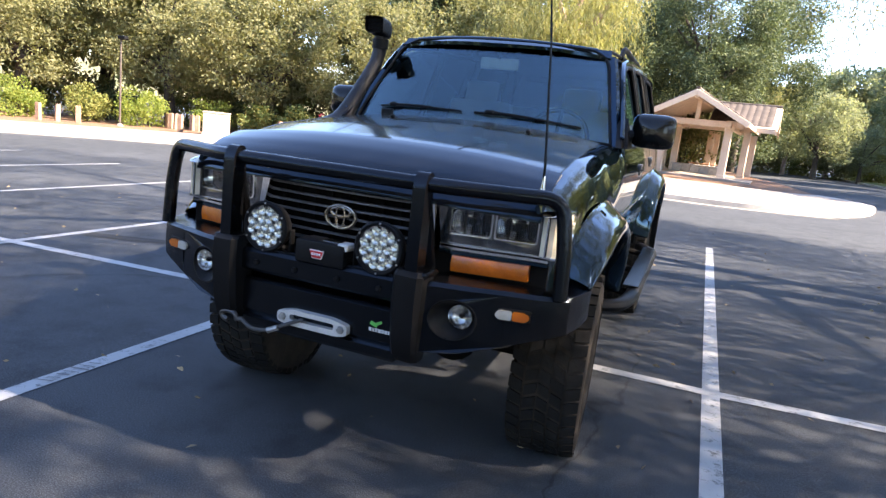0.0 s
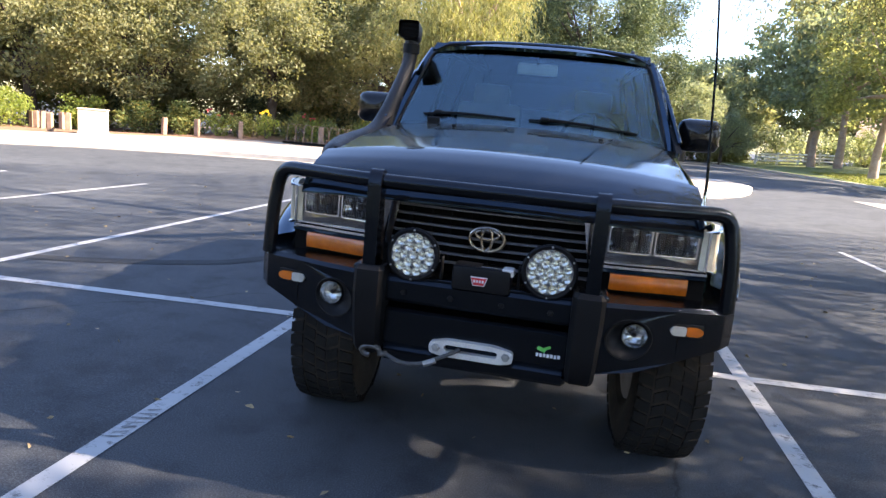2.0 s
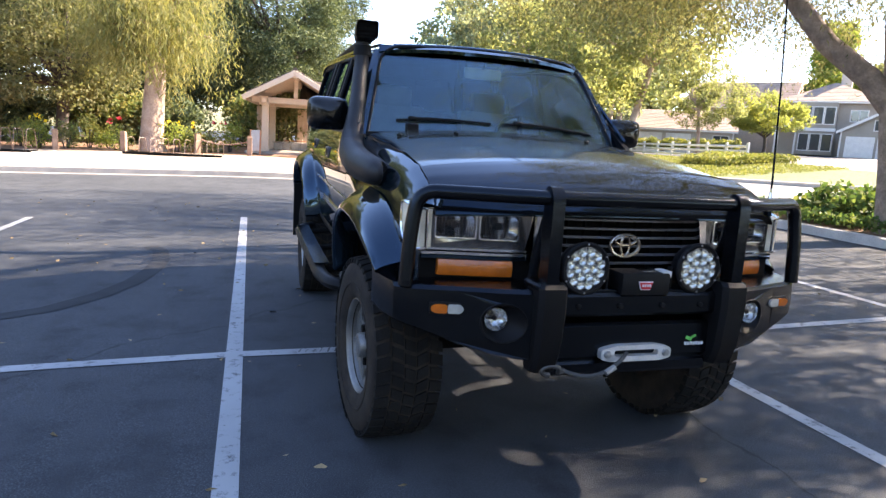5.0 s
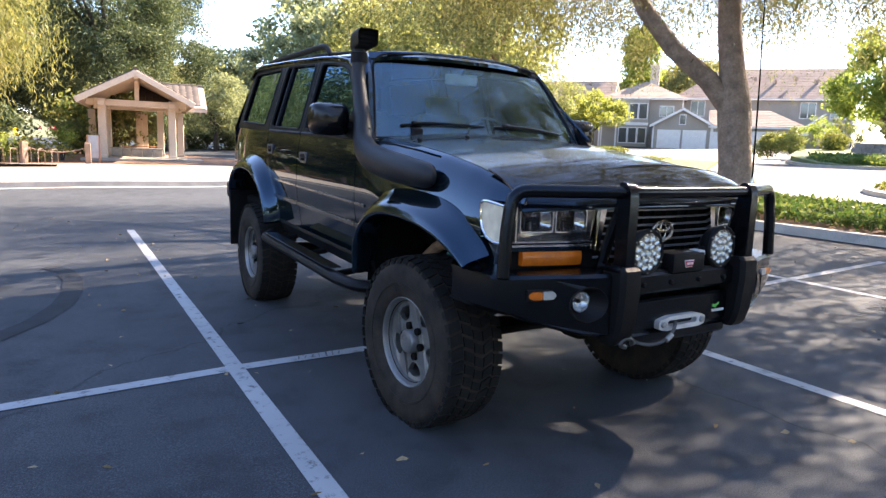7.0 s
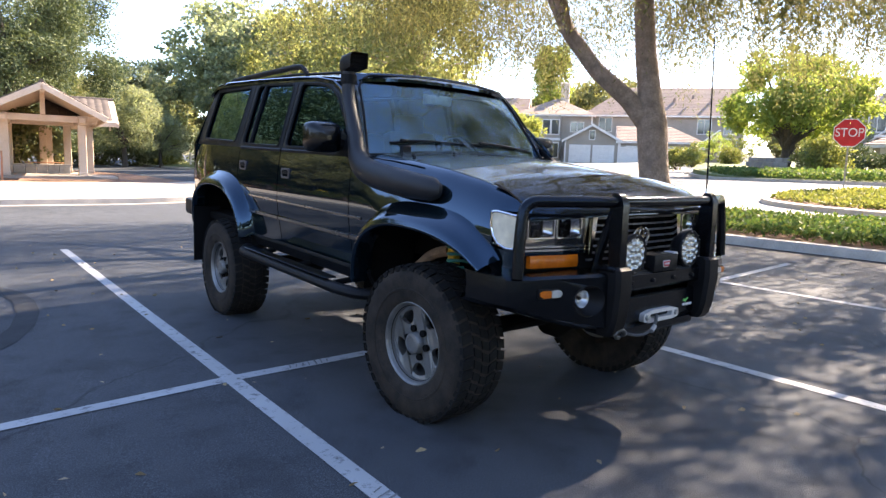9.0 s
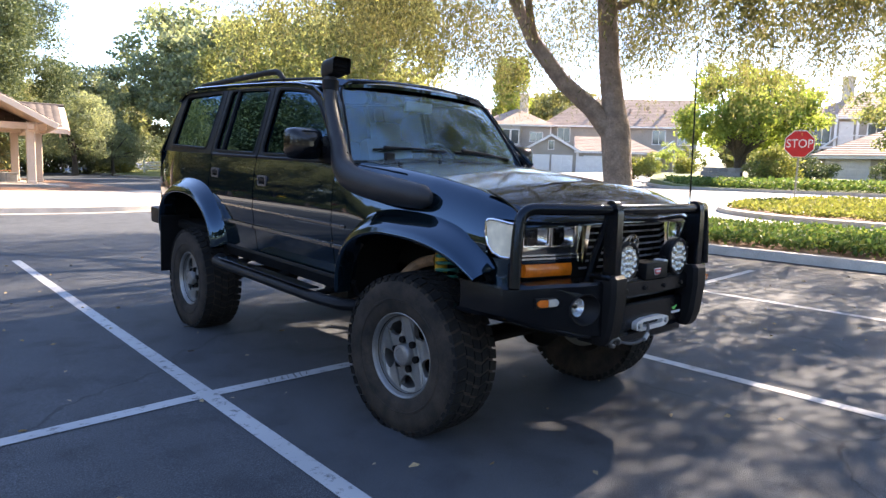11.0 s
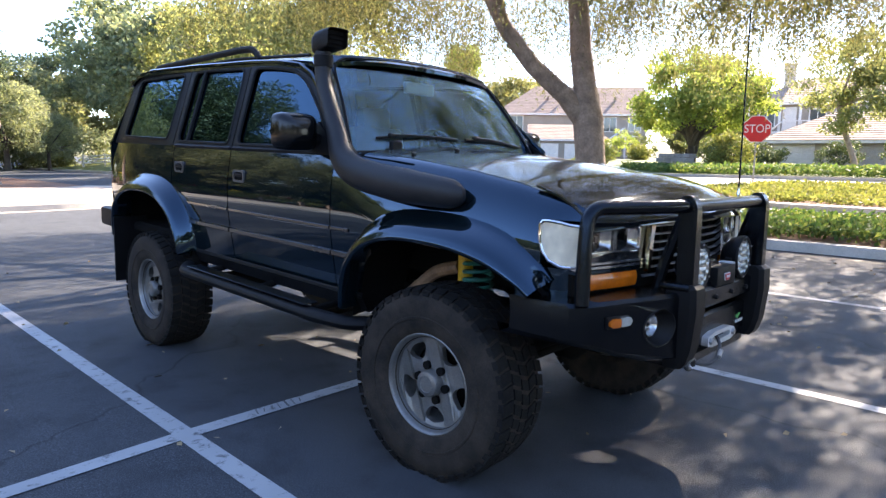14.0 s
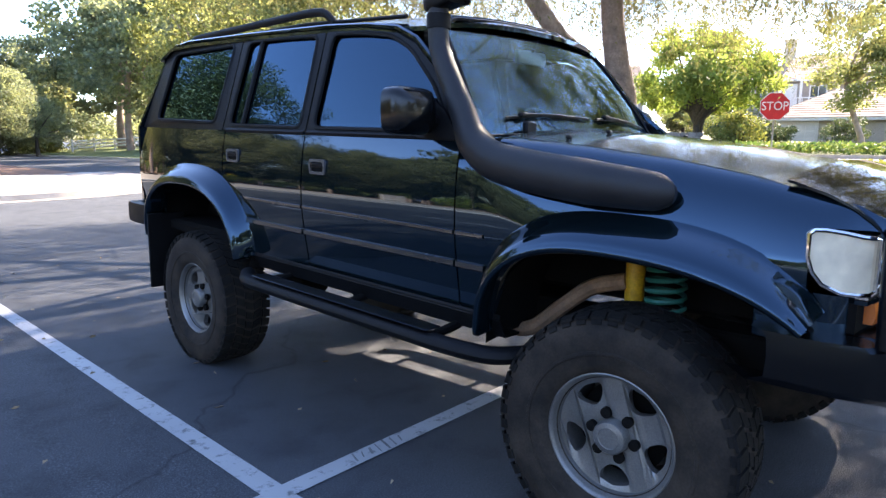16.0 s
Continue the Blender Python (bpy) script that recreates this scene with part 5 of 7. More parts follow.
fine.append(Vector(sn[-1])), fr.append(rad[-1])
snk = cpart("snorkel", tube(bmesh.new(), fine, fr, 18, True, 0.9), SNORKEL, label="black plastic air intake snorkel")
cpart("snorkel_collar", lathe(bmesh.new(), [(0.043, -0.03), (0.050, -0.028), (0.050, 0.028), (0.043, 0.03)], 20, Matrix.Translation((-0.770, 0.889, 1.825))), PLASTIC, snk)
bm, rows = bmesh.new(), []
for y, w, h, zc, e in ((0.952, 0.028, 0.030, 1.905, 0.7), (0.942, 0.041, 0.047, 1.908, 0.65), (0.915, 0.050, 0.057, 1.914, 0.6), (0.87, 0.053, 0.056, 1.920, 0.5), (0.82, 0.058, 0.050, 1.926, 0.35), (0.775, 0.062, 0.047, 1.930, 0.25)):
    rows.append([(-0.765 + w * math.copysign(abs(math.cos(t)) ** e, math.cos(t)), y - 0.30 * (h * math.sin(t)) * step((0.87 - y) / 0.09), zc + h * math.copysign(abs(math.sin(t)) ** e, math.sin(t))) for t in (2 * math.pi * j / 32 for j in range(33))])
sheet(bm, rows)
bm.faces.new([bm.verts.new(p) for p in rows[0][:-1]])
cpart("snorkel_head", bm, PLASTIC, snk, "square ram head facing forward", angle=50)
# Near-black plate stands in for the shaded inside of the intake mouth.
bm = box(bmesh.new(), (-0.765, 0.80, 1.927), (0.104, 0.006, 0.082), 0)
cpart("mouth_shade_plate", bm, DARK, snk)
for i in range(3):
    cpart("head_fin", box(bmesh.new(), (-0.765, 0.792, 1.905 + 0.022 * i), (0.104, 0.010, 0.003), 0), DARK, snk)

# ---- chassis ----
def axle(y, diff_x):
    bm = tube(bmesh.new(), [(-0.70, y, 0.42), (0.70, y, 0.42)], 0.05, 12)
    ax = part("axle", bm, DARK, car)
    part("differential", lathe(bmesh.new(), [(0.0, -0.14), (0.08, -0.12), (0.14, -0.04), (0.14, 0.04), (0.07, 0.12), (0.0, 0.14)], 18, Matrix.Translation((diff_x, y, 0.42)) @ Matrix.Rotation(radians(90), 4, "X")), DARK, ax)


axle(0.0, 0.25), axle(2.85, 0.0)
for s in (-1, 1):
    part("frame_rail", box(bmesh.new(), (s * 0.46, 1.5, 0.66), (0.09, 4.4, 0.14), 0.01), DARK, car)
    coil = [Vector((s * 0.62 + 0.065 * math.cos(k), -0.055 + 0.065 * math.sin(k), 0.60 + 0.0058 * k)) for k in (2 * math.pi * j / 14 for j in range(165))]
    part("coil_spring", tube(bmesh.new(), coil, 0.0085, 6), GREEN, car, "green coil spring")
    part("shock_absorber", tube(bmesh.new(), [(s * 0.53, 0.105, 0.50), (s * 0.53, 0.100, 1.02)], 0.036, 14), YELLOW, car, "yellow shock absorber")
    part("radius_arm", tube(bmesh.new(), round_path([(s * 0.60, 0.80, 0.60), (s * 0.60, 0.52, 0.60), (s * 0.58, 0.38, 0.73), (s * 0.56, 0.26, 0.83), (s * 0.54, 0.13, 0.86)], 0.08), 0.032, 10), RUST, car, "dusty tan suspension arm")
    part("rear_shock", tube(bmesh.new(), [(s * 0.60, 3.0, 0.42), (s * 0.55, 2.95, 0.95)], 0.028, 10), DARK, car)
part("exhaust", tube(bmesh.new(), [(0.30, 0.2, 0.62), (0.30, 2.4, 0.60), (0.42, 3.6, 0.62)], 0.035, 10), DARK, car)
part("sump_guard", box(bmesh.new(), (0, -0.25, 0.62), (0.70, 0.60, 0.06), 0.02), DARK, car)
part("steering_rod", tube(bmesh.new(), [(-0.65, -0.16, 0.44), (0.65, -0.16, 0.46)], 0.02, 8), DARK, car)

# ---- wheels ----
def wheel(parent_at):
    """A wheel about the local z axis, its outer face towards +z."""
    top = part("wheel", lathe(bmesh.new(), [(0.190, -0.10), (0.214, -0.125), (0.222, -0.135), (0.30, -0.150), (0.37, -0.144), (0.408, -0.126), (0.4165, -0.08), (0.4165, 0.08), (0.408, 0.126), (0.396, 0.139), (0.372, 0.146), (0.366, 0.149), (0.33, 0.152), (0.30, 0.151), (0.298, 0.154), (0.288, 0.154), (0.286, 0.150), (0.255, 0.146), (0.230, 0.136), (0.220, 0.124), (0.200, 0.10)], 72), RUBBER, car, "large dusty all-terrain tyre on a silver alloy wheel")
    top.matrix_basis = parent_at
    return top


def tread_mesh():
    bm = bmesh.new()
    n = 44
    for i in range(n):
        for lane, (x0, x1, ph, sk) in enumerate(((-0.145, -0.088, 0.0, 0.20), (-0.078, -0.030, 0.45, -0.35), (-0.022, 0.022, 0.1, 0.3), (0.030, 0.078, 0.6, 0.35), (0.088, 0.145, 0.2, -0.20))):
            a0 = 2 * math.pi * (i + ph) / n
            da = 2 * math.pi / n * (0.78 if lane in (0, 4) else 0.72)
            vs = []
            for h in (0.406, 0.4245):
                for x, a in ((x0, a0), (x1, a0), (x1, a0 + da), (x0, a0 + da)):
                    k = a + sk * (x - x0) / 0.35
                    r = h - (0.010 if abs(x) > 0.12 and h > 0.42 else 0)
                    vs.append(bm.verts.new((r * math.cos(k), r * math.sin(k), x)))
            for f in ((4, 5, 6, 7), (0, 1, 5, 4), (1, 2, 6, 5), (2, 3, 7, 6), (3, 0, 4, 7)):
                bm.faces.new([vs[j] for j in f])
        for sgn in (-1, 1):
            a0 = 2 * math.pi * (i + (0.2 if sgn > 0 else 0.0)) / n
            da = 2 * math.pi / n * 0.6
            vs = []
            for r, x in ((0.414, 0.137), (0.390, 0.1455), (0.384, 0.138), (0.402, 0.127)):
                for a in (a0, a0 + da * (1 if r > 0.388 else 0.8)):
                    vs.append(bm.verts.new((r * math.cos(a), r * math.sin(a), sgn * x)))
            for f in ((0, 1, 3, 2), (0, 2, 4), (1, 5, 3), (2, 3, 5, 4)):
                bm.faces.new([vs[j] for j in f])
    return finish("tread", bm, TREAD, 20)


def rim_face():
    """Five broad spokes with rounded windows between them."""
    outer = [(0.205 * math.cos(k), 0.205 * math.sin(k)) for k in (2 * math.pi * j / 60 for j in range(60))]
    holes = []
    for i in range(5):
        c = math.radians(90 + 72 * i)
        pts = [(0.112, -0.12), (0.130, -0.25), (0.156, -0.33), (0.178, -0.31), (0.186, 0.0), (0.178, 0.31), (0.156, 0.33), (0.130, 0.25), (0.112, 0.12)]
        holes.append(smooth_loop([(r * math.cos(c + a), r * math.sin(c + a)) for r, a in pts], 0.02)[::-1])

    def place(u, v, d):
        r = math.hypot(u, v)
        return Vector((u, v, 0.072 + 0.026 * step((0.125 - r) / 0.06) + 0.014 * step((r - 0.17) / 0.03) - d))
    return finish("rim", slab(bmesh.new(), [outer] + holes, place, 0.028), ALLOY)


tread, rim = tread_mesh(), rim_face()
barrel = finish("barrel", lathe(bmesh.new(), [(0.214, 0.122), (0.206, 0.112), (0.198, 0.085), (0.190, 0.04), (0.185, -0.12), (0.10, -0.125), (0.0, -0.125)], 48), ALLOY)
lip = finish("rim_lip", lathe(bmesh.new(), [(0.199, 0.070), (0.203, 0.098), (0.207, 0.116), (0.213, 0.126), (0.219, 0.130), (0.224, 0.127), (0.224, 0.116)], 48), ALLOY)
hubm = finish("hub_cap", lathe(bmesh.new(), [(0.060, 0.085), (0.0575, 0.118), (0.052, 0.125), (0.036, 0.129), (0.034, 0.1265), (0.0, 0.128)], 30), ALLOY)
# Flush near-black discs stand in for the shaded lug recesses.
hole = finish("lug_shade_disc", lathe(bmesh.new(), [(0.0185, 0.080), (0.0185, 0.0985), (0.0, 0.0990)], 18), DARK)
disc = finish("brake_disc", lathe(bmesh.new(), [(0.16, 0.005), (0.16, -0.012), (0.0, -0.012)], 30), DARK)
for y in (0.0, 2.85):
    for s in (-1, 1):
        w = wheel(Matrix.Translation((s * 0.768, y, 0.402)) @ Matrix.Rotation(radians(4.0) if y == 0.0 else 0.0, 4, "Z") @ Matrix.Rotation(radians(90) * s, 4, "Y") @ Matrix.Rotation(0.35 + 0.5 * y, 4, "Z"))
        for nm, me in (("tread", tread), ("rim", rim), ("barrel", barrel), ("rim_lip", lip), ("hub_cap", hubm), ("brake_disc", disc)):
            o = new(nm, me)
            o.parent = w
        for i in range(6):
            o = new("lug_shade_disc", hole)
            o.parent, o.matrix_basis = w, Matrix.Translation((0.077 * math.cos(i * math.pi / 3), 0.077 * math.sin(i * math.pi / 3), 0.0))

# ---- plants ----
rng = np.random.default_rng(7)


def leaf_mesh(name, pos, size, material, droop=0.0, slim=0.5, flat=0.0):
    """Many small folded leaves at pos; droop turns their length downward, slim is width over length."""
    n = len(pos)
    d = rng.normal(size=(n, 3))
    d[:, 2] = d[:, 2] * (1 - flat) * (1 - droop) - droop * 2.0
    d /= np.linalg.norm(d, axis=1)[:, None]
    u = np.cross(d, rng.normal(size=(n, 3)))
    u /= np.linalg.norm(u, axis=1)[:, None] + 1e-9
    w = np.cross(d, u)
    sz = size * rng.uniform(0.6, 1.35, n)[:, None]
    a, b = pos, pos + d * sz
    m1 = pos + d * sz * 0.45 + u * sz * slim * 0.5 + w * sz * 0.08
    m2 = pos + d * sz * 0.45 - u * sz * slim * 0.5 + w * sz * 0.08
    v = np.stack([a, m1, b, m2], 1).reshape(-1, 3)
    me = bpy.data.meshes.new(name)
    me.vertices.add(4 * n), me.loops.add(4 * n), me.polygons.add(n)
    me.vertices.foreach_set("co", v.astype(np.float32).ravel())
    me.loops.foreach_set("vertex_index", np.arange(4 * n, dtype=np.int32))
    me.polygons.foreach_set("loop_start", np.arange(0, 4 * n, 4, dtype=np.int32))
    me.materials.append(material)
    me.update(calc_edges=True)
    return me


def clumps(centres, radius, per, squash=0.75):
    c = np.repeat(np.asarray(centres, float), per, axis=0)
    r = np.repeat(np.broadcast_to(radius, len(centres)), per)[:, None]
    g = rng.normal(size=c.shape)
    g /= np.linalg.norm(g, axis=1)[:, None]
    g *= rng.uniform(0.15, 1.0, len(c))[:, None] ** 0.5
    g[:, 2] *= squash
    return c + g * r


def strands(tops, length, per, spread_out=0.12):
    """Leaves along hanging twigs."""
    t = np.repeat(np.asarray(tops, float), per, axis=0)
    k = np.tile(np.arange(per) / per, len(tops))
    ln = np.repeat(length * rng.uniform(0.5, 1.3, len(tops)), per)
    lean = np.repeat(rng.normal(size=(len(tops), 2)) * 0.35, per, axis=0)
    p = t.copy()
    p[:, 2] -= k ** 1.2 * ln
    p[:, :2] += lean * (k * ln)[:, None] * 0.6
    return p + rng.normal(size=p.shape) * spread_out * 0.6


def crown_points(n, rx, ry, rz, z0, shell=0.55, holes=0.25):
    """Clump centres in an uneven ellipsoid crown."""
    out, bumps = [], rng.normal(size=(9, 3))
    bumps /= np.linalg.norm(bumps, axis=1)[:, None]
    amp = rng.uniform(-0.28, 0.22, 9)
    while len(out) < n:
        d = rng.normal(size=3)
        d /= np.linalg.norm(d)
        f = 1 + sum(a * max(0, d @ b) ** 4 for a, b in zip(amp, bumps))
        r = rng.uniform(shell, 1.0) ** 0.7
        if rng.uniform() < 0.18:
            r = rng.uniform(0.1, shell)
        p = d * r * f
        if noise.noise(Vector(p * 2.3) + Vector((z0, rx, 0))) < -holes:
            continue
        out.append((p[0] * rx, p[1] * ry, z0 + p[2] * rz))
    return np.array(out)


def add_limbs(top, bark, base, r0, crown, count, rise=0.4):
    """Tapered limbs from the trunk's head into the crown, each a part."""
    pick = crown[rng.choice(len(crown), count, replace=False)]
    for p in pick:
        p = Vector(p) * 0.85 + Vector(base) * 0.15
        mid = Vector(base).lerp(p, 0.45) + Vector((rng.normal() * 0.25, rng.normal() * 0.25, rise * (p - Vector(base)).length * 0.25))
        pts = [Vector(base).lerp(mid, k).lerp(mid.lerp(p, k), k) for k in spread(0, 1, 6)]
        part("limb", tube(bmesh.new(), pts, [r0 * (1 - 0.85 * k) for k in spread(0, 1, 6)], 6), bark, top)


def tree(name, label, at, trunk, crown, leaf, material, bark, per=90, limb_count=10, category="tree", clump_r=0.7, droop=0.0, slim=0.5, strand=0.0, scale=1.0):
    """trunk: rows of (x, y, z, radius); crown: clump centres; all from the trunk's foot."""
    top = thing(name, label, category, "", at)
    bm = bmesh.new()
    pts = [Vector(p[:3]) for p in trunk]
    tube(bm, pts, [p[3] for p in trunk], 12)
    part("trunk", bm, bark, top)
    add_limbs(top, bark, pts[-1], trunk[-1][3] * 0.9, crown, limb_count)
    if strand:
        tops = clumps(crown, clump_r, max(1, per // 14))
        pos = strands(tops, strand, 14)
        pos = np.concatenate([pos, clumps(crown, clump_r, per // 3)])
    else:
        pos = clumps(crown, clump_r, per)
    o = new("crown", leaf_mesh("crown", pos, leaf, material, droop, slim))
    o.parent = top
    return top


def gz(x, y, up=0.13):
    return ground_z(x, y) + up


def airy(c, keep, size):
    """Keeps the clumps that gather in tufts, with open gaps between them."""
    v = np.array([noise.noise(Vector(p) / size) for p in c])
    return c[v > np.quantile(v, 1 - keep)]


# the forked tree on the planted strip, whose crown shades the lot
foot = Vector((8.58, 4.95, gz(8.58, 4.95)))
main = thing("forked_tree", "tall leaning tree with forked brown trunk and thin hanging foliage", "tree", "", Matrix.Translation(foot))
bm = tube(bmesh.new(), [(0.20, -0.14, -0.1), (0.16, -0.11, 0.3), (0.06, -0.04, 1.0), (-0.04, 0.02, 2.0), (-0.12, 0.08, 2.65), (-0.20, 0.15, 3.3), (-0.30, 0.24, 4.6), (-0.4, 0.3, 6.2), (-0.6, 0.3, 8.2)], [0.42, 0.35, 0.29, 0.295, 0.225, 0.205, 0.185, 0.15, 0.09], 14)
part("trunk", bm, BARK, main)
bm = tube(bmesh.new(), [(-0.02, 0.03, 1.85), (-0.42, 0.34, 2.45), (-0.95, 0.76, 3.0), (-1.40, 1.12, 3.7), (-1.75, 1.5, 4.7), (-2.3, 2.2, 6.2)], [0.20, 0.185, 0.165, 0.15, 0.12, 0.07], 12)
part("limb", bm, BARK, main, "thick side limb")
# The last two limbs reach out of view, carrying added high tufts.
for pts in ([(-0.28, 0.22, 4.4), (0.8, -0.7, 5.0), (2.0, -1.6, 5.7), (3.0, -2.8, 6.1)], [(-0.2, 0.15, 4.6), (-1.4, -1.2, 5.6), (-2.8, -2.6, 6.4)], [(-1.4, 1.12, 3.6), (-2.4, 0.6, 4.8), (-3.8, -0.2, 5.7)],
            [(-0.3, 0.2, 5.6), (0.6, 1.6, 6.8), (1.4, 3.0, 7.6)], [(-1.5, 1.5, 4.6), (-1.6, 3.0, 5.4), (-2.2, 4.6, 6.0)], [(-0.2, 0.2, 4.9), (1.5, 0.9, 5.6), (3.0, 1.6, 5.9)],
            [(-0.6, 0.3, 8.0), (-0.7, 0.9, 10.4), (-0.8, 1.8, 13.2)], [(-0.5, 0.3, 7.6), (-0.8, -2.4, 9.6), (-1.4, -5.0, 10.6), (-3.6, -6.8, 10.9)]):
    part("limb", tube(bmesh.new(), [Vector(p) for p in pts], [0.09, 0.06, 0.04, 0.02][:len(pts)], 8), BARK, main)
cr = np.concatenate([crown_points(150, 5.6, 6.0, 2.6, 7.0), crown_points(60, 3.4, 3.4, 1.6, 5.4) + np.array([-1.4, 2.4, 0.0]), crown_points(55, 3.2, 3.4, 1.3, 5.6) + np.array([1.6, -3.0, 0.0]), crown_points(90, 3.4, 4.2, 1.5, 6.9) + np.array([-3.3, -2.2, 0.0]), crown_points(70, 3.2, 3.6, 1.3, 6.8) + np.array([-2.8, -6.2, 0.0]), crown_points(34, 2.4, 2.4, 0.8, 4.9) + np.array([-2.6, 3.4, 0.0]), crown_points(28, 2.2, 2.2, 0.8, 5.0) + np.array([2.4, -1.8, 0.0]), crown_points(34, 2.6, 2.4, 0.8, 5.0) + np.array([4.8, -4.0, 0.0]), crown_points(30, 2.2, 2.4, 0.8, 5.1) + np.array([-4.4, 5.6, 0.0]), crown_points(36, 2.8, 3.0, 0.7, 4.75) + np.array([3.2, 1.4, 0.0]), crown_points(30, 2.4, 2.6, 0.7, 4.7) + np.array([0.6, 4.4, 0.0]), crown_points(26, 2.4, 2.4, 0.7, 4.8) + np.array([5.6, -1.0, 0.0])])
some, cr = airy(cr, 0.50, 0.9), airy(cr, 0.86, 0.9)
thin = np.concatenate([strands(clumps(some, 0.45, 10), 1.0, 19, 0.08), clumps(some, 0.45, 50)])
pos = np.concatenate([strands(clumps(cr, 0.85, 13), 1.4, 22, 0.08), clumps(cr, 0.8, 60)])
o = new("crown", leaf_mesh("crown", thin, 0.15, GUM, 0.55, 0.22))
o.parent = main

# Copies along the strip, trunks out of view, added for dappled shade.
for x, y, rz, sc in ((9.8, -3.4, 130, 1.0), (9.4, -12.0, 250, 1.1), (9.8, -21.0, 20, 1.1)):
    copy_thing(main, pose(x, y, gz(x, y), 0, 0, rz) @ Matrix.Scale(sc, 4))
# nearest crown is fullest: low tufts, plus unseen high ones for shade and reflections
high = np.concatenate([crown_points(70, 3.0, 2.8, 1.0, 8.0) + np.array([-4.4, -5.6, 0.0]), crown_points(60, 3.0, 2.8, 0.9, 8.2) + np.array([-0.8, -4.4, 0.0]), crown_points(120, 3.8, 4.2, 1.3, 11.0) + np.array([-1.6, -6.4, 0.0]), crown_points(70, 2.8, 2.6, 1.0, 10.6) + np.array([-5.4, -7.0, 0.0]),
                       crown_points(150, 4.8, 5.2, 1.8, 13.2) + np.array([-0.8, 1.4, 0.0]), crown_points(80, 3.2, 3.2, 1.2, 9.6) + np.array([-0.5, 4.8, 0.0]), crown_points(26, 3.0, 2.6, 0.9, 8.6) + np.array([1.2, -6.6, 0.0]), crown_points(26, 1.7, 1.3, 0.8, 6.6) + np.array([0.9, -4.4, 0.0]),
                       crown_points(44, 2.4, 2.0, 0.7, 4.9) + np.array([-1.5, 5.2, 0.0]), crown_points(22, 1.2, 1.1, 0.7, 5.0) + np.array([3.0, 1.0, 0.0]), crown_points(34, 1.7, 1.6, 0.7, 5.0) + np.array([4.5, -2.7, 0.0])])
pos = np.concatenate([pos, strands(clumps(high, 0.8, 7), 1.2, 16, 0.10), clumps(high, 0.75, 40)])
o.data = leaf_mesh("crown", pos, 0.104, GUM, 0.55, 0.18)

# pale-barked tree with hanging yellow-green foliage by the pavement
pz = gz(-5.0, 25.9)
c = np.concatenate([crown_points(80, 3.6, 3.2, 2.6, 6.2), crown_points(40, 2.4, 2.2, 1.4, 4.9) + np.array([0.4, -0.6, 0])])
tree("hanging_tree", "pale-trunked tree with hanging yellow-green foliage", Matrix.Translation((-5.0, 25.9, pz)),
     [(0.05, 0, -0.1, 0.58), (0.0, 0, 0.4, 0.46), (0.08, 0, 1.6, 0.42), (0.18, 0, 3.0, 0.38), (0.1, 0.1, 4.6, 0.30)], c, 0.27, PEPPER, BARK_PALE, 190, 14, clump_r=0.75, droop=0.85, slim=0.13, strand=1.9)

# broad oaks along the back of the bed
oak_c = [crown_points(165, 4.6, 4.2, 3.9, 4.6, 0.6, 0.3), crown_points(155, 4.0, 4.0, 3.6, 4.3, 0.6, 0.3)]
oak_c = [c[c[:, 2] > 1.75] for c in oak_c]
oaks = []
for k in (0, 1):
    oaks.append(tree("oak_tree", "broad grey-green oak with dense low crown", pose(-9.5 - 6 * k, 31 - 2 * k, gz(-9.5, 31)), [(0, 0, -0.1, 0.34), (0.1, 0, 1.0, 0.26), (0.2, 0.1, 2.6, 0.22)], oak_c[k], 0.165, OAK, BARK_DARK, 280, 12, clump_r=0.85))
    oaks[-1]["group"] = "oaks behind the pavement"
low_oaks = [tree("oak_tree", "broad grey-green oak with dense low crown", pose(-41 - 5 * k, 14 - 10 * k, gz(-41, 14), 0, 0, 40 * k) @ Matrix.Scale(1.25, 4), [(0, 0, -0.1, 0.34), (0.1, 0, 1.0, 0.26), (0.2, 0.1, 2.6, 0.22)], oak_c[k], 0.40, OAK, BARK_DARK, 75, 5, clump_r=0.85) for k in (0, 1)]
for o in low_oaks:
    o["group"] = "oaks behind the pavement"
for x, y, sc, rz in ((-22, 28, 1.05, 60), (-28, 27, 1.15, 200), (-34.5, 22.5, 1.2, 110), (-29.5, 34, 1.45, 150), (4.6, 54.0, 0.85, 250), (-37, 30, 1.5, 40), (-50, -7, 1.4, 260),
                     (-55, -20, 1.5, 30), (-58, -36, 1.5, 130), (-46, 22, 1.6, 220)):
    copy_thing((oaks if x > -36 and (y < 36 or x > 0) else low_oaks)[int(x) % 2], pose(x, y, gz(x, y, 0.0), 0, 0, rz) @ Matrix.Scale(sc, 4))

# broad trees where the drive bends away, distance haze put into their leaf colour
broad = tree("broad_tree", "broad tree beside the drive, haze put into its grey-green leaf colour", pose(8.8, 50.5, gz(8.8, 50.5, 0.0), 0, 0, 75) @ Matrix.Scale(0.72, 4), [(0, 0, -0.1, 0.34), (0.1, 0, 1.0, 0.26), (0.2, 0.1, 2.6, 0.22)], oak_c[0], 0.21, HAZY_LEAF, BARK_DARK, 150, 10, clump_r=0.9)
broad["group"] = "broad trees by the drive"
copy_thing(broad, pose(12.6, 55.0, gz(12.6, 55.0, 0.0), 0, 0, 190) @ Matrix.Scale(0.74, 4))

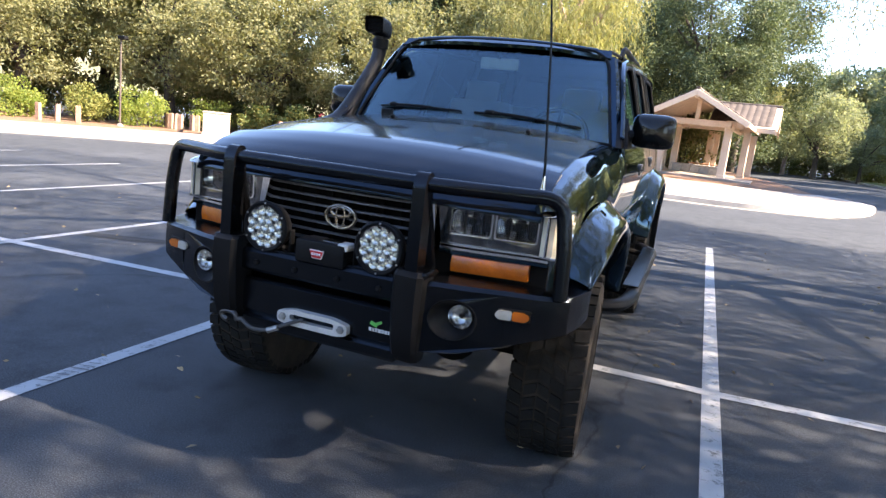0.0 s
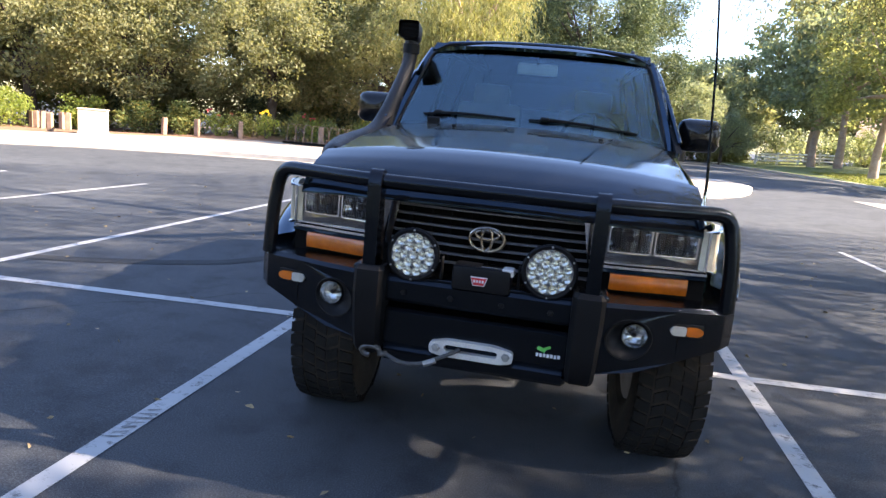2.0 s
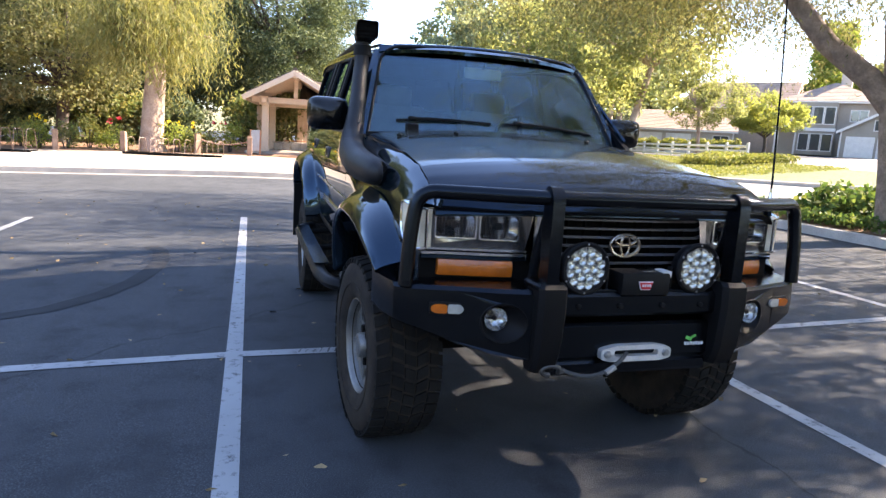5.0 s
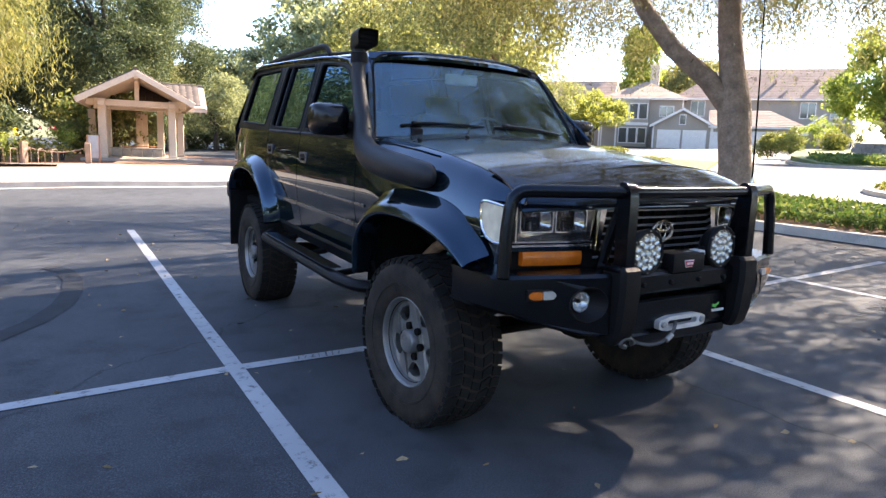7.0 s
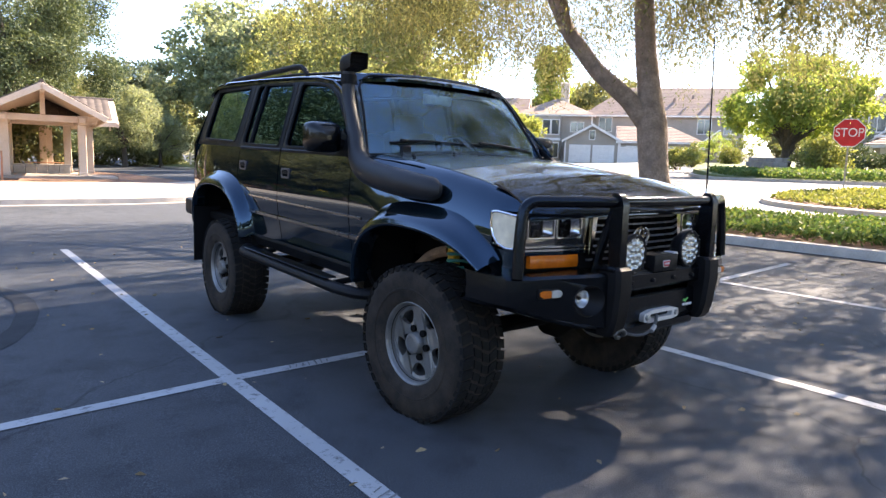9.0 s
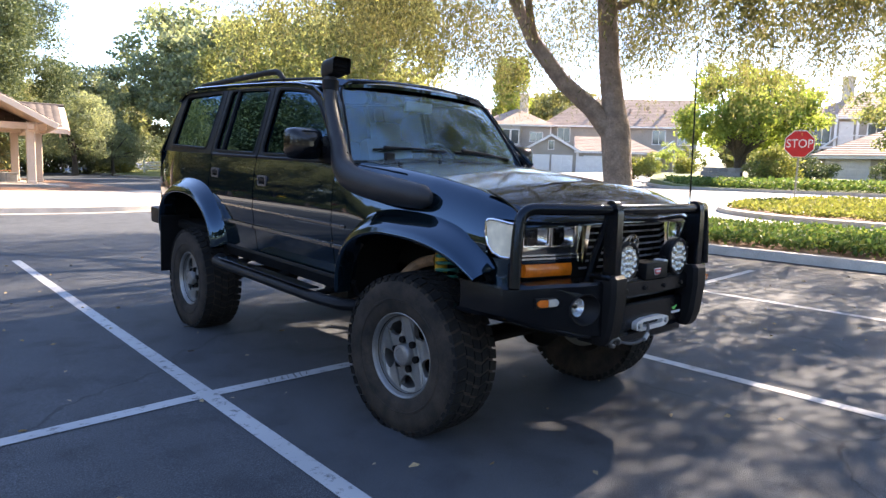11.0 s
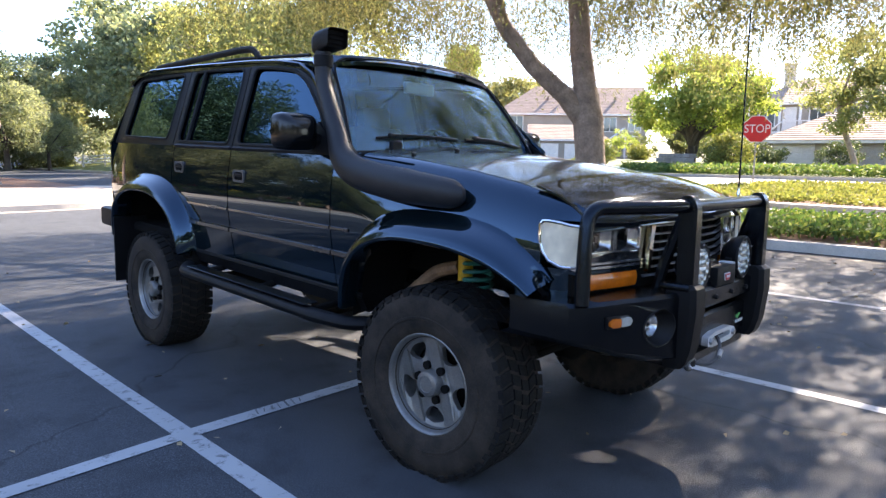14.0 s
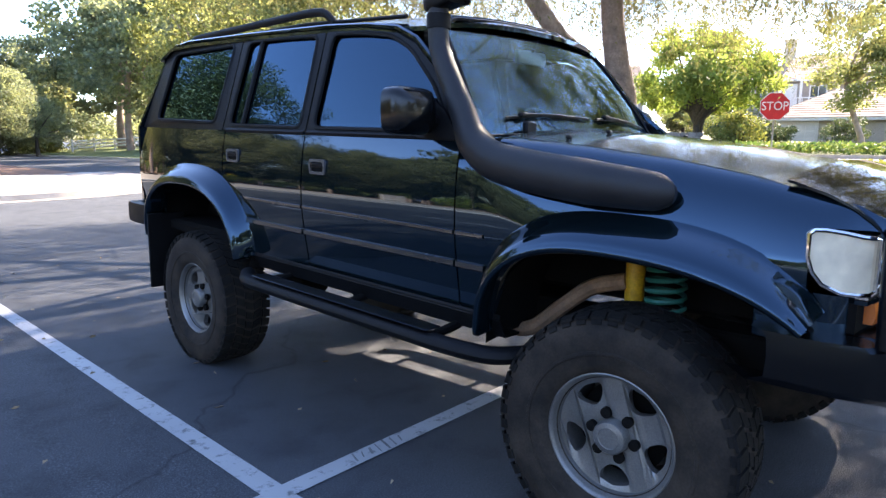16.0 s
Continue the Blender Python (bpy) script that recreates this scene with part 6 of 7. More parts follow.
# dark conifers behind the shelter
con_c = [crown_points(190, 4.0, 4.0, 5.6, 6.6, 0.6, 0.28), crown_points(150, 3.2, 3.2, 4.6, 6.0, 0.6, 0.28)]
con = [tree("conifer", "tall dark green conifer behind the shelter", pose(0.8 - 5.4 * k, 39 - 2 * k, gz(0, 39)), [(0, 0, -0.1, 0.34), (0, 0, 2.0, 0.3), (0, 0, 5.0, 0.24)], con_c[k], 0.20, PINE, BARK_DARK, 260, 10, clump_r=0.9, droop=0.25, slim=0.3) for k in (0, 1)]
for o in con:
    o["group"] = "conifers behind the shelter"
for k, x, y, sc, rz in ((0, 3.1, 47, 1.15, 80), (0, -5.0, 45, 1.2, 20), (0, -11.5, 41, 1.6, 230), (0, -18.5, 38, 1.5, 130), (1, -15.0, 35.5, 1.55, 310)):
    copy_thing(con[k], pose(x, y, gz(x, y), 0, 0, rz) @ Matrix.Scale(sc, 4))

# sycamores by the drive
syc_c = [crown_points(170, 5.4, 5.2, 4.3, 7.2, 0.5, 0.04), crown_points(150, 4.8, 4.8, 4.0, 6.6, 0.5, 0.04)]
lean = [[(0, 0, -0.1, 0.30), (0.2, 0.1, 1.2, 0.22), (0.9, 0.3, 3.2, 0.19), (1.5, 0.4, 5.2, 0.15)], [(0, 0, -0.1, 0.28), (0.0, 0.1, 1.4, 0.22), (0.2, 0.1, 4.6, 0.17)]]
syc = [tree("sycamore", "yellow-green sycamore with pale slender trunk on the verge", pose(x, y, gz(x, y)), lean[k], syc_c[k], 0.19, SYCAMORE, BARK_PALE, 125, 12, clump_r=0.85, slim=0.85) for k, (x, y) in enumerate(((17.8, 27.4), (16.9, 37.0)))]
# Far version of the sycamore, its leaf colour greyed to carry haze.
far_syc = tree("sycamore", "far sycamore with pale slender trunk on the verge, leaf colour greyed for haze", pose(20.6, 58.0, gz(20.6, 58.0), 0, 0, 30) @ Matrix.Scale(1.25, 4), lean[1], syc_c[1], 0.25, HAZY_LEAF, BARK_PALE, 64, 8, clump_r=0.85, slim=0.85)
for o in syc + [far_syc]:
    o["group"] = "sycamores on the verge"
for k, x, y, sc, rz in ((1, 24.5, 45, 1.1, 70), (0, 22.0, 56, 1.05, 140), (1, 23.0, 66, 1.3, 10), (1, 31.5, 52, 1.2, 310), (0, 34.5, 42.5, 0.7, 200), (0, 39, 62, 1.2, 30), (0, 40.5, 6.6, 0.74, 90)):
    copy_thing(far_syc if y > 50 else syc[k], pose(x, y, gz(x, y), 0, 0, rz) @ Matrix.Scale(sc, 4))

# clipped-looking round tree before the houses
rt = Vector((34.6, 13.8, 1.25))
c = crown_points(230, 4.1, 4.1, 2.9, 4.0, 0.6, 0.16)
c = c[c[:, 2] > 2.6]
tree("round_tree", "broad bright green tree with low spreading limbs", Matrix.Translation(rt), [(0.3, 0, -0.2, 0.24), (0.2, 0.1, 0.8, 0.2), (0, 0, 1.6, 0.19)], c, 0.19, ELM, BARK_DARK, 150, 26, clump_r=0.6, slim=0.6)
# second stem
part("stem", tube(bmesh.new(), [(1.1, 0.3, -0.2), (0.9, 0.2, 0.8), (1.3, 0.2, 1.9), (1.8, 0.3, 2.8)], [0.2, 0.16, 0.13, 0.08], 8), BARK_DARK, bpy.data.objects["round_tree"])

# small rounded tree by the end of the fence
c = crown_points(120, 3.5, 3.5, 2.0, 3.8, 0.6, 0.12)
c = c[c[:, 2] > 2.4]
tree("small_tree", "small rounded yellow-green tree near the low houses", pose(42.4, 43.8, gz(42.4, 43.8, 0.0)), [(0, 0, -0.1, 0.20), (0.1, 0, 0.9, 0.15), (0.1, 0.1, 1.8, 0.13)], c, 0.22, SUNNY, BARK_DARK, 90, 12, clump_r=0.55, slim=0.6)

# ---- shelter ----
SH = pose(0.62, 25.70, 0.44, 0, 0, -6.7)
shelter = thing("shelter", "open cream timber pavilion with weathered tile roof", "shelter", "", SH)
HW, EAVE, PEAK = 2.09, 2.36, 3.49
BACK, CROSS, WING = 9.4, 7.0, 2.95


def shelter_post(x, y, w=0.30, h=2.16):
    p = part("post", box(bmesh.new(), (x, y, h / 2), (w, w, h), 0.02), STUCCO, shelter)
    part("post_foot", box(bmesh.new(), (x, y, 0.10), (w + 0.03, w + 0.03, 0.18), 0.015), STUCCO, p)


for x, y in ((-1.30, 1.25), (1.30, 1.25), (-1.30, 5.2), (1.78, 5.3), (0.92, 5.6), (-2.0, 6.2), (-0.02, 7.6), (0.22, 7.9), (1.9, 8.6)):
    shelter_post(x, y)
part("cross_beam", box(bmesh.new(), (0, 1.22, 2.27), (3.7, 0.24, 0.26), 0.02), BEAM, shelter)
part("cross_beam", box(bmesh.new(), (0, 5.2, 2.27), (3.7, 0.24, 0.26), 0.02), BEAM, shelter)
for x in (-1.30, 1.30):
    part("side_beam", box(bmesh.new(), (x, 4.4, 2.23), (0.24, 7.6, 0.22), 0.02), BEAM, shelter)
    part("post_bracket", box(bmesh.new(), (x * 1.05, 1.08, 2.24), (0.40, 0.10, 0.38), 0.02), BEAM, shelter)
part("king_post", box(bmesh.new(), (0, 1.10, 2.86), (0.17, 0.15, 0.92), 0.01), BEAM, shelter)
part("ridge_beam", box(bmesh.new(), (0, 4.6, PEAK - 0.20), (0.16, 9.3, 0.24), 0.01), BEAM, shelter)
part("ridge_end", box(bmesh.new(), (0, -0.02, PEAK - 0.12), (0.24, 0.10, 0.26), 0.01), BEAM, shelter)
tile_me = finish("roof_tile", sheet(bmesh.new(), [[(0.24 * k - 0.12, v, 0.020 * math.sin(math.pi * (v / 0.30 + 0.5)) + 0.024 * (1 - k)) for v in spread(-0.15, 0.15, 5)] for k in (0, 1)], (0, 0, -0.012)), TILE)
slope = math.atan2(PEAK - EAVE, HW)
run = math.hypot(HW, PEAK - EAVE)


def shelter_slope(base, length, name, deck=0.06):
    """One slope of the roof: a deck whose local +x runs down the slope, with tiles on it."""
    rf = part(name, box(bmesh.new(), (0, 0, 0), (run, length, deck), 0.0), BEAM, shelter)
    rf.matrix_basis = base
    for i in range(int(run / 0.243)):
        for j in range(int(length / 0.303)):
            o = new("roof_tile", tile_me)
            o.parent = rf
            o.matrix_basis = Matrix.Translation((-run / 2 + 0.13 + 0.243 * i, -length / 2 + 0.16 + 0.303 * j, 0.048))
    return rf


for s in (-1, 1):
    turn = Matrix.Rotation(0 if s > 0 else math.pi, 4, "Z")
    shelter_slope(Matrix.Translation((s * HW / 2, BACK / 2 - 0.1, (PEAK + EAVE) / 2)) @ turn @ Matrix.Rotation(slope, 4, "Y"), BACK, "roof")
    part("barge_board", box(bmesh.new(), Vector((s * HW / 2, -0.14, (PEAK + EAVE) / 2 - 0.10)), (run + 0.06, 0.07, 0.22), 0.01, Matrix.Rotation(s * slope, 4, "Y")), BEAM, shelter)
    part("fascia", box(bmesh.new(), (s * HW, BACK / 2 - 0.1, EAVE - 0.08), (0.06, BACK, 0.17), 0.0), BEAM, shelter)
    # cross gable behind, over the side bay
    down = Matrix.Rotation(radians(-90 if s > 0 else 90), 4, "Z")
    if s > 0:
        shelter_slope(Matrix.Translation((WING / 2, CROSS - HW / 2, (PEAK + EAVE) / 2 + 0.02)) @ down @ Matrix.Rotation(slope, 4, "Y"), WING, "wing_roof")
    else:
        shelter_slope(Matrix.Translation((WING / 2, CROSS + HW / 2, (PEAK + EAVE) / 2 + 0.02)) @ down @ Matrix.Rotation(slope, 4, "Y"), WING, "wing_roof")
    part("wing_barge_board", box(bmesh.new(), Vector((WING, CROSS - s * HW / 2, (PEAK + EAVE) / 2 - 0.10)), (0.07, run + 0.06, 0.22), 0.01, Matrix.Rotation(s * slope, 4, "X")), BEAM, shelter)
part("wing_fascia", box(bmesh.new(), (WING / 2 + 0.9, CROSS - HW, EAVE - 0.08), (WING - 1.7, 0.06, 0.17), 0.0), BEAM, shelter)
part("ridge_cap", tube(bmesh.new(), [(0, -0.12, PEAK + 0.05), (0, BACK - 0.2, PEAK + 0.05)], 0.09, 8), TILE, shelter)
part("wing_ridge_cap", tube(bmesh.new(), [(0, CROSS, PEAK + 0.06), (WING, CROSS, PEAK + 0.06)], 0.09, 8), TILE, shelter)
part("floor_slab", box(bmesh.new(), (0.2, 4.6, -0.04), (4.6, 8.0, 0.18), 0.02), CONCRETE, shelter)
part("step_slab", box(bmesh.new(), (0.75, 1.05, 0.02), (1.9, 0.9, 0.10), 0.02), CONCRETE, shelter)
seat_wall = thing("seat_wall", "low pale block seat wall inside the shelter", "wall", "", SH @ Matrix.Translation((-0.1, 4.2, 0.05)))
for i in range(5):
    part("block", box(bmesh.new(), (-0.84 + 0.42 * i, 0, 0.17), (0.412, 0.3, 0.34), 0.02), STONE, seat_wall)
part("coping", box(bmesh.new(), (0, 0, 0.37), (2.2, 0.36, 0.06), 0.015), STONE, seat_wall)
board = thing("easel_sign", "leaning wooden notice board on two legs", "notice board", "", pose(-0.98, 25.2, gz(-0.98, 25.2, 0.12), -9, 0, -8))
part("panel", box(bmesh.new(), (0, 0, 0.62), (0.34, 0.035, 0.86), 0.006), SEAT, board, "faded grey board")
for x in (-0.20, 0.20):
    part("leg", box(bmesh.new(), (x, 0.0, 0.53), (0.06, 0.05, 1.08), 0.006), WOOD_PALE, board)
bench = thing("bench", "low orange-brown wooden bench inside the shelter", "bench", "", SH @ Matrix.Translation((0.1, 6.2, 0.05)))
for k in range(3):
    part("slat", box(bmesh.new(), (0, -0.16 + 0.16 * k, 0.44), (1.7, 0.145, 0.05), 0.01), WOOD_PALE, bench)
for x in (-0.7, 0.7):
    part("leg", box(bmesh.new(), (x, 0, 0.205), (0.12, 0.4, 0.41), 0.01), STUCCO, bench)

# ---- posts, box, rack, lamp ----
post = thing("timber_bollard", "short weathered square timber post", "bollard", "timber posts along the pavement", pose(-1.2, 24.5, gz(-1.2, 24.5)))
part("post", box(bmesh.new(), (0, 0, 0.36), (0.20, 0.20, 0.80), 0.015), WOOD_POST, post)
part("cap", box(bmesh.new(), (0, 0, 0.775), (0.17, 0.17, 0.03), 0.01), WOOD_POST, post)
for x, y, t in ((-3.2, 24.9, 2), (-5.9, 25.0, -1), (-8.2, 24.8, 1), (-10.8, 24.6, 0), (-14.66, 24.5, 2), (-16.8, 24.4, 0), (-18.43, 24.3, -2), (-21.2, 20.6, 1), (-25.6, 18.9, 3), (-26.3, 18.4, -2), (-27.0, 18.0, 1), (-30.2, 14.0, 0), (-22.4, 23.0, 2), (-23.1, 23.4, 0), (-23.7, 22.9, -2), (-24.3, 23.2, 1), (-21.8, 23.8, 2), (-24.9, 23.6, 0)):
    copy_thing(post, pose(x, y, gz(x, y), t, 0, 13 * t))
ubox = thing("utility_box", "beige painted metal utility cabinet on the pavement", "utility box", "", pose(-19.3, 20.8, gz(-19.3, 20.8, 0.155), 0, 0, 34))
part("body", box(bmesh.new(), (0, 0, 0.50), (1.05, 1.05, 0.92), 0.015), BOX_PAINT, ubox)
part("lid", box(bmesh.new(), (0, 0, 0.985), (1.11, 1.11, 0.06), 0.015), BOX_PAINT, ubox)
part("plinth", box(bmesh.new(), (0, 0, 0.02), (1.12, 1.12, 0.08), 0.01), CONCRETE, ubox)
part("door_seam", box(bmesh.new(), (0, -0.527, 0.5), (0.012, 0.004, 0.86), 0), DARK, ubox)
for k, (x, y) in enumerate(((-3.9, 23.2), (-10.2, 23.3))):
    rack = thing("bike_rack", "low brown-painted loop bicycle rack on dark base rails", "bicycle rack", "bike racks", pose(x, y, gz(x, y, 0.155), 0, 0, -3))
    part("base_rail", box(bmesh.new(), (0, -0.3, 0.03), (3.4, 0.11, 0.09), 0.01), DARK, rack)
    part("base_rail", box(bmesh.new(), (0, 0.3, 0.03), (3.4, 0.11, 0.09), 0.01), DARK, rack)
    for i in range(9):
        u = -1.55 + 0.39 * i
        part("loop", tube(bmesh.new(), round_path([(u, -0.3, 0.05), (u, -0.18, 0.60 + 0.22 * k), (u + 0.16, 0.1, 0.60 + 0.22 * k), (u + 0.16, 0.3, 0.05)], 0.1, 3), 0.012, 6), BRONZE, rack)
rope_posts = [(-3.2, 24.9), (-1.2, 24.5)]
for (x0, y0), (x1, y1) in zip(rope_posts, rope_posts[1:]):
    pts = [(x0 + (x1 - x0) * k, y0 + (y1 - y0) * k, gz(x0, y0) + 0.62 - 0.8 * k * (1 - k)) for k in spread(0, 1, 9)]
    tagged(part("rope", tube(bmesh.new(), pts, 0.022, 6), WOOD_POST, None, "sagging rope between timber posts"), category="rope")
lamp = thing("lamp_post", "dark slim lamp post by the bed", "lamp post", "", pose(-24.6, 20.3, gz(-24.6, 20.3)))
part("pole", tube(bmesh.new(), [(0, 0, 0), (0, 0, 4.0)], [0.05, 0.04], 10), BARK_DARK, lamp)
part("head", box(bmesh.new(), (0.12, 0, 4.06), (0.46, 0.26, 0.16), 0.03), PLASTIC, lamp)
part("base", lathe(bmesh.new(), [(0.0, 0.12), (0.10, 0.12), (0.16, 0.0)], 12), CONCRETE, lamp)

# ---- stop sign ----
sp = Vector((21.0, 5.83, gz(21.0, 6.1)))
yaw = math.degrees(math.atan2(6.1 + 2.6, 21.0 + 2.8)) - 90
sign = thing("stop_sign", "red octagonal stop sign on a galvanised post", "road sign", "", Matrix.Translation(sp) @ Matrix.Rotation(radians(yaw), 4, "Z"))
part("post", box(bmesh.new(), (0, 0.03, 1.15), (0.055, 0.04, 2.4), 0.005), GALV, sign)
ZC, OC = 2.84 - sp.z, 0.455 / math.cos(math.pi / 8)
octo = [(OC * math.cos(math.pi * (j + 0.5) / 4), ZC + OC * math.sin(math.pi * (j + 0.5) / 4)) for j in range(8)]
octi = [(u * 0.945, ZC + (v - ZC) * 0.945) for u, v in octo]
part("panel", slab(bmesh.new(), [octo], lambda u, v, d: Vector((u, d, v)), 0.006), WHITE, sign, "white bordered octagon")
part("red_field", slab(bmesh.new(), [octi], lambda u, v, d: Vector((u, -0.004 + d, v)), 0.003), SIGN_RED, sign, "red field")
fc = bpy.data.curves.new("stop_word", "FONT")
fc.body, fc.size, fc.align_x, fc.align_y, fc.extrude = "STOP", 0.40, "CENTER", "CENTER", 0.002
fc.materials.append(WHITE)
fo = new("stop_word", fc)
fo.parent, fo.matrix_basis = sign, pose(0, -0.007, ZC, 90, 0, 0) @ Matrix.Diagonal((0.85, 1.0, 1.0, 1))

# ---- white rail fence on the verge ----
fence = thing("rail_fence", "white painted post and rail fence along the verge", "fence")
fp = [(27.0, 28.6), (27.6, 32.0), (28.3, 37), (29.2, 43), (30, 50), (32, 60)]
fl_d = [0.0]
for p, q in zip(fp, fp[1:]):
    fl_d.append(fl_d[-1] + math.dist(p, q))
fpts = []
for t in spread(0, fl_d[-1], 15):
    x, y = along(t, [(d, p[0]) for d, p in zip(fl_d, fp)]), along(t, [(d, p[1]) for d, p in zip(fl_d, fp)])
    fpts.append(Vector((x, y, gz(x, y))))
fpts2 = [Vector((x, y, gz(x, y))) for x, y in ((19.0, 62.0), (21.0, 62.6), (23.0, 63.2), (25.0, 63.8), (17.0, 61.4))]
for p in fpts + fpts2:
    part("post", box(bmesh.new(), p + Vector((0, 0, 0.58)), (0.15, 0.15, 1.16), 0.015), WHITE_PAINT, fence)
for row in (fpts, sorted(fpts2, key=lambda v: v.x)):
    for p, q in zip(row, row[1:]):
        for h in (0.34, 0.64, 0.94):
            part("rail", tube(bmesh.new(), [p + Vector((0, 0, h)), q + Vector((0, 0, h))], 0.075, 4), WHITE_PAINT, fence)

# ---- houses across the road ----
def roof_slopes(w, d, eave, peak, hips, over=0.42):
    """Corners of each slope, eave to ridge; the ridge runs along x and stops short by each hip."""
    drop = over * (peak - eave) / (d / 2)
    ex, ey, ez = w / 2 + over, d / 2 + over, eave - drop
    l, r = -ex + hips[0] * (ey if hips[0] <= 1 else 1), ex - hips[1] * (ey if hips[1] <= 1 else 1)
    out = [((-ex, -ey, ez), (ex, -ey, ez), (r, 0, peak), (l, 0, peak)), ((ex, ey, ez), (-ex, ey, ez), (l, 0, peak), (r, 0, peak))]
    if hips[0]:
        out.append(((-ex, ey, ez), (-ex, -ey, ez), (l, 0, peak), (l, 0, peak)))
    if hips[1]:
        out.append(((ex, -ey, ez), (ex, ey, ez), (r, 0, peak), (r, 0, peak)))
    return [[Vector(p) for p in q] for q in out]


def roof_deck(bm, slopes, thick=0.16):
    for a, b, c, e in slopes:
        sheet(bm, [[a, e], [b, c]], (0, 0, thick))
    return bm


def tile_courses(bm, slopes, thick=0.16):
    """Raised courses of tile on each slope."""
    for a, b, c, e in slopes:
        n = max(4, int(((a + b) / 2 - (c + e) / 2).length / 0.40))
        for i in range(n):
            k0, k1 = i / n, (i + 1) / n - 0.0001
            p, q, r, t = a.lerp(e, k0), b.lerp(c, k0), a.lerp(e, k1), b.lerp(c, k1)
            up0, up1 = Vector((0, 0, thick + 0.055)), Vector((0, 0, thick + 0.020))
            sheet(bm, [[p + up0, r + up1], [q + up0, t + up1]], (0, 0, -0.05))
    return bm


def window_unit(parent, x, y, z, w, h, bars=1, arched=False):
    """Frame, dark pane and bars on a wall that faces -y."""
    fr = part("window", slab(bmesh.new(), [[(x - w / 2 - 0.09, z - 0.09), (x + w / 2 + 0.09, z - 0.09), (x + w / 2 + 0.09, z + h + 0.09), (x - w / 2 - 0.09, z + h + 0.09)], [(x - w / 2, z), (x - w / 2, z + h), (x + w / 2, z + h), (x + w / 2, z)]], lambda u, v, d: Vector((u, y - 0.06 + d, v)), 0.08), WHITE_PAINT, parent)
    part("pane", box(bmesh.new(), (x, y - 0.012, z + h / 2), (w, 0.02, h), 0), DARK_GLASS, fr)
    for i in range(bars):
        part("glazing_bar", box(bmesh.new(), (x - w / 2 + w * (i + 1) / (bars + 1), y - 0.035, z + h / 2), (0.06, 0.04, h), 0), WHITE_PAINT, fr)
    return fr


def garage_door(parent, x, y, w=2.5, h=2.15):
    d = part("garage_door", box(bmesh.new(), (x, y - 0.03, h / 2), (w, 0.05, h), 0.005), WHITE_PAINT, parent, "white panelled garage door")
    for i in range(4):
        for j in range(4):
            part("door_panel", box(bmesh.new(), (x - w / 2 + w * (j + 0.5) / 4, y - 0.06, h * (i + 0.5) / 4), (w / 4 - 0.10, 0.02, h / 4 - 0.10), 0.008), WHITE_PAINT, d)
    part("door_surround", slab(bmesh.new(), [[(x - w / 2 - 0.14, 0), (x + w / 2 + 0.14, 0), (x + w / 2 + 0.14, h + 0.14), (x - w / 2 - 0.14, h + 0.14)], [(x - w / 2, 0.0), (x - w / 2, h), (x + w / 2, h), (x + w / 2, 0.0)]], lambda u, v, q: Vector((u, y - 0.07 + q, v)), 0.07), WHITE_PAINT, d)
    return d


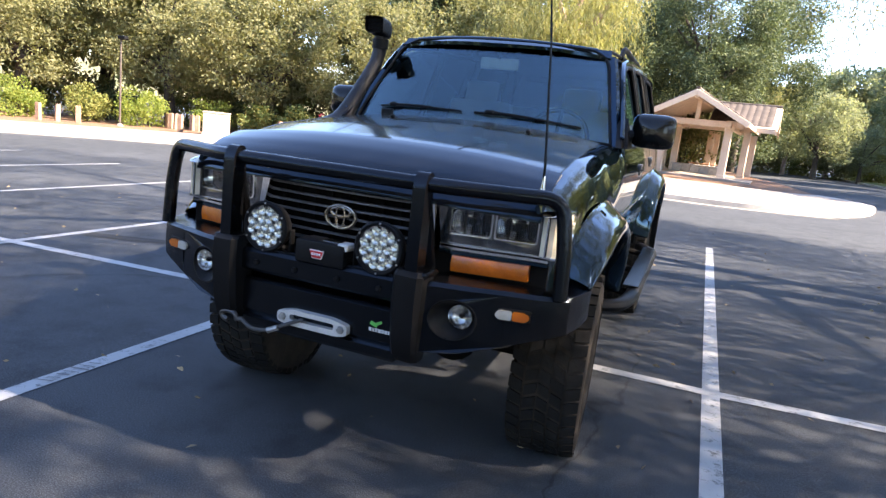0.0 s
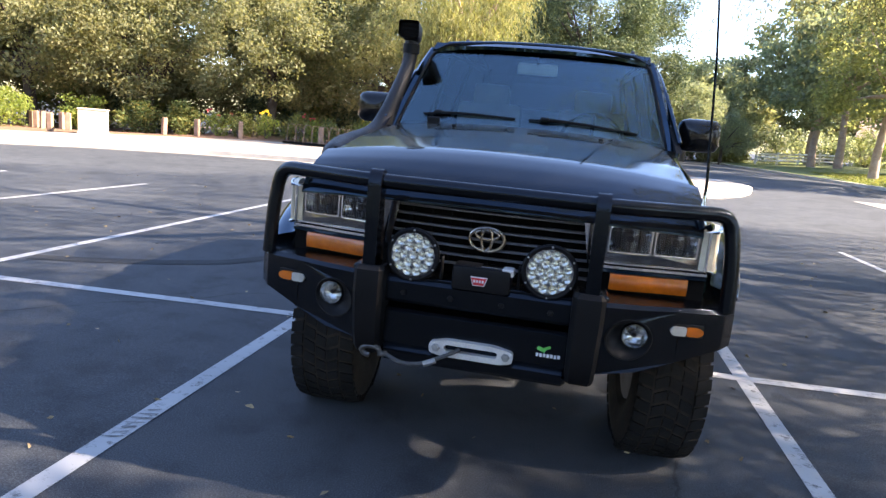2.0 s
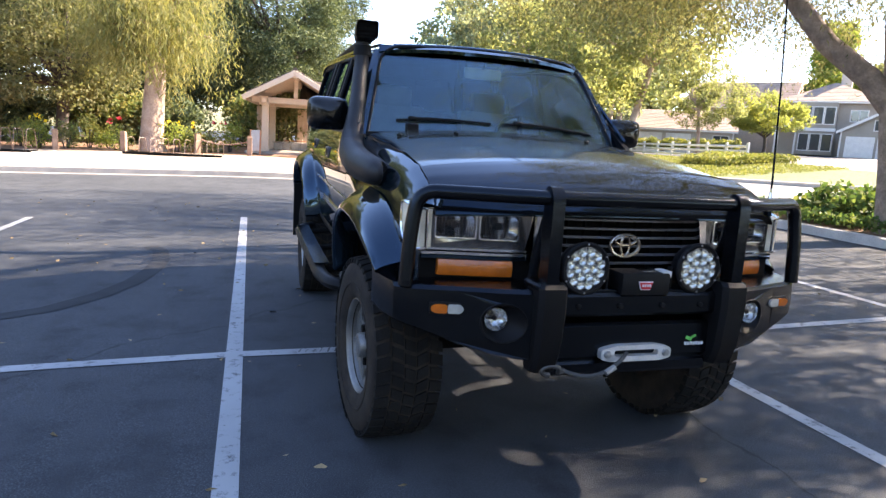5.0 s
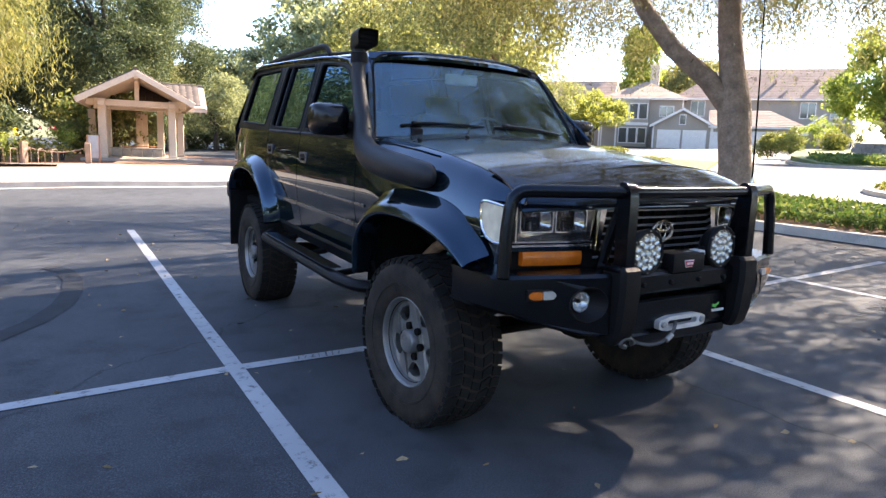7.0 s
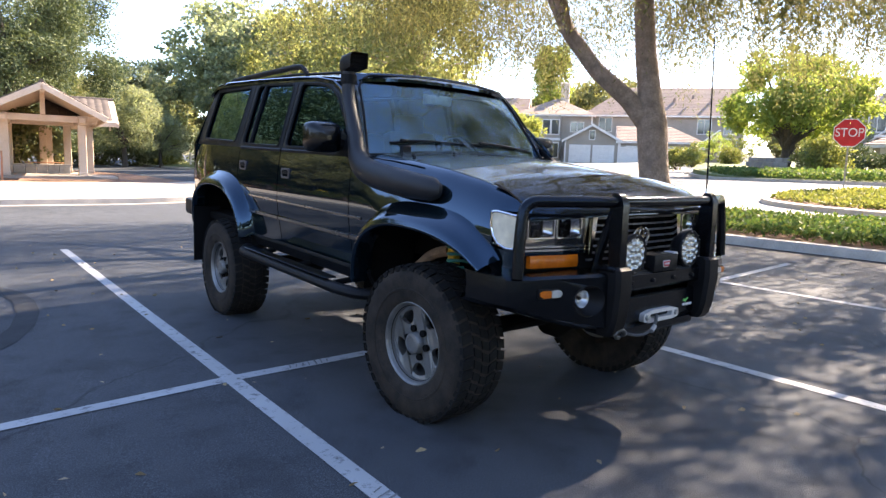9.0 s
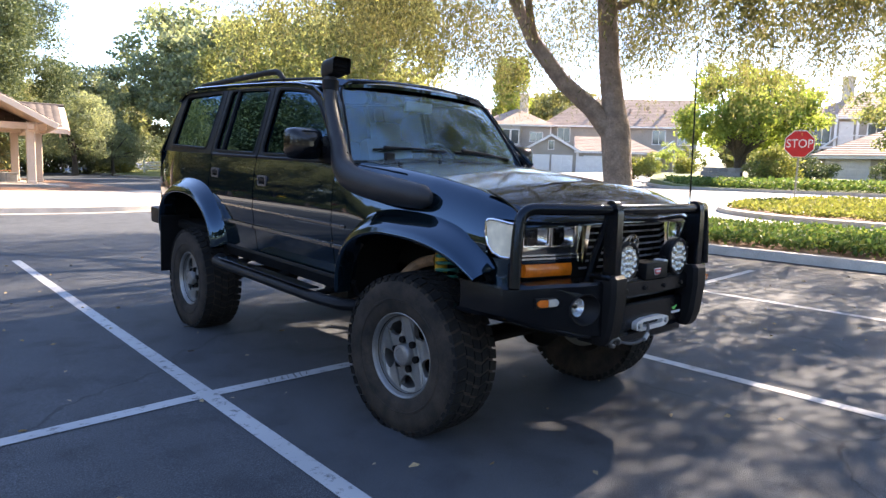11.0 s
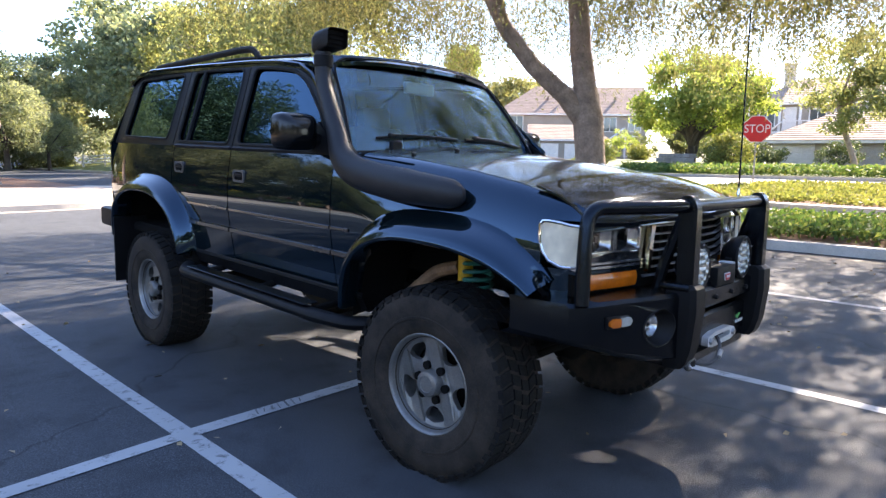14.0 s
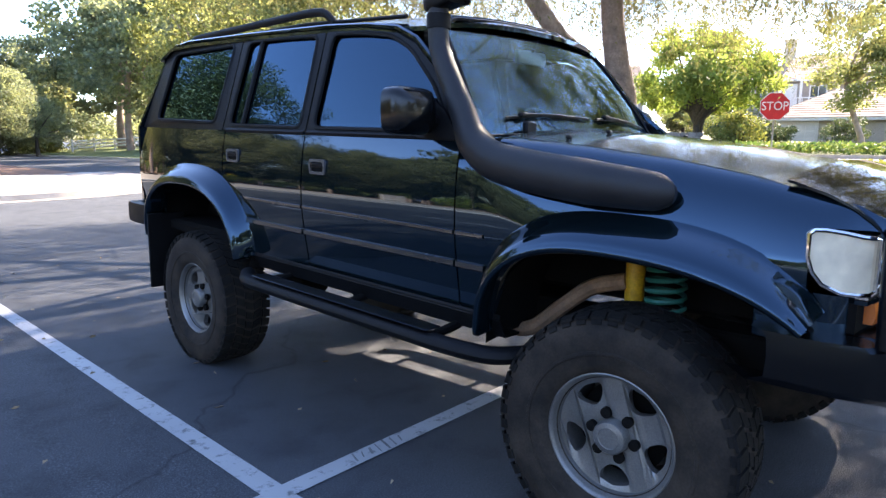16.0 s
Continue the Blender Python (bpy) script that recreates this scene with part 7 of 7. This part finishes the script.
def block(name, label, at, w, d, eave, peak, wall=None, ridge="x", pale=False, group="taupe houses", hips=(0, 0)):
    """A house block whose front faces local -y; ridge along x or y."""
    h = thing(name, label, "house", group, at)
    wm = SIDING_PALE if pale else SIDING
    bm = box(bmesh.new(), (0, 0, eave / 2 - 0.6), (w, d, eave + 1.2), 0.0)
    if ridge == "x":
        for s in [s for s, hip in zip((-1, 1), hips) if not hip]:
            slab(bm, [[(-d / 2, eave), (d / 2, eave), (0, peak)]], lambda u, v, q, s=s: Vector((s * (w / 2 - q), u, v)), 0.12)
    else:
        for s in (-1, 1):
            slab(bm, [[(-w / 2, eave), (w / 2, eave), (0, peak)]], lambda u, v, q, s=s: Vector((u, s * (d / 2 - q), v)), 0.12)
    part("wall", bm, wm, h)
    bm = bmesh.new()
    turn = Matrix() if ridge == "x" else Matrix.Rotation(radians(90), 4, "Z")
    ww, dd = (w, d) if ridge == "x" else (d, w)
    slopes = roof_slopes(ww, dd, eave, peak, hips)
    roof_deck(bm, slopes)
    bmesh.ops.transform(bm, matrix=turn, verts=bm.verts[:])
    rf = part("roof", bm, BEAM, h)
    bm = tile_courses(bmesh.new(), slopes)
    bmesh.ops.transform(bm, matrix=turn, verts=bm.verts[:])
    tagged(part("tiling", bm, SHINGLE, rf, "tan clay roof tiles"), kind="stuff")
    # siding boards as thin courses on the front
    bm = bmesh.new()
    for i in range(int(eave / 0.3)):
        z = 0.3 * i + 0.15
        sheet(bm, [[(x, -d / 2 - 0.018, z - 0.15), (x, -d / 2 - 0.003, z + 0.145)] for x in (-w / 2, w / 2)], (0, 0.01, 0))
    tagged(part("siding", bm, wm, h), kind="stuff")
    # white verge boards under open gables
    for q, hip in zip((-1, 1), hips):
        if hip:
            continue
        for v in (-1, 1):
            u0, u1 = Vector((q * (ww / 2 + 0.40), v * (dd / 2 + 0.42), eave - 0.42 * (peak - eave) / (dd / 2) + 0.02)), Vector((q * (ww / 2 + 0.40), 0, peak + 0.02))
            bm = sheet(bmesh.new(), [[u0 + Vector((0, 0, -0.14)), u0 + Vector((0, 0, 0.15))], [u1 + Vector((0, 0, -0.14)), u1 + Vector((0, 0, 0.15))]], (q * 0.05, 0, 0))
            bmesh.ops.transform(bm, matrix=turn, verts=bm.verts[:])
            part("verge_board", bm, WHITE_PAINT, h)
    for v in (-1,):
        bm = box(bmesh.new(), (0, v * (dd / 2 + 0.44), eave - 0.42 * (peak - eave) / (dd / 2) + 0.06), (ww + 0.84, 0.05, 0.2), 0)
        bmesh.ops.transform(bm, matrix=turn, verts=bm.verts[:])
        part("fascia", bm, WHITE_PAINT, h)
    for x in (-w / 2, w / 2):
        part("corner_board", box(bmesh.new(), (x, -d / 2 - 0.02, eave / 2), (0.16, 0.06, eave), 0), WHITE_PAINT, h)
    return h


def base_at(x, y, z, face):
    """A pose whose -y looks towards the lot, turned by face degrees."""
    return pose(x, y, z, 0, 0, face)


FACE = -52
# two-storey house with a bay, beside the garages
h1 = block("house", "two-storey taupe house with white-framed bay and balcony", base_at(63.4, 56.5, 2.4, FACE), 9.4, 9.0, 5.9, 8.1, hips=(1, 1))
part("bay", box(bmesh.new(), (-0.9, -4.9, 2.85), (3.6, 0.9, 5.7), 0.0), SIDING, h1)
for z in (0.5, 3.4):
    for i in range(3):
        window_unit(h1, -2.0 + 1.12 * i, -5.35, z, 0.9, 1.75, 0)
    window_unit(h1, 2.9, -4.5, z + 0.4, 1.5, 1.1)
part("bay_band", box(bmesh.new(), (-0.9, -5.40, 2.75), (3.7, 0.12, 0.34), 0.01), WHITE_PAINT, h1)
ch = part("chimney", box(bmesh.new(), (0.9, 1.2, 8.7), (1.1, 1.1, 3.4), 0.02), SIDING_PALE, h1, "pale boxed chimney")
part("chimney_cap", box(bmesh.new(), (0.9, 1.2, 10.45), (1.3, 1.3, 0.16), 0.02), WHITE_PAINT, ch)
bal = part("balcony", box(bmesh.new(), (-3.8, -5.2, 2.95), (2.2, 1.4, 0.2), 0.01), WHITE_PAINT, h1)
part("balcony_rail", box(bmesh.new(), (-3.8, -5.86, 3.95), (2.2, 0.08, 0.08), 0), WHITE_PAINT, bal)
for i in range(11):
    part("baluster", box(bmesh.new(), (-4.85 + 0.21 * i, -5.86, 3.5), (0.05, 0.05, 0.9), 0), WHITE_PAINT, bal)
for x in (-4.8, -2.8):
    part("balcony_post", box(bmesh.new(), (x, -5.8, 1.4), (0.16, 0.16, 2.9), 0), WHITE_PAINT, bal)
h10 = block("house", "taupe house with tan gabled roof behind the bay house", base_at(60.5, 67.5, 2.4, FACE), 12.0, 9.0, 5.6, 8.7)
for x in (-3.5, 0.5, 4.0):
    window_unit(h10, x, -4.5, 3.4, 1.3, 1.4)
# garage with its gable towards the lot, and the wing beside it
h2 = block("garage", "taupe gabled garage with two white doors", base_at(60.5, 48.0, 2.25, FACE), 6.1, 6.0, 2.65, 4.35, ridge="y", group="taupe garages")
garage_door(h2, -1.35, -3.02, 2.2, 1.95), garage_door(h2, 1.35, -3.02, 2.2, 1.95)
window_unit(h2, 0, -3.02, 2.75, 0.55, 0.95, 0)
h3 = block("garage", "taupe garage wing with white doors under a hipped tiled roof", base_at(65.2, 42.05, 2.25, FACE), 8.8, 6.0, 2.65, 4.3, group="taupe garages", hips=(0, 1))
garage_door(h3, -2.5, -3.02, 2.2, 1.95), garage_door(h3, 0.7, -3.02, 2.2, 1.95)
part("side_door", box(bmesh.new(), (-3.95, -3.04, 1.0), (0.75, 0.05, 1.95), 0.005), WHITE_PAINT, h3)
window_unit(h3, 3.0, -3.02, 0.9, 0.8, 1.0, 0)
# long two-storey house behind the garages
h4 = block("house", "long two-storey taupe house with tan tiled roof", base_at(73.6, 47.5, 2.4, FACE), 19.0, 10.0, 6.2, 9.9, hips=(1, 0))
for x, z in ((-7.0, 4.0), (4.9, 3.9), (8.0, 3.9)):
    window_unit(h4, x, -5.0, z, 1.5, 1.7)
window_unit(h4, 7.6, -5.0, 0.8, 1.5, 1.6)
for k in range(5):
    part("roof_vent", box(bmesh.new(), (-3 + 2.2 * k, -2.8, 8.25 + 0.35 * (k % 2)), (0.3, 0.3, 0.5), 0.02), SHINGLE, h4)
stairs = part("outside_stairs", box(bmesh.new(), (4.6, -6.4, 1.9), (5.0, 0.16, 0.45), 0.01, Matrix.Rotation(radians(-38), 4, "Y")), WHITE_PAINT, h4, "white outside stairs")
for i in range(14):
    part("stair_tread", box(bmesh.new(), (2.75 + 0.28 * i, -5.85, 0.30 + 0.22 * i), (0.30, 1.0, 0.06), 0), WHITE_PAINT, stairs)
for q in (-6.4, -5.3):
    part("stair_rail", tube(bmesh.new(), [(2.6, q, 1.15), (6.6, q, 4.30)], 0.08, 4), WHITE_PAINT, stairs)
    for i in range(6):
        part("stair_baluster", box(bmesh.new(), (2.8 + 0.7 * i, q, 0.75 + 0.55 * i), (0.07, 0.07, 0.9), 0), WHITE_PAINT, stairs)
land = part("landing", box(bmesh.new(), (7.6, -5.8, 3.25), (2.2, 1.4, 0.18), 0.01), WHITE_PAINT, h4)
for x in (6.7, 8.5):
    part("landing_post", box(bmesh.new(), (x, -6.4, 1.6), (0.16, 0.16, 3.3), 0), WHITE_PAINT, land)
part("fence_rail", box(bmesh.new(), (1.0, -7.4, 1.05), (4.0, 0.08, 0.10), 0), WHITE_PAINT, h4)
for i in range(4):
    part("fence_post", box(bmesh.new(), (-1.0 + 1.33 * i, -7.4, 0.4), (0.10, 0.10, 1.4), 0), WHITE_PAINT, h4)
# houses to the right
h5 = block("house", "two-storey taupe house with porch and tan hipped roof", base_at(66.3, 14.5, 2.2, -72), 13.0, 9.0, 5.5, 7.9, hips=(1, 1))
for x in (-5.0, -1.0, 2.2, 4.8):
    window_unit(h5, x, -4.5, 3.2, 1.2, 1.6)
    window_unit(h5, x, -4.5, 0.7, 1.2, 1.5)
part("porch_door", box(bmesh.new(), (-3.2, -4.53, 4.0), (1.1, 0.06, 2.1), 0.01), WHITE_PAINT, h5, "white framed porch door")
for x in (-4.0, -2.4, 0.4):
    part("porch_post", box(bmesh.new(), (x, -5.2, 3.6), (0.2, 0.2, 4.0), 0), WHITE_PAINT, h5)
deck = part("porch_deck", box(bmesh.new(), (-2.4, -5.0, 2.75), (5.4, 1.2, 0.2), 0.01), WHITE_PAINT, h5)
st5 = part("porch_stairs", box(bmesh.new(), (-5.2, -5.5, 1.6), (3.6, 0.16, 0.4), 0.01, Matrix.Rotation(radians(-40), 4, "Y")), WHITE_PAINT, h5, "white outside stairs")
for q in (-5.5, -4.7):
    part("stair_rail", tube(bmesh.new(), [(-6.6, q, 1.3), (-3.8, q, 3.7)], 0.07, 4), WHITE_PAINT, st5)
for i in range(9):
    part("porch_baluster", box(bmesh.new(), (-3.6 + 0.45 * i, -5.55, 3.3), (0.06, 0.06, 0.9), 0), WHITE_PAINT, deck)
part("porch_rail", box(bmesh.new(), (-1.8, -5.55, 3.78), (3.9, 0.08, 0.08), 0), WHITE_PAINT, deck)
ch = part("chimney", box(bmesh.new(), (-3.2, 0.6, 8.2), (1.0, 1.0, 2.6), 0.02), SIDING_PALE, h5, "pale boxed chimney")
part("chimney_cap", box(bmesh.new(), (-3.2, 0.6, 9.55), (1.2, 1.2, 0.12), 0.02), WHITE_PAINT, ch)
h6 = block("garage", "white-walled garage with broad tan hipped roof", base_at(50.9, 10.0, 1.35, -78), 8.6, 8.0, 2.3, 4.25, pale=True, group="taupe garages", hips=(1, 0))
garage_door(h6, -2.5, -4.02, 2.3, 1.9)
h11 = block("garage", "taupe garage beside the white-walled one", base_at(52.5, 1.5, 1.4, -82), 7.0, 7.0, 2.4, 4.0, group="taupe garages", ridge="y")
window_unit(h11, -1.2, -3.52, 1.0, 1.2, 1.1)
h7 = block("house", "low pale house with tan roof behind the fence", base_at(50.0, 65.45, 1.7, -36), 11.0, 9.0, 2.8, 5.0, pale=True)
garage_door(h7, -3.6, -4.52), garage_door(h7, -0.4, -4.52)
window_unit(h7, 4.2, -4.5, 1.0, 1.6, 1.2)
h8 = block("house", "taupe house with tan roof beyond the fence", base_at(38.5, 79.57, 1.7, -24), 11.0, 9.0, 2.8, 5.2, pale=True)
garage_door(h8, 2.0, -4.52), garage_door(h8, 5.2, -4.52)
h9 = block("house", "taupe house beyond the road", base_at(52.0, -14.58, 1.8, -95), 16.0, 9.0, 5.4, 8.2)
for x in (-5.0, -1.4, 1.8, 5.0):
    window_unit(h9, x, -4.5, 3.3, 1.3, 1.4)

# far wooded hills close the view
def hills(name, radius, height, mat_, seed, a0=0.0, a1=360.0):
    bm, rows = bmesh.new(), []
    for i in range(121):
        a = radians(a0 + (a1 - a0) * i / 120)
        h = height * (0.65 + 0.55 * noise.noise(Vector((math.cos(a) * 2.2, math.sin(a) * 2.2, seed))) + 0.12 * noise.noise(Vector((math.cos(a) * 14, math.sin(a) * 14, seed))))
        rows.append([(math.cos(a) * r, math.sin(a) * r, z) for r, z in ((radius, -3.0), (radius * 1.15, h * 0.55), (radius * 1.35, h * 0.9), (radius * 1.6, h))])
    return structure(name, sheet(bm, rows), mat_, "distant dry wooded hills", "hills")


hills("backdrop_hills", 260, 20, HILL, 3.0)
# ---- low planting ----
def bed(name, label, outline, count, material, height, leaf, category="ground cover", squash=1.0, lift=0.14, bumps=1.0):
    """Leafy ground cover inside a 2D polygon."""
    xs_, ys_ = [p[0] for p in outline], [p[1] for p in outline]
    out = []
    while len(out) < count:
        x, y = rng.uniform(min(xs_), max(xs_)), rng.uniform(min(ys_), max(ys_))
        hit, j = False, len(outline) - 1
        for i in range(len(outline)):
            (x1, y1), (x2, y2) = outline[i], outline[j]
            if (y1 > y) != (y2 > y) and x < (x2 - x1) * (y - y1) / (y2 - y1) + x1:
                hit = not hit
            j = i
        if hit:
            b = 0.45 + 0.55 * (0.5 + 0.5 * noise.noise(Vector((x * bumps, y * bumps, 3.0))))
            out.append((x, y, ground_z(x, y) + lift + height * b * rng.uniform(0.1, 1.0) ** 0.6))
    ob = new(name, leaf_mesh(name, np.array(out), leaf, material, 0.0, 0.6))
    return tagged(ob, label, category, "", "stuff")


def shrub(name, label, at, rx, ry, rz, material, n=40, per=60, leaf=0.10, group="", clump=0.3):
    top = thing(name, label, "shrub", group, Matrix.Translation(at))
    c = crown_points(n, rx, ry, rz, rz * 0.9, 0.5, 0.6)
    c = c[c[:, 2] > 0.05]
    o = new("crown", leaf_mesh("crown", clumps(c, clump, per), leaf, material, 0.0, 0.55))
    o.parent = top
    bm = bmesh.new()
    for k in range(5):
        a = rng.uniform(0, 6.28)
        tube(bm, [(0.05 * math.cos(a), 0.05 * math.sin(a), -0.1), (0.4 * rx * math.cos(a), 0.4 * ry * math.sin(a), rz)], [0.03, 0.012], 5)
    part("stems", bm, BARK_DARK, top)
    return top


bed("strip_ivy", "low green leafy ground cover in the planted strip", [(8.2, -14), (8.2, 7.4), (8.6, 8.9), (9.5, 8.8), (10.9, 6.9), (11, -14)], 60000, IVY, 0.30, 0.085)
bed("island_ivy", "low yellow-green ground cover on the road island", [(14.7, -0.2), (15.2, 4.0), (16.4, 6.1), (18.5, 6.4), (20.8, 4.5), (21.2, 0), (20.5, -5), (15.4, -5)], 30000, YELLOW_IVY, 0.14, 0.10)
# Shrub leaves greyed in colour for distance haze.
for x, y, r in ((15.5, 66.0, 3.2), (20.5, 69.0, 3.4), (26.0, 72.0, 3.6), (31.5, 74.5, 3.4)):
    shrub("tall_shrub", "tall shrub behind the white fence, leaf colour greyed for haze", (x, y, gz(x, y)), r, r, 2.0, HAZY_LEAF, 45, 55, 0.30, "tall shrubs behind the fence", clump=0.9)
bed("house_hedge", "clipped yellow-green hedge before the low houses", [(34.5, 60.5), (43.5, 58.0), (48.5, 53.5), (49.3, 54.6), (44.2, 59.2), (34.8, 61.8)], 9000, YELLOW_IVY, 1.7, 0.22, category="hedge")
bed("far_shrubs", "mixed low green shrubs along the far kerb", [(24.6, -12), (24.6, 9.2), (27, 12.6), (31, 16.4), (34, 14), (28, 6), (28, -12)], 26000, IVY, 0.55, 0.15, bumps=0.35)
bed("verge_grass", "sunlit grass of the verge", [(15.9, 17.8), (14.3, 22.4), (13.8, 30), (16, 44), (26, 40), (26, 28), (24, 19)], 36000, YELLOW_IVY, 0.10, 0.09, "grass")
bed("fence_shrubs", "low yellow-green shrubs along the white fence", [(20.5, 22.5), (20.0, 25.5), (26.3, 29.5), (26.3, 24)], 12000, YELLOW_IVY, 0.65, 0.13, bumps=0.5)
# rose bed behind the pavement
for i in range(22):
    x = -16.5 + 0.82 * i + rng.uniform(-0.3, 0.3)
    y = 26.1 + rng.uniform(-0.5, 0.6)
    if -5.9 < x < -4.1 or x > -1.4:
        continue
    sh = shrub("rose_bush", "leafy rose bush in the mulch bed", (x, y, gz(x, y)), 0.5, 0.5, rng.uniform(0.45, 0.75), (ELM, BUSH, YELLOW_IVY)[i % 3], 22, 45, 0.09, "rose bushes")
    if i % 3 == 0:
        pts = clumps(np.array([(rng.normal() * 0.3, rng.normal() * 0.3, 1.0 + rng.uniform(0, 0.3)) for _ in range(4)]), 0.07, 14)
        o = new("blooms", leaf_mesh("blooms", pts, 0.07, (BLOOM, BLOOM_YELLOW)[(i // 3) % 2], 0.0, 0.9))
        o.parent = sh
        tagged(o, kind="stuff")
for x, y, r, m in ((-23.0, 24.6, 1.1, ELM), (-25.6, 22.4, 1.2, ELM), (-27.6, 21.0, 1.1, YELLOW_IVY), (-29.6, 18.6, 1.2, ELM), (-31.8, 17.6, 1.6, YELLOW_IVY), (-20.5, 25.5, 1.0, BUSH), (-33.5, 13.0, 1.4, BUSH), (-18.0, 25.6, 1.1, BUSH)):
    shrub("shrub", "rounded green shrub in the bed", (x, y, gz(x, y)), r, r, r * 0.8, m, 40, 80, 0.13, "bed shrubs", 0.4)
# dense understorey that closes the gaps below the oaks
for i in range(23):
    a = i / 25
    x, y = along(a, [(0, -50), (0.25, -36), (0.5, -20), (0.8, -4), (1, 9)]) + rng.uniform(-1, 1), along(a, [(0, 8), (0.25, 26), (0.5, 31), (0.8, 33), (1, 37)]) + rng.uniform(-1, 1)
    shrub("thicket", "dark scrubby thicket under the trees", (x, y, gz(x, y)), 2.0, 1.7, rng.uniform(1.2, 1.9), (BUSH, OAK, PINE)[i % 3], 60, 70, 0.20, "thickets", 0.6)
for x, y, r in ((11.8, 60.0, 2.2), (8.8, 61.0, 2.4), (5.4, 59.0, 2.4), (1.5, 57.0, 2.5), (14.6, 63.5, 2.2)):
    shrub("thicket", "dark scrubby thicket under the trees", (x, y, gz(x, y, 0.0)), r, r * 0.8, r * 0.75, (YELLOW_IVY, OAK)[int(x) % 2], 60, 70, 0.26, "thickets", 0.8)
# far tree belts that close the horizon behind the drive and the houses
for i, (x, y, sc, rz) in enumerate(((34, 92, 1.5, 20), (0, 88, 1.5, 140), (-14, 80, 1.5, 200), (42, 96, 1.6, 260), (58, 92, 1.6, 300), (71, 73, 1.1, 40), (84, 30, 1.0, 160), (80, 6, 1.4, 220), (76, -14, 1.5, 280), (70, -34, 1.5, 330), (83, 64, 1.35, 15), (88, 76, 1.5, 195), (96, 40, 0.95, 135), (94, 22, 1.0, 255))):
    copy_thing(low_oaks[i % 2], pose(x, y, ground_z(x, y) - 0.2, 0, 0, rz) @ Matrix.Scale(sc, 4))
for i, (x, y, sc, rz) in enumerate(((7.4, 56, 0.55, 10), (11.5, 63, 0.72, 100), (15.0, 68, 0.85, 190), (10.0, 72, 0.95, 280), (20, 84, 1.0, 60))):
    copy_thing(far_syc if i < 3 else low_oaks[i % 2], pose(x, y, ground_z(x, y) - 0.1, 0, 0, rz) @ Matrix.Scale(sc, 4))
# trees at the other side of the lot, seen only as reflections
for i, (x, y, sc, rz) in enumerate(((-38, -44, 1.4, 10), (-24, -48, 1.3, 70), (-10, -46, 1.4, 130), (4, -48, 1.3, 190), (18, -44, 1.2, 250))):
    copy_thing(low_oaks[i % 2], pose(x, y, ground_z(x, y) - 0.1, 0, 0, rz) @ Matrix.Scale(sc, 4))
for x, y, rx, ry, rz, m in ((34.3, 11.8, 1.3, 1.2, 0.62, PINE), (35.0, 9.9, 1.4, 1.2, 0.62, PINE), (33, 70, 2.6, 2.2, 1.9, ELM), (36.0, 68.2, 2.6, 2.2, 1.8, YELLOW_IVY), (30.0, 71.5, 2.4, 2.2, 1.9, BUSH), (55, 26.5, 2.4, 2.2, 1.7, BUSH), (57, 22.5, 2.4, 2.4, 2.0, BUSH), (56, 30.0, 2.2, 2.0, 1.5, ELM), (58, 18.8, 2.2, 2.2, 1.7, BUSH), (46, 16.5, 1.5, 1.3, 0.9, BUSH), (44.0, 8.2, 2.2, 1.4, 0.95, PINE), (43.4, 4.7, 2.4, 1.4, 0.95, PINE), (43.0, 1.2, 2.4, 1.4, 0.9, PINE), (29.0, 9.6, 1.0, 1.0, 0.8, YELLOW_IVY), (31.5, 10.6, 1.2, 1.0, 0.5, ELM), (36.5, 20.5, 0.9, 0.9, 0.7, BUSH), (38.5, 19.0, 0.8, 0.8, 0.6, YELLOW_IVY), (30.0, 17.6, 0.9, 0.9, 0.6, YELLOW_IVY), (9.4, 6.4, 0.8, 0.8, 0.28, IVY)):
    shrub("shrub", "rounded green garden shrub", (x, y, gz(x, y) + (0.35 if x > 28 else 0)), rx, ry, rz, m, 40, 70, 0.14, "garden shrubs", 0.35)
pop = crown_points(120, 3.0, 3.0, 6.6, 12.8, 0.5, 0.4)
tree("poplar", "tall bright green tree behind the roofs", pose(74, 67.5, 2.0), [(0, 0, -0.2, 0.4), (0, 0, 5, 0.3), (0, 0, 11, 0.2)], pop, 0.45, ELM, BARK_DARK, 120, 8, clump_r=1.1)
# low stone wall under the round tree
wallb = thing("stone_wall", "low pale stone garden wall", "wall", "", pose(32.3, 13.6, gz(32.3, 13.6) + 0.05, 0, 0, -54))
k = 0
for r in range(4):
    for i in range(5):
        w_ = 0.392 + 0.004 * math.sin(7.3 * i + 3 * r)
        bm = box(bmesh.new(), (-0.9 + 0.4 * i + 0.12 * (r % 2), 0.02 * math.sin(5 * i + r), 0.12 + 0.232 * r), (w_, 0.34, 0.225), 0.02)
        part("stone", bm, STONE, wallb)
# litter of leaves and bits on the asphalt
pts = np.stack([rng.uniform(-9, 8, 520), rng.uniform(-6, 10, 520), np.zeros(520)], 1)
pts[:, 2] = [ground_z(p[0], p[1]) + 0.006 for p in pts]
tagged(new("fallen_leaves", leaf_mesh("fallen_leaves", pts, 0.045, surface("dry_leaf", (0.20, 0.13, 0.06), (0.30, 0.24, 0.14), 0.9, scale=2), 0.0, 0.5, 0.97)), "scattered dry leaves on the asphalt", "leaf litter", "", "stuff")
